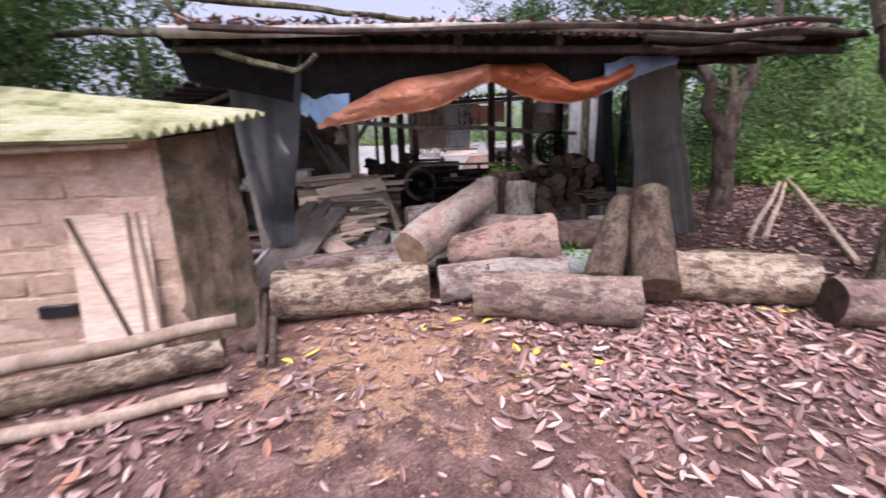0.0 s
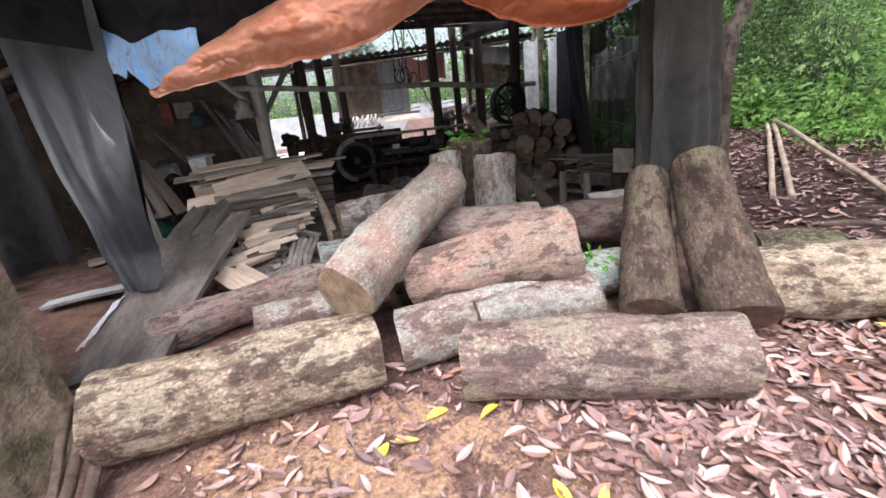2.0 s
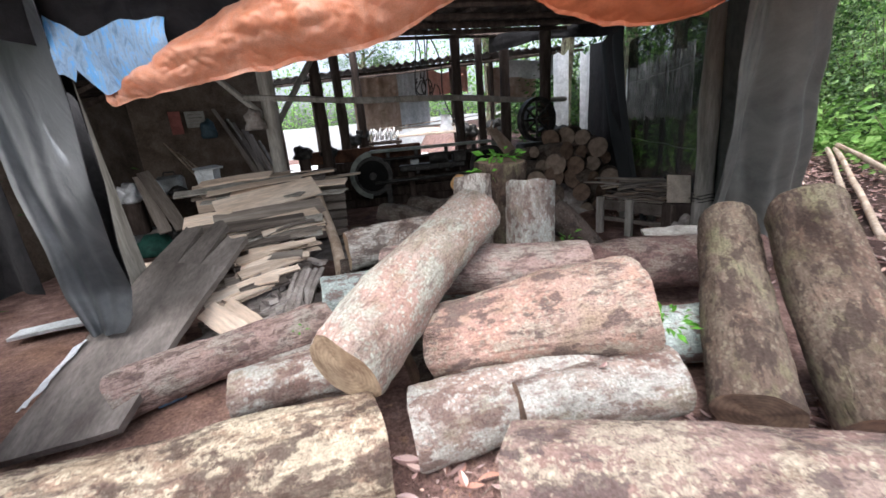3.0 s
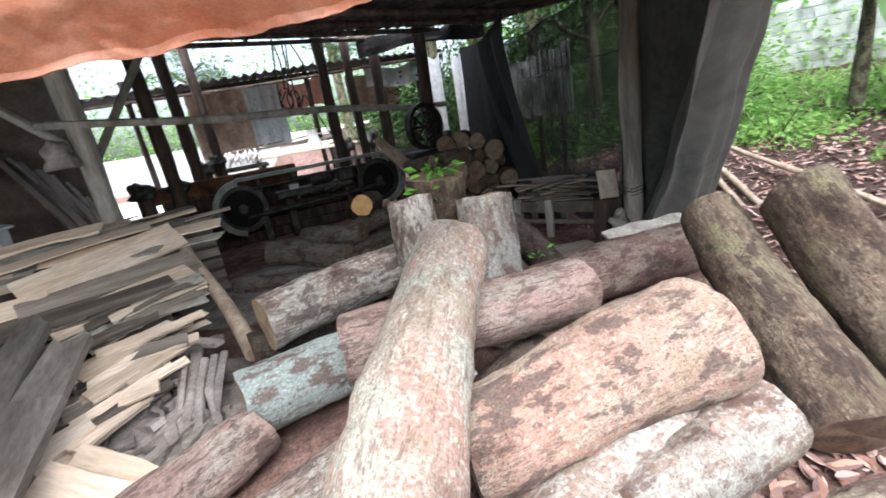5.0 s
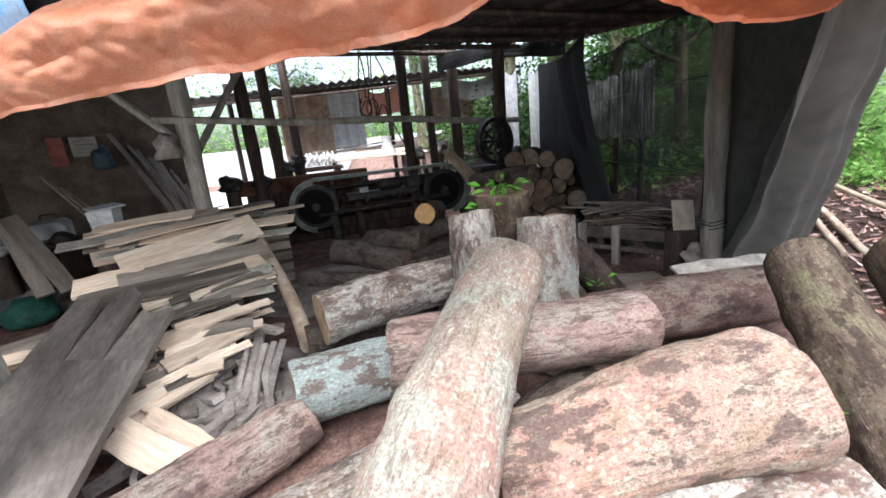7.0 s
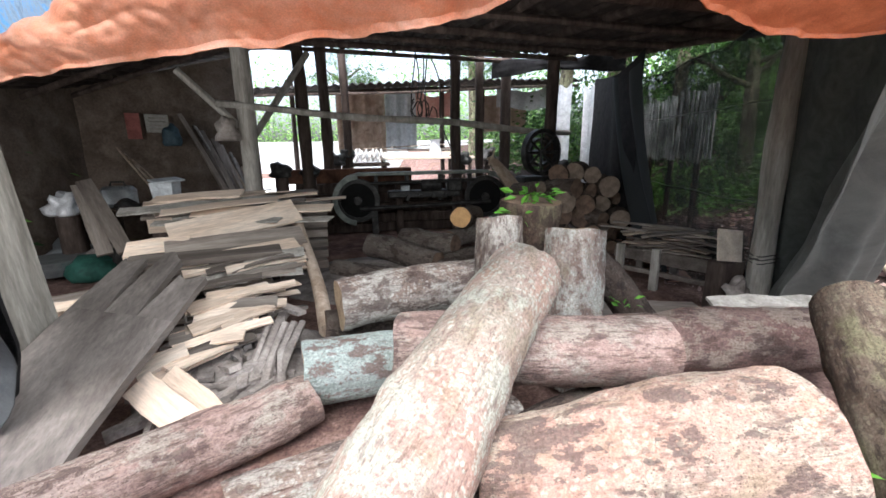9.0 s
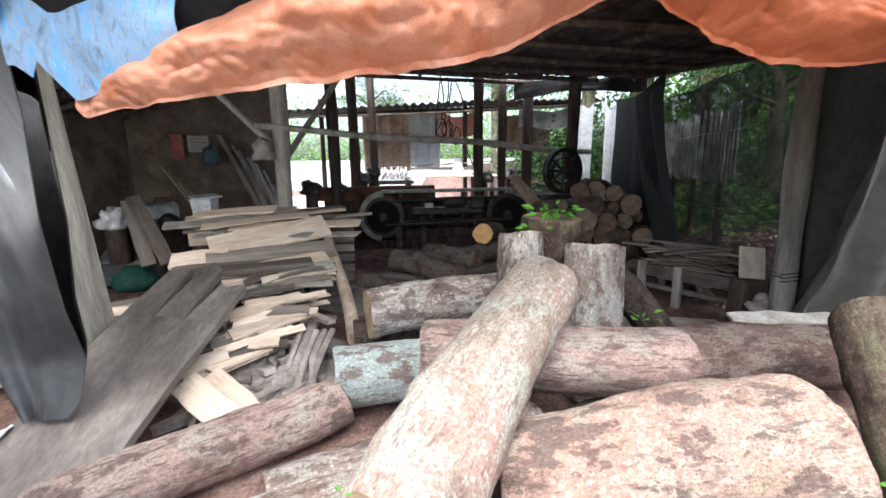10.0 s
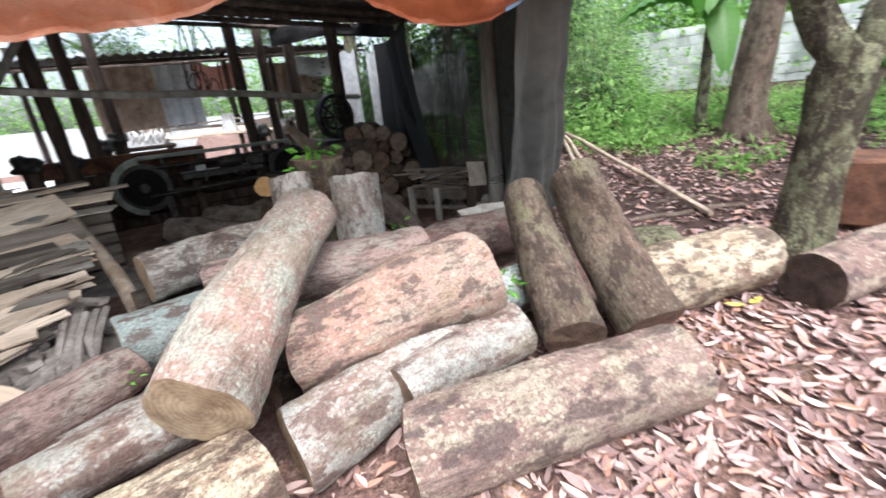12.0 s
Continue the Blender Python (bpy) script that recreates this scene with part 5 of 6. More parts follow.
# cables hanging from the roof
for k, (x, y, z) in enumerate([(0.35, 7.3, 3.2), (0.45, 7.35, 3.2), (0.30, 7.25, 3.2), (0.55, 7.3, 3.15)]):
    pts = [(x + 0.05 * math.sin(3 * t + k), y, z - (0.75 + 0.1 * k) * t + 0.0) for t in np.linspace(0, 1, 10)]
    loop = [(x + 0.10 * math.sin(a) + 0.02 * k, y, z - 0.72 - 0.16 * (1 - math.cos(a)) - 0.03 * k) for a in np.linspace(0.2, 5.8, 16)]
    solid("cable", Shape().tube(pts + loop, 0.012, 6), M_CABLE, Matrix(), "black electric cable looped from the roof", "cable", "cables")
pts = [(0.62 + 0.35 * t + 0.06 * math.sin(8 * t), 7.25, 3.1 - 1.75 * t) for t in np.linspace(0, 1, 18)]
solid("cable", Shape().tube(pts, 0.012, 6), M_CABLE, Matrix(), "black electric cable hanging to the saw", "cable", "cables")

# ---- left corner of the shed: tools, tubs and slats ----
notice = thing("notice_board", pose(-4.24, 7.80, 2.05, 0, 0, 33), "red and white paper notice pinned to the mud wall", "notice")
part("red_sheet", Shape().box((0.2, 0.01, 0.42), pose(-0.2, -0.02, 0), 0.0), M_RED, notice, "faded red paper")
part("white_sheet", Shape().box((0.34, 0.01, 0.30), pose(0.14, -0.035, 0.05), 0.0), M_PAPER, notice, "white paper sheet")
for k in range(4):
    part("text_line", Shape().box((0.24, 0.004, 0.018), pose(0.14, -0.043, 0.14 - 0.06 * k)), M_GREY_DUST, notice)
for k in range(24):
    t = k / 23
    foot = Vector((-2.80 + 0.38 * t + R(-0.05, 0.05), 6.95 + R(-0.1, 0.15), 0.86))
    head = Vector((-3.74 + 0.74 * t + R(-0.06, 0.06), 8.02 + 0.36 * t, 2.18 - 0.75 * t + R(-0.25, 0.1)))
    if k % 4:
        solid("slat", Shape().tube([foot, head], R(0.018, 0.032), 7), rng.choice([M_POST, M_POLE, M_GREYPLANK]), Matrix(), "thin pole leaning against the mud wall", "pole", "leaning poles")
    else:
        plank(foot, head, R(0.06, 0.11), 0.02, M_GREYPLANK, "narrow board leaning against the mud wall", (0.5, -0.8, 0.3), "leaning poles")
for a, b in [((-4.15, 5.75, 1.26), (-3.40, 5.0, 0.46)), ((-4.3, 5.9, 1.2), (-3.75, 5.2, 0.4))]:
    plank(a, b, 0.17, 0.03, M_GREYPLANK, "weathered board leaning by the wall", (0.4, -0.7, 0.5), "boards by the wall")
for k in range(3):
    solid("slat", Shape().tube([(-4.62 + 0.1 * k, 7.5, 1.70 - 0.1 * k), (-3.85 + 0.08 * k, 6.7, 1.12)], 0.016, 6), M_POLE, Matrix(), "thin pole leaning against the mud wall", "pole", "leaning poles")
# bench with tins
bench = thing("bench", pose(-3.75, 6.5, 0), "low dark bench crowded with tins and tools", "bench")
part("top", Shape().box((1.5, 0.7, 0.05), pose(0, 0, 0.82), 0.01), M_POSTDARK, bench)
for a in (-0.65, 0.65):
    for b in (-0.28, 0.28):
        part("leg", Shape().box((0.07, 0.07, 0.8), pose(a, b, 0.4)), M_POSTDARK, bench)
bucket = thing("plastic_bucket", pose(-3.47, 6.35, 0.85), "squarish pale blue-grey plastic tub with a loose lid", "tub")
part("body", Shape().tube([(0, 0, 0), (0, 0, 0.03), (0, 0, 0.33), (0, 0, 0.34)], [0.17, 0.18, 0.21, 0.215], 4, caps=True), M_PLASTICWHITE, bucket)
part("lid", Shape().box((0.38, 0.36, 0.03), pose(0.02, 0, 0.37, 4, -3, 40), 0.008), M_PLASTICWHITE, bucket)
tin = thing("oil_drum", pose(-4.12, 6.4, 0.85), "dusty grey metal jerrycan on the bench", "can")
part("body", Shape().box((0.42, 0.22, 0.30), pose(0, 0, 0.15), 0.05), M_ZINC, tin)
part("handle", Shape().tube([(-0.1, 0, 0.3), (-0.08, 0, 0.36), (0.08, 0, 0.36), (0.1, 0, 0.3)], 0.014, 8), M_IRON, tin)
lumpy(-3.9, 6.1, 0.85, 0.12, M_IRON, "tool_heap", "heap of greasy tools on the bench", "tools", 4)
for k in range(7):
    lumpy(-4.2 + 0.17 * k + R(-0.05, 0.05), 5.9 + R(-0.1, 0.1), 0.02, R(0.12, 0.2), rng.choice([M_IRON, M_GREY_DUST, M_POSTDARK]), "scrap_lump", "dusty lump of scrap by the bench", "scrap", k * 3.3, 1.2, 0.6, "scrap by the bench")
crate = thing("wooden_box", pose(-3.15, 5.55, 0.62, 0, 0, 20), "open pale wooden box on the clutter", "box")
for m in (pose(0, -0.15, 0.11), pose(0, 0.15, 0.11)):
    part("side", Shape().box((0.42, 0.02, 0.22), m), M_PLANK, crate)
for m in (pose(-0.2, 0, 0.11, 0, 0, 90), pose(0.2, 0, 0.11, 0, 0, 90)):
    part("side", Shape().box((0.28, 0.02, 0.22), m), M_PLANK, crate)
part("bottom", Shape().box((0.4, 0.28, 0.02), pose(0, 0, 0.012)), M_PLANK, crate)
solid("stump", Shape().tube([(0, 0, 0), (0, 0, 0.62)], [0.2, 0.19], 14, 0.15), M_POSTDARK, pose(-3.15, 5.55, 0), "dark chopping stump under the box", "stump")
basin = Shape().tube([(0, 0, 0.0), (0, 0, 0.16), (0, 0, 0.20), (0, 0, 0.205), (0, 0, 0.16), (0, 0, 0.03)], [0.26, 0.36, 0.39, 0.375, 0.345, 0.245], 36)
solid("wash_basin", basin, M_ZINC, pose(-4.66, 5.70, 0.08), "wide dull zinc wash basin on the floor", "basin")
lumpy(-4.18, 5.62, 0.0, 0.27, M_GREENBAG, "sack", "dark green sack slumped on the floor", "sack", 8, 0.75, 0.3)
lumpy(-4.82, 6.32, 0.0, 0.30, M_ZINC, "plastic_bag", "crumpled grey plastic bag behind the basin", "bag", 9, 0.9, 0.6)
solid("stump", Shape().tube([(0, 0, 0), (0, 0, 0.80)], [0.16, 0.15], 12, 0.2), M_POSTDARK, pose(-4.6, 6.05, 0), "dark stump by the wall", "stump")
lumpy(-4.6, 6.05, 0.80, 0.17, M_FOIL, "foil_scrap", "bright crumpled foil scrap", "foil", 5, 1.1, 0.9)
lumpy(-2.42, 6.0, 1.75, 0.15, M_GREY_DUST, "cloth", "grey cloth bundle tied to the post", "bundle", 6, 1.3, 0.6)
lumpy(-3.86, 7.75, 1.72, 0.14, M_TEALBAG, "bag", "teal bag hanging on the wall", "bag", 7, 1.5, 0.5)
plank((-3.3, 3.4, 0.05), (-2.6, 4.6, 0.06), 0.5, 0.04, M_GREYPLANK, "grey board lying on the floor", group="boards on the floor")
plank((-4.4, 4.2, 0.05), (-3.2, 4.9, 0.06), 0.3, 0.04, M_GREYPLANK, "grey board lying on the floor", group="boards on the floor")
plank((-3.9, 2.7, 0.05), (-2.9, 2.9, 0.07), 0.2, 0.03, M_PLASTICWHITE, "pale board lying on the floor", group="boards on the floor")

# ---- right corner: rack of scraps, tilted board ----
rack = thing("scrap_rack", pose(2.6, 3.55, 0), "low wooden rack heaped with thin scrap wood", "rack")
d = (Vector((2.82, 3.1, 0)) - Vector((2.30, 4.0, 0))).normalized()
for s_, z in ((0.0, 0.40), (0.0, 0.22)):
    part("rail", Shape().box((1.15, 0.05, 0.13 if z > 0.3 else 0.05), pose(0, 0, z, 0, 0, -60), 0.005), M_GREYPLANK, rack)
    part("rail", Shape().box((1.15, 0.05, 0.08), pose(0.45, 0.26, z, 0, 0, -60), 0.005), M_GREYPLANK, rack)
for t in (-0.5, -0.1, 0.5):
    part("leg", Shape().box((0.08, 0.06, 0.50), pose(t * 0.5 - 0.03, -t * 0.87 - 0.03, 0.25, 0, 0, -60)), M_POST, rack)
    part("leg", Shape().box((0.08, 0.06, 0.46), pose(t * 0.5 + 0.45, -t * 0.87 + 0.26, 0.23, 0, 0, -60)), M_POST, rack)
for k in range(34):
    t = R(-0.45, 0.45)
    c = Vector((2.6 + t * 0.55 + R(0.02, 0.4), 3.55 - t * 0.85 + R(0, 0.2), 0.46 + 0.007 * k))
    an = radians(R(-75, -10))
    v = Vector((math.cos(an), math.sin(an), R(-0.06, 0.1))) * R(0.2, 0.42)
    plank(c - v, c + v, R(0.04, 0.11), 0.012, rng.choice([M_GREYPLANK, M_GREYPLANK, M_POLE]), "thin scrap of wood on the rack", group="scraps on the rack")
solid("tilted_board", Shape().box((0.26, 0.02, 0.27), pose(0, 0, 0.13), 0.004), M_BOARD, pose(2.45, 2.62, 0.64, -14, 8, 4), "square beige board leaning by the post", "board")
solid("board_shelf", Shape().box((0.24, 0.16, 0.62), pose(0, 0, 0.31), 0.01), M_POSTDARK, pose(2.50, 2.70, 0.0), "dark block beside the corner post", "block")
lumpy(2.43, 2.48, 0.30, 0.09, M_GREY_DUST, "rag", "grey rag hung by the post", "rag", 3, 1.6, 0.6)
s = Shape()
for k in range(3):
    s.tube([(0.10 * math.cos(a), 0.10 * math.sin(a), 0.03 * k + 0.01 * math.sin(3 * a)) for a in np.linspace(0, 6.28, 26)], 0.005, 5)
s.tube([(-0.08, -0.05, 0.03), (-0.2, -0.08, 0.05)], 0.005, 5)
s.tube([(0.08, -0.06, 0.03), (0.2, -0.12, 0.02)], 0.005, 5)
solid("wire_binding", s, M_CABLE, pose(2.57, 2.45, 0.68), "rusty wire twisted round the post", "wire")
plank((1.55, 2.55, 0.18), (2.45, 2.25, 0.14), 0.3, 0.03, M_GREYPLANK, "grey board on the floor behind the logs", group="boards on the floor")
plank((1.5, 2.95, 0.10), (2.4, 2.75, 0.10), 0.4, 0.05, M_GREYPLANK, "grey board on the floor behind the logs", group="boards on the floor")
plank((1.70, 1.98, 0.555), (2.42, 1.84, 0.555), 0.12, 0.02, M_POST, "pale strip of bark on the dark log", (0, -0.3, 0.95), "bark strips", ragged=0.04)


# ---- mud-brick hut ----
hut = thing("hut", pose(-2.35, -0.25, 0), "small mud-brick hut with a mossy corrugated cement roof", "hut")
P0, P1, P2, P3 = Vector((0, 0, 0)), Vector((0.27, 0.62, 0)), Vector((-2.2, 1.5, 0)), Vector((-2.6, -0.62, 0))


def hut_wall(a, b, h0, h1, mat, seed, flare=0.0, off=0.0):
    d = (b - a).normalized()
    nr = Vector((d.y, -d.x, 0))

    def fn(u, v):
        p = a.lerp(b, u) + nr * (off + flare * (1 - v) ** 3 + 0.02 * noise.noise(Vector((u * 5, v * 6, seed))) + 0.012 * noise.noise(Vector((u * 14, v * 16, seed))))
        p.z = -0.05 + (h0 + (h1 - h0) * u + 0.05) * v
        return p

    return Shape().sheet(fn, 40, 36, 0.16)


part("wall", hut_wall(P3, P0, 1.58, 1.66, M_BRICK, 1), M_BRICK, hut, "front wall of pale mud bricks")
part("wall", hut_wall(P0, P1, 1.66, 1.76, M_MOSSMUD, 2, 0.16), M_MOSSMUD, hut, "mud-plastered side wall, mossy at its foot")
part("wall", hut_wall(P1, P2, 1.76, 2.2, M_MUD, 3), M_MUD, hut)
part("wall", hut_wall(P2, P3, 2.2, 1.58, M_MUD, 4), M_MUD, hut)


def hut_roof(u, v):
    a = Vector((-2.85, -0.95, 1.60)).lerp(Vector((0.05, -0.30, 1.66)), u)
    b = Vector((-2.5, 1.45, 2.34)).lerp(Vector((0.62, 0.52, 1.88)), u)
    p = a.lerp(b, v)
    p.z += 0.028 * math.sin(2 * math.pi * 11 * v) + 0.012 * noise.noise(p * 3)
    return p


part("roof", Shape().sheet(hut_roof, 16, 110, 0.014), M_FIBRO, hut, "corrugated cement sheet green with moss")
part("roof_batten", Shape().tube([(-2.8, -0.80, 1.56), (-0.05, -0.22, 1.62)], 0.03, 8, 0.2), M_POLE, hut)
HD = (P3 - P0).normalized()
HN = Vector((-HD.y, HD.x, 0))
if HN.y > 0:
    HN = -HN
hm = Matrix((HD, HN, Vector((0, 0, 1)))).transposed().to_4x4()
bricks = []
for k in range(3):
    bs = Shape().box((0.36, 0.05, 0.165), Matrix(), 0.014)
    bs.v = [tuple(Vector(p) + Vector((0.008 * noise.noise(Vector(p) * 9 + Vector((k, 0, 0))), 0, 0.008 * noise.noise(Vector(p) * 9 + Vector((0, k, 4)))))) for p in bs.v]
    bricks.append(mesh_of("brick", bs, M_BRICK))

# door panel of rough boards leaning on the hut
door = thing("door_panel", Matrix.Translation((-2.35, -0.25, 0)) @ hm @ pose(0.42, 0.14, 0.02, 7, 0, 0), "pale plywood panel with sticks leaning on the hut", "panel")
part("sheet", Shape().box((0.52, 0.018, 1.12), pose(0, 0, 0.56), 0.004), M_PLANK, door)
for x0, x1 in ((-0.27, -0.20), (-0.16, -0.14)):
    part("stick", Shape().tube([(x0, 0.03, 0.02), (x1, 0.03, 1.12)], 0.014, 7, 0.2), M_POLE, door)
part("stick", Shape().tube([(-0.10, 0.03, 0.02), (0.24, 0.03, 1.10)], 0.014, 7, 0.2), M_TWIG, door)
# solid black block in place of the shaded opening in the wall
solid("vent_hole", Shape().box((0.26, 0.04, 0.10), Matrix(), 0.01), M_OPENING, Matrix.Translation((-2.35, -0.25, 0)) @ hm @ pose(0.85, 0.03, 0.42), "black block low on the hut wall, standing for a dark opening", "vent")

# poles and logs lying in front of the hut
log((-3.3, -1.32, 0.12), (-1.86, -0.68, 0.13), 0.115, 0.105, M_YELLOW, DD, "barked log lying before the hut", 71, group="poles before the hut")
for a, b, r, mt, lab in [
    ((-2.95, -1.55, 0.05), (-1.66, -1.05, 0.05), 0.045, M_POLE, "peeled pinkish pole on the ground"),
    ((-3.4, -1.05, 0.20), (-1.88, -0.42, 0.27), 0.06, M_POLE, "peeled pole lying on the log"),
    ((-1.50, -0.74, 0.04), (-1.93, 0.40, 0.14), 0.028, M_TWIG, "dark stick lying along the hut"),
    ((-1.60, -0.70, 0.04), (-1.99, 0.36, 0.20), 0.030, M_TWIG, "dark stick lying along the hut"),
    ((-1.68, -0.52, 0.05), (-2.03, 0.30, 0.27), 0.024, M_TWIG, "dark stick lying along the hut"),
]:
    a, b = Vector(a), Vector(b)
    s = Shape().tube([a.lerp(b, t) + Vector((0, 0, 0.012 * math.sin(9 * t))) for t in np.linspace(0, 1, 10)], r, 12, 0.18, r * 99)
    solid("pole", s, mt, Matrix(), lab, "pole", "poles before the hut")
lumpy(-1.80, -0.35, 0.0, 0.10, M_MUD, "stone", "small brown stone by the hut", "stone", 4, 0.8, 0.5, "stones")
lumpy(-1.98, -0.62, 0.0, 0.08, M_BRICK, "stone", "broken piece of brick by the hut", "stone", 6, 0.8, 0.5, "stones")
lumpy(-1.88, 1.40, 0.02, 0.10, M_BLUETARP, "plastic_bag", "crumpled blue and white plastic bag", "bag", 3, 0.9, 0.8)


# ---- foliage ----
def blades(centres, sizes, seed, aspect=0.42, droop=0.35):
    """Many small folded leaves as one mesh: four points each."""
    g = np.random.RandomState(seed)
    c = np.asarray(centres, float)
    n = len(c)
    d = g.normal(size=(n, 3))
    d[:, 2] = d[:, 2] * 0.6 - droop
    d /= np.linalg.norm(d, axis=1)[:, None]
    up = g.normal(size=(n, 3)) * 0.6 + np.array([0, 0, 1.0])
    side = np.cross(d, up)
    side /= np.linalg.norm(side, axis=1)[:, None] + 1e-9
    up = np.cross(side, d)
    ln = np.asarray(sizes, float)[:, None] * g.uniform(0.7, 1.3, (n, 1))
    mid = c + d * ln * 0.45
    v = np.stack([c, mid + side * ln * aspect / 2 + up * ln * 0.06, c + d * ln - up * ln * 0.1, mid - side * ln * aspect / 2 + up * ln * 0.06], 1).reshape(-1, 3)
    k = np.arange(n)[:, None] * 4
    s = Shape()
    s.v = v.tolist()
    s.f = np.concatenate([k + [0, 1, 2], k + [0, 2, 3]]).tolist()
    return s


def clouds(blobs, per, seed):
    """Leaf positions thrown round blob centres, denser at the rim and patchy."""
    g = np.random.RandomState(seed)
    out = []
    for x, y, z, rx, rz in blobs:
        subs = g.normal(size=(9, 3)) * [rx * 0.55, rx * 0.55, rz * 0.55] + [x, y, z]
        for sc in subs:
            out.append(g.normal(size=(per // 9, 3)) * [rx * 0.24, rx * 0.24, rz * 0.2] + sc)
    return np.concatenate(out)


def tree(x, y, trunk, radii, limbs, blobs, label, seed, per=900, leaf=0.11, mat=M_LEAF, bk=M_TREE, lump=0.22):
    z = ground_at(x, y) - 0.05
    t = thing("tree", pose(x, y, z), label, "tree", "trees")
    s = Shape().tube(trunk, radii, 22, lump, seed)
    tr = part("trunk", s, bk, t)
    for a, b, r0, r1 in limbs:
        a, b = Vector(a), Vector(b)
        pts = [a.lerp(b, k / 8) + Vector((noise.noise(a * 3 + Vector((k * 0.5, 0, seed))), noise.noise(b + Vector((0, k * 0.5, seed))), 0.3 * noise.noise(Vector((k * 0.5, seed, 0))))) * 0.18 * math.sin(math.pi * k / 8) for k in range(9)]
        part("limb", Shape().tube(pts, [r0 + (r1 - r0) * k / 8 for k in range(9)], 10, 0.2, seed), bk, tr)
    if blobs:
        pts = clouds(blobs, per, seed)
        part("crown", blades(pts, np.full(len(pts), leaf), seed), mat, t, smooth=False)
    return t


# forked tree just past the right end of the log pile
tree(3.78, 0.02, [(-0.05, 0.02, 0), (0, 0.0, 0.35), (0.0, 0.0, 0.8), (0.03, -0.02, 1.2), (0.05, -0.04, 1.52)], [0.25, 0.20, 0.18, 0.19, 0.215],
     [((0.0, 0.0, 1.40), (-0.28, 0.22, 2.5), 0.14, 0.105), ((0.08, -0.06, 1.38), (0.55, -0.22, 2.25), 0.125, 0.10), ((-0.28, 0.22, 2.42), (-0.5, 0.9, 4.6), 0.12, 0.04), ((0.55, -0.22, 2.2), (1.3, 0.0, 4.6), 0.11, 0.03)],
     [(-0.6, 1.2, 4.7, 1.3, 0.8), (1.3, 0.4, 4.7, 1.3, 0.9), (0.4, 0.2, 5.2, 1.4, 0.8)], "forked grey-green barked tree beside the logs", 1)
# forked tree close behind the shed's right corner
tree(4.85, 4.1, [(0, 0, 0), (0.02, 0, 0.5), (-0.02, 0, 1.0), (-0.02, 0, 1.35)], [0.22, 0.17, 0.16, 0.18],
     [((-0.02, 0, 1.25), (-0.75, -0.1, 2.9), 0.12, 0.08), ((-0.02, 0, 1.25), (0.6, 0.1, 3.1), 0.12, 0.08), ((0.6, 0.1, 3.0), (1.1, 0.2, 4.6), 0.08, 0.03)],
     [(-1.0, 0, 3.9, 1.2, 0.7), (1.0, 0.3, 4.4, 1.5, 1.0), (0.2, 0.8, 3.4, 1.2, 0.7)], "dark forked tree behind the shed corner", 2, bk=M_DARK)
# leaning broad trunk by the banana plant
tree(8.5, 2.3, [(0, 0, 0), (0.03, 0.02, 0.5), (0.12, 0.02, 1.2), (0.35, 0.0, 2.4), (0.55, 0, 4.2)], [0.46, 0.31, 0.26, 0.23, 0.18],
     [((0.05, 0, 0.25), (-0.55, -0.3, 0.0), 0.16, 0.06), ((0.05, 0, 0.3), (-0.2, 0.5, 0.0), 0.16, 0.06), ((0.5, 0, 3.9), (1.6, 0.5, 5.4), 0.12, 0.04)],
     [(0.8, -1.2, 5.3, 1.6, 0.9)], "broad buttressed brown trunk with ragged bark", 3, bk=M_BROWN, lump=0.6)
WOOD = [(6.9, 7.0, 0.13, 5.5), (6.2, 8.2, 0.14, 6), (12.5, -1.4, 0.17, 6.5), (9.0, -1.6, 0.15, 6), (7.0, 11.5, 0.18, 7), (5.5, 24.0, 0.25, 9),
        (-2.2, 29.5, 0.25, 9), (-12.8, 24.0, 0.25, 9), (-7.4, 7.6, 0.18, 6.5), (-7.6, 3.4, 0.18, 6), (-6.6, 0.4, 0.15, 5.5), (7.5, -4.5, 0.18, 6.5), (-6.5, -4.0, 0.2, 6.5), (11.0, 12.0, 0.2, 8), (4.0, 9.4, 0.16, 7.4), (6.0, 10.2, 0.17, 7.8)]
for k, (x, y, r, h) in enumerate(WOOD):
    g = random.Random(k + 40)
    lx, ly = g.uniform(-0.5, 0.5), g.uniform(-0.4, 0.4)
    tr = [(lx * t * t, ly * t * t, h * 0.75 * t) for t in (0, 0.15, 0.35, 0.6, 0.8, 1.0)]
    limbs, blobs = [], [(lx, ly, h * 0.9, 1.5, 1.1)]
    for q in range(4):
        an, z0 = g.uniform(0, 6.28), h * g.uniform(0.38, 0.7)
        e = (lx * 0.5 + math.cos(an) * g.uniform(1.0, 1.8), ly * 0.5 + math.sin(an) * g.uniform(1.0, 1.8), z0 + g.uniform(0.4, 1.1))
        limbs.append(((lx * (z0 / h) ** 2, ly * (z0 / h) ** 2, z0), e, r * 0.45, r * 0.15))
        blobs.append((*e, g.uniform(0.9, 1.4), g.uniform(0.6, 0.9)))
    tree(x, y, tr, [r * 1.5, r * 1.1, r, r * 0.85, r * 0.7, r * 0.5], limbs, blobs, "slim woodland tree with dense green leaves", k + 10, per=1100, leaf=0.13)


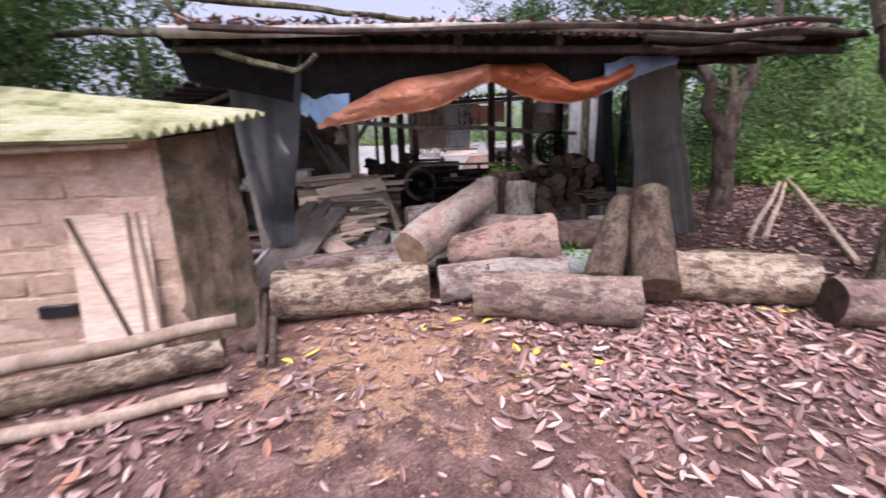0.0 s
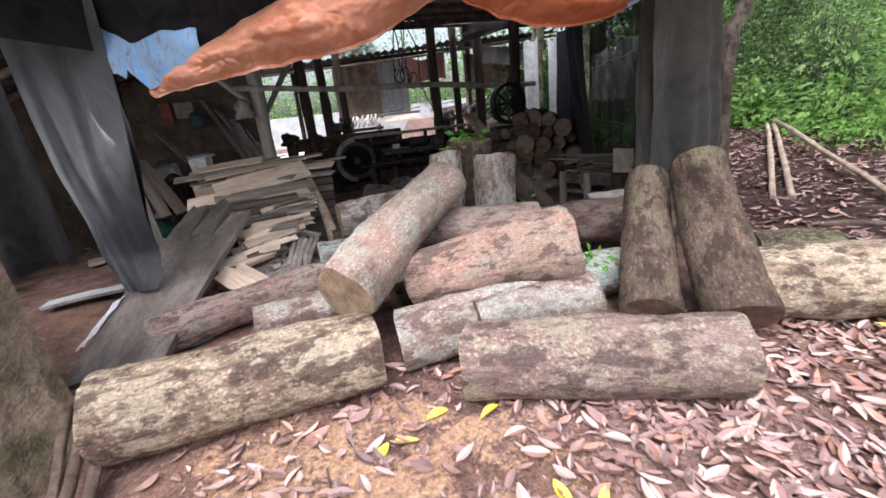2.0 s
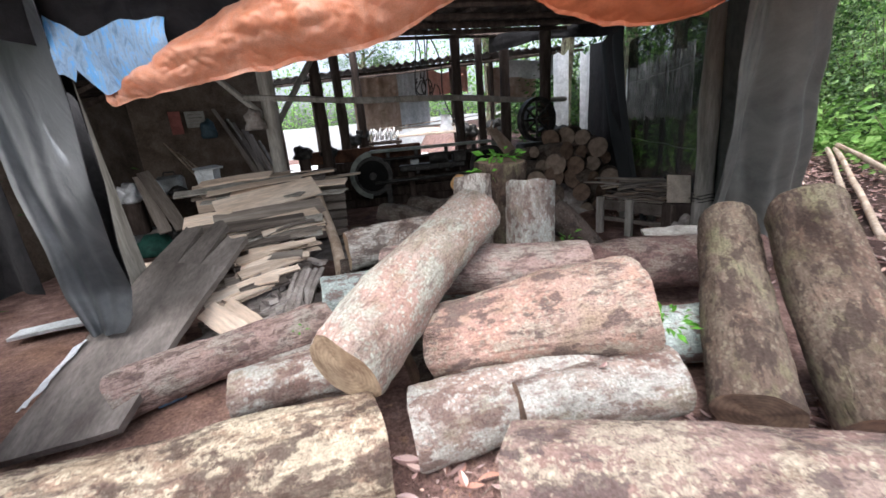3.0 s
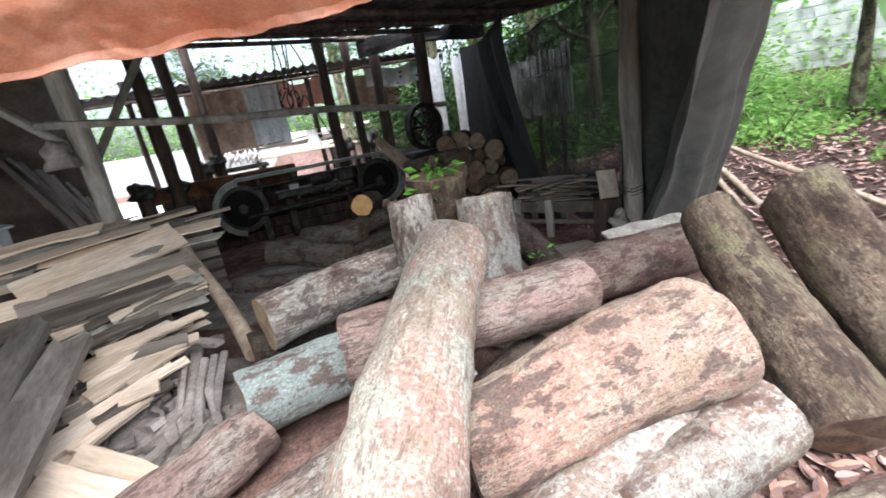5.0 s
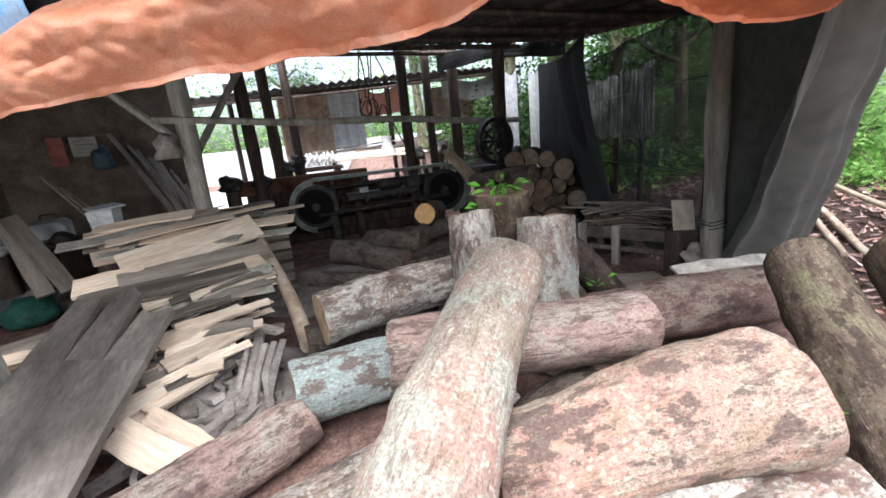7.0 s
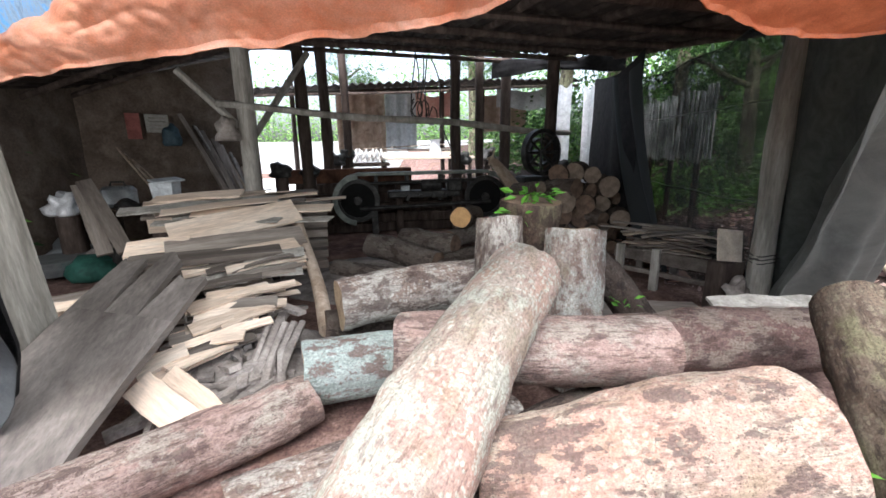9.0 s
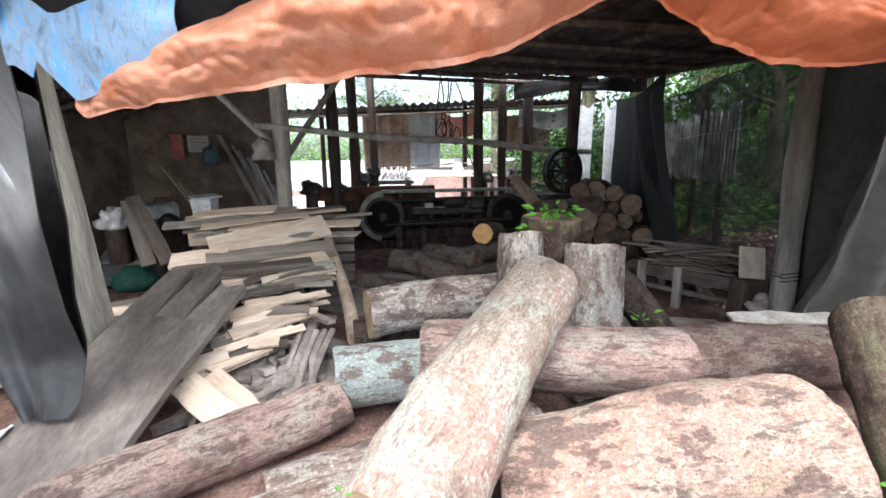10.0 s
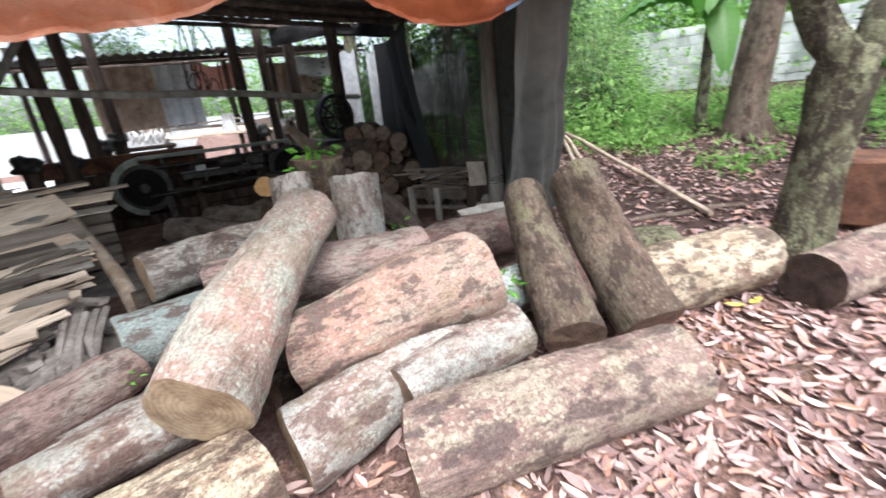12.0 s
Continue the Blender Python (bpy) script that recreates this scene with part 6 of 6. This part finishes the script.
# undergrowth
def bush(x, y, r, h, n, mat, label, seed, leaf=0.1):
    g = np.random.RandomState(seed)
    c = g.normal(size=(n, 3)) * [r * 0.5, r * 0.5, 0] + [0, 0, 0]
    c[:, 2] = np.abs(g.normal(size=n)) * h * 0.5 * (1 - 0.35 * np.hypot(c[:, 0], c[:, 1]) / r)
    stems = Shape()
    for k in range(7):
        an = k * 0.9 + seed
        stems.tube([(0, 0, -0.05), (0.3 * r * math.cos(an), 0.3 * r * math.sin(an), h * 0.4), (0.6 * r * math.cos(an), 0.6 * r * math.sin(an), h * 0.85)], [0.012, 0.009, 0.005], 5)
    t = thing("bush", pose(x, y, ground_at(x, y)), label, "bush", "undergrowth")
    part("stem", stems, M_TWIG, t)
    part("leaves", blades(c, np.full(n, leaf), seed, 0.5, 0.1), mat, t, smooth=False)
    return t


g = random.Random(5)
SHRUBS = [(6.0, 7.3), (7.8, 4.6), (7.4, 6.1), (5.9, 6.4), (7.3, 4.4), (7.0, 3.5), (8.0, 5.2), (9.2, 6.2), (7.9, 5.6), (6.9, 6.8), (5.2, 6.6), (9.6, 5.8), (10.4, 6.9), (9.6, 3.0), (5.3, 7.9), (10.3, 1.5), (9.4, 0.4), (7.4, -0.4)]
for k, (x, y) in enumerate(SHRUBS):
    bush(x, y, g.uniform(0.5, 0.9), g.uniform(0.6, 1.3), 700, M_LEAFBRIGHT if k % 3 else M_LEAF, "bright green leafy bush in the undergrowth", k + 1, g.uniform(0.09, 0.16))
for k in range(26):
    an = g.uniform(0.2, 6.2)
    rad = g.uniform(11, 17)
    x, y = 2 + rad * math.cos(an), 3 + rad * math.sin(an)
    if (y > 8 and -12 < x < 6) or (x > 0 and 0.05 < (y + 0.24) / (x + 0.6) < 0.62):
        continue
    bush(x, y, g.uniform(1.6, 2.4), g.uniform(2.6, 4.4), 5000, M_LEAF, "dense dark green thicket at the edge of the wood", k + 60, 0.18)
for k, (x, y, r, h) in enumerate([(-5.2, 1.5, 0.7, 3.2), (-6.0, 2.0, 1.0, 3.6), (-6.6, 1.2, 1.2, 3.4), (-6.7, 2.8, 1.3, 4.8), (-7.6, 4.2, 1.6, 5.2), (-6.6, 5.6, 1.2, 5.0), (-8.6, 1.6, 1.8, 5.0)]):
    bush(x, y, r, h, 3600, M_LEAF, "dark leafy thicket behind the hut", k + 120, 0.13)
for k in range(12):
    bush(-19 + 3.2 * k, 37.5 + (k % 3), 3.2, 9.5, 1700, M_LEAFBRIGHT, "sunlit green thicket beyond the yard", k + 140, 0.3)
# made-up pale wall that fills the yard's far end with white glare
wall("wall_yard", (-22, 33), (20, 33.5), -0.3, 2.3, 0.2, M_CONCRETE, "pale wall added beyond the yard for the white glare", 0.01, 40, 6)
for k in range(42):
    x = g.uniform(7.4, 14.0)
    y = -0.75 + 0.64 * (x + 0.45) + 0.3 + 4.4 * g.random() ** 1.5
    bush(x, y, g.uniform(0.7, 1.2), g.uniform(1.6, 3.0) + 0.18 * max(0, x - 8), 3600, M_LEAFMID if k % 2 else M_LEAFBRIGHT, "tall green leafy shrub in the wood", k + 200, g.uniform(0.07, 0.115))
for k in range(9):
    x, y = 18.6 - 0.95 * k, 3.6 + 1.55 * k
    bush(x, y, 1.8, g.uniform(4.5, 6.5), 3200, M_LEAFBRIGHT, "sunlit foliage behind the block wall", k + 240, 0.26)
# grass and seedlings
c, sz = [], []
g2 = np.random.RandomState(11)
for k in range(9000):
    x, y = g2.uniform(4.8, 13.0), g2.uniform(1.2, 9.0)
    if noise.noise(Vector((x * 0.7, y * 0.7, 2))) + 0.16 * (x - 6.2) < 0.05 or (x < 7.2 and y > 2.4):
        continue
    c.append((x, y, ground_at(x, y) + 0.25 * abs(g2.normal()) * 0.6))
    sz.append(0.16)
solid("seedlings", blades(c, sz, 12, 0.3, -0.5), M_LEAFBRIGHT, Matrix(), "bright green seedlings and grass under the trees", "seedlings", kind="stuff", smooth=False)
# banana plant
ban = thing("banana_plant", pose(8.6, 3.15, ground_at(8.6, 3.15)), "banana plant with broad drooping torn leaves", "banana plant")
part("stem", Shape().tube([(0, 0, -0.05), (0.02, 0, 1.0), (0.0, 0, 2.4)], [0.12, 0.10, 0.07], 14, 0.1), M_TREE, ban)
for k, (an, up, ln, dr) in enumerate([(222, 0.6, 1.0, 1.75), (200, 1.1, 1.3, 1.3), (330, 1.2, 1.7, 1.2), (120, 1.2, 1.6, 1.2), (40, 1.3, 1.6, 1.0), (180, 1.4, 1.8, 1.1)]):
    ca, sa = math.cos(radians(an)), math.sin(radians(an))

    def leaf_fn(u, v):
        r, wdt = ln * v, 0.27 * math.sin(math.pi * min(0.97, 0.06 + 0.94 * v)) ** 0.6 + 0.01
        q = (u - 0.5) * 2
        z = 2.25 + up * v - dr * v * v - 0.10 * abs(q) + 0.02 * math.sin(v * 60) * abs(q)
        return (ca * r - sa * q * wdt, sa * r + ca * q * wdt, z)

    part("leaf", Shape().sheet(leaf_fn, 8, 30, 0.003), M_BANANA, ban)
# block wall beyond the wood
bw = thing("block_wall", pose(0, 0, 0), "pale grey concrete block wall beyond the undergrowth", "wall")
A, B = Vector((17.0, 3.0, 0)), Vector((9.5, 16.0, 0))
bd = (B - A).normalized()
rot = math.degrees(math.atan2(bd.y, bd.x))
blk = mesh_of("block", Shape().box((0.58, 0.16, 0.27), Matrix(), 0.012), M_CONCRETE)
part("core", Shape().box(((B - A).length + 1, 0.12, 3.0), Matrix.Translation((A + B) / 2 + Vector((0, 0, 1.66))) @ pose(0, 0, 0, 0, 0, rot)), M_CONCRETE, bw)
for row_ in range(7):
    for col in range(24):
        p = A + bd * (0.6 * col + 0.3 * (row_ % 2))
        ob = part("block", blk, M_CONCRETE, bw)
        ob.matrix_local = pose(p.x, p.y, 1.28 + 0.29 * row_, 0, 0, rot)

# sticks lying at the right
for a, b, r, mt, lab in [
    ((6.66, 5.0, 0.66), (4.20, 2.36, 0.16), 0.035, M_POLE, "pale peeled stick lying on the leaf litter"),
    ((6.74, 4.95, 0.66), (4.33, 2.24, 0.16), 0.035, M_POLE, "pale peeled stick lying on the leaf litter"),
    ((6.72, 4.9, 0.72), (4.40, 0.98, 0.14), 0.034, M_POLE, "long pale stick lying across the leaf litter"),
    ((3.9, 2.2, 0.05), (5.2, 1.3, 0.14), 0.03, M_TWIG, "dark branch on the leaf litter"),
    ((3.9, 1.6, 0.05), (5.0, 0.9, 0.12), 0.035, M_TWIG, "dark branch on the leaf litter"),
    ((6.0, 2.4, 0.25), (7.6, 1.5, 0.33), 0.04, M_TWIG, "dark fallen branch among leaves"),
    ((5.6, 3.2, 0.26), (7.2, 2.9, 0.42), 0.03, M_TWIG, "dark fallen branch among leaves"),
]:
    a, b = Vector(a), Vector(b)
    s = Shape().tube([a.lerp(b, t) + Vector((0.02 * math.sin(5 * t), 0, 0.012 * math.sin(11 * t))) for t in np.linspace(0, 1, 12)], [r * R(0.9, 1.1) for _ in range(12)], 10, 0.15, r * 80)
    solid("stick", s, mt, Matrix(), lab, "stick", "sticks")
solid("rusty_box", Shape().box((0.7, 0.6, 0.62), pose(0, 0, 0.31), 0.03), M_RUSTBOX, pose(5.0, 0.05, 0.10, 0, 0, 20), "rusty dark iron box behind the tree", "box")
# branches over the hut and the shed's front corner
for k, pts in enumerate([[(-6.8, 3.0, 2.85), (-5.3, 2.4, 3.15), (-4.1, 1.9, 3.02), (-2.9, 1.0, 2.72), (-2.0, 0.65, 2.38), (-1.5, 0.55, 2.24), (-1.3, 0.5, 2.36)],
                         [(-6.6, 2.2, 3.3), (-5.0, 1.8, 3.35), (-3.6, 1.2, 3.2), (-2.4, 0.8, 2.95), (-1.2, 0.7, 2.78), (-0.4, 0.7, 2.66)],
                         [(-3.4, 1.6, 3.6), (-2.9, 1.2, 3.0), (-2.75, 1.35, 2.3)]]):
    n = 24
    dense = []
    for q in range(n):
        f = q / (n - 1) * (len(pts) - 1)
        i = min(int(f), len(pts) - 2)
        dense.append(Vector(pts[i]).lerp(Vector(pts[i + 1]), f - i) + Vector((0, 0, 0.03 * noise.noise(Vector((q * 0.5, k, 0))))))
    br = thing("branch", pose(0, 0, 0), "bare grey branch reaching over the roof's edge", "branch", "branches")
    part("wood", Shape().tube(dense, [0.055 - 0.035 * q / n for q in range(n)], 9, 0.25, k), M_TREE, br)
    if k < 2:
        cl = clouds([(-5.5, 2.6, 3.4, 0.7, 0.4), (-4.4, 2.2, 3.5, 0.7, 0.4), (-6.3, 3.2, 3.1, 0.7, 0.5)] if k == 0 else [(-4.6, 1.9, 3.9, 0.8, 0.4), (-3.0, 1.4, 3.8, 0.7, 0.4)], 450, k + 90)
        part("leaves", blades(cl, np.full(len(cl), 0.11), k + 9), M_LEAF, br, smooth=False)
# green shoots on the stump and scraps of green in the pile
def shoots(x, y, z, n, r, label, seed, size=0.065):
    g3 = np.random.RandomState(seed)
    cc = g3.normal(size=(n, 3)) * [r, r, 0.02] + [0, 0, 0.02]
    cc[:, 2] += np.abs(g3.normal(size=n)) * 0.035
    return solid("green_shoots", blades(cc, np.full(n, size), seed, 0.4, -0.1), M_FERN, pose(x, y, z), label, "shoots", "green shoots", "stuff", smooth=False)


shoots(0.72, 2.74, 1.20, 34, 0.07, "fresh green shoots sprouting on the stump", 3, 0.105)
shoots(0.55, 2.60, 1.10, 14, 0.05, "fresh green leaves between the logs", 4, 0.09)
shoots(1.15, 0.86, 0.34, 40, 0.07, "green fern growing between the logs", 5, 0.07)
shoots(1.05, 1.96, 0.56, 8, 0.03, "small green leaf scrap on the logs", 6, 0.06)
shoots(-0.72, 0.50, 0.77, 4, 0.02, "small green leaf scrap on the logs", 7, 0.03)

# ---- bricks of the hut ----
for row_ in range(9):
    for col in range(6):
        s0 = 0.22 + 0.39 * col + (0.19 if row_ % 2 else 0)
        if s0 > 2.5 or (0.70 < s0 < 1.0 and row_ == 2):
            continue
        ob = part("brick", bricks[(row_ * 5 + col) % 3], M_BRICK, hut)
        ob.matrix_local = hm @ pose(s0 + R(-0.025, 0.025), -0.014 + R(-0.007, 0.006), 0.10 + 0.178 * row_ + R(-0.006, 0.006), R(-1.5, 1.5), R(-1.8, 1.8), R(-1.5, 1.5))

# ---- fallen leaves ----
def leaf_shape(kind, length=0.12):
    g = random.Random(kind)
    n, s = 6, Shape()
    wd, curl, tw = g.uniform(0.30, 0.42), g.uniform(-0.5, 0.9), g.uniform(-0.5, 0.5)
    for k in range(n + 1):
        t = k / n
        h = length * wd / 2 * math.sin(math.pi * min(0.98, 0.03 + t * 0.95)) ** 0.8
        x, z = (t - 0.5) * length, 0.004 + length * 0.22 * curl * (t - 0.5) ** 2 * 4
        fold = 0.45 * h
        a = tw * (t - 0.5)
        s.v += [(x, -h, z + fold + a * h), (x, 0, z), (x, h, z + fold - a * h)]
    for k in range(n):
        for q in range(2):
            u = 3 * k + q
            s.f.append((u, u + 1, u + 4, u + 3))
    return s


LEAFS = [leaf_shape(k) for k in range(8)]
LEAF_MESH = [mesh_of("leaf", q, M_DEAD) for q in LEAFS]
YELLOW_MESH = [mesh_of("leaf", leaf_shape(k + 20, 0.13), M_YELLOWLEAF) for k in range(3)]


def leaf_pose(g, x, y, lift=0.0):
    return pose(x, y, ground_at(x, y) + 0.004 + lift, g.uniform(-25, 25), g.uniform(-22, 22), g.uniform(0, 360)) @ Matrix.Diagonal((*[g.uniform(0.4, 1.15)] * 3, 1))


g = random.Random(21)
for x, y in [(0.28, -0.56), (0.80, -0.81), (0.55, -0.85), (0.42, -0.62), (-0.32, -0.10), (-1.45, -0.62), (-1.28, -0.52), (0.25, -0.95), (2.6, 0.02), (2.75, -0.05), (-0.45, -0.14), (0.12, -0.02), (-0.15, 0.05)]:
    lf = solid("yellow_leaf", YELLOW_MESH[g.randrange(3)], M_YELLOWLEAF, pose(x, y, ground_at(x, y) + 0.012, g.uniform(-12, 12), g.uniform(-12, 12), g.uniform(0, 360)), "bright yellow fallen leaf on the earth", "leaf", "yellow leaves")


def litter(x, y):
    """How thick the fallen leaves lie: thin on the trodden earth, none in the shed or under the hut."""
    if (y > 0.62 and -5.2 < x < 2.7) or (x < -2.0 and y > -0.6):
        return 0.0
    d = 0.35 + 0.42 * noise.noise(Vector((x * 0.8, y * 0.8, 5)))
    if x < 0.2:
        d -= 0.2
    if y < -1.5 and x < 2.6:
        d -= 0.22
    if x > 0.6:
        d += 0.25
    if x > 3.4 or y > 1.2:
        d += 0.3
    return max(0.03, min(1.0, d))


made = 0
while made < 300:
    x, y = g.uniform(-1.7, 3.0), g.uniform(-2.4, 0.6)
    if g.random() > litter(x, y):
        continue
    ob = part("leaf", LEAF_MESH[g.randrange(8)], M_DEAD, ground)
    ob.matrix_local = leaf_pose(g, x, y, g.uniform(0, 0.012))
    made += 1
s = Shape()
made = 0
while made < 17500:
    near = made < 8300
    x, y = (g.uniform(-3.8, 5.4), g.uniform(-5.4, 0.7)) if near else (g.uniform(2.4, 10.5), g.uniform(-5.0, 6.0))
    thin = min(1.0, (5.4 - x) / 1.8, (x + 3.8) / 0.8, (y + 5.4) / 2.2) if near else min(1.0, (x - 2.4) / 1.0, (10.5 - x) / 2.0, (y + 5.0) / 2.5)
    if g.random() > litter(x, y) * thin:
        continue
    m = leaf_pose(g, x, y, g.uniform(0, 0.02))
    q = LEAFS[g.randrange(8)]
    s.add([m @ Vector(p) for p in q.v], q.f)
    made += 1
solid("leaf_litter", s, M_DEAD, Matrix(), "pinkish-brown dry leaves covering the earth", "leaf litter", kind="stuff")
# crumbs of leaf and bark trodden into the earth
c, sz = [], []
while len(c) < 9000:
    x, y = g.uniform(-3.2, 4.0), g.uniform(-4.0, 0.7)
    if (x < -2.1 and y > -0.7) or g.random() > 0.35 + litter(x, y):
        continue
    c.append((x, y, ground_at(x, y) + 0.006))
    sz.append(g.uniform(0.012, 0.045))
solid("leaf_crumbs", blades(c, sz, 77, 0.5, 0.0), M_DEAD, Matrix(), "crumbs of dry leaf and bark on the earth", "leaf crumbs", kind="stuff", smooth=False)
# leaves caught on the roof's front edge
s = Shape()
for k in range(520):
    x, y = g.uniform(-2.6, 3.4), 0.62 + abs(g.gauss(0, 0.35))
    m = pose(x, y, roof_z(x, y) + 0.16 + g.uniform(0, 0.05), g.uniform(-40, 40), g.uniform(-40, 40), g.uniform(0, 360))
    q = LEAFS[g.randrange(8)]
    s.add([m @ Vector(p) for p in q.v], q.f)
solid("roof_leaves", s, M_DEAD, Matrix(), "dry leaves lying on the front of the roof", "leaf litter", kind="stuff")
for x, y, z in [(0.60, 0.47, 0.435), (0.22, 0.66, 0.40)]:
    solid("dry_leaf", LEAF_MESH[2], M_DEAD, pose(x, y, z, -20, 5, 60 * x) @ Matrix.Diagonal((0.6, 0.6, 0.6, 1)), "curled brown leaf lying on a log", "leaf", "leaves on the logs")
# twigs on the earth
s = Shape()
for k in range(160):
    x, y, an, ln = g.uniform(-3, 4), g.uniform(-3.5, 0.3), g.uniform(0, 3.1), g.uniform(0.05, 0.22)
    if x < -2.0 and y > -0.6:
        continue
    z = ground_at(x, y) + 0.006
    s.tube([(x, y, z), (x + math.cos(an) * ln, y + math.sin(an) * ln, z + g.uniform(0, 0.02))], g.uniform(0.002, 0.005), 5)
solid("twigs", s, M_TWIG, Matrix(), "small dry twigs scattered on the earth", "twigs", kind="stuff")
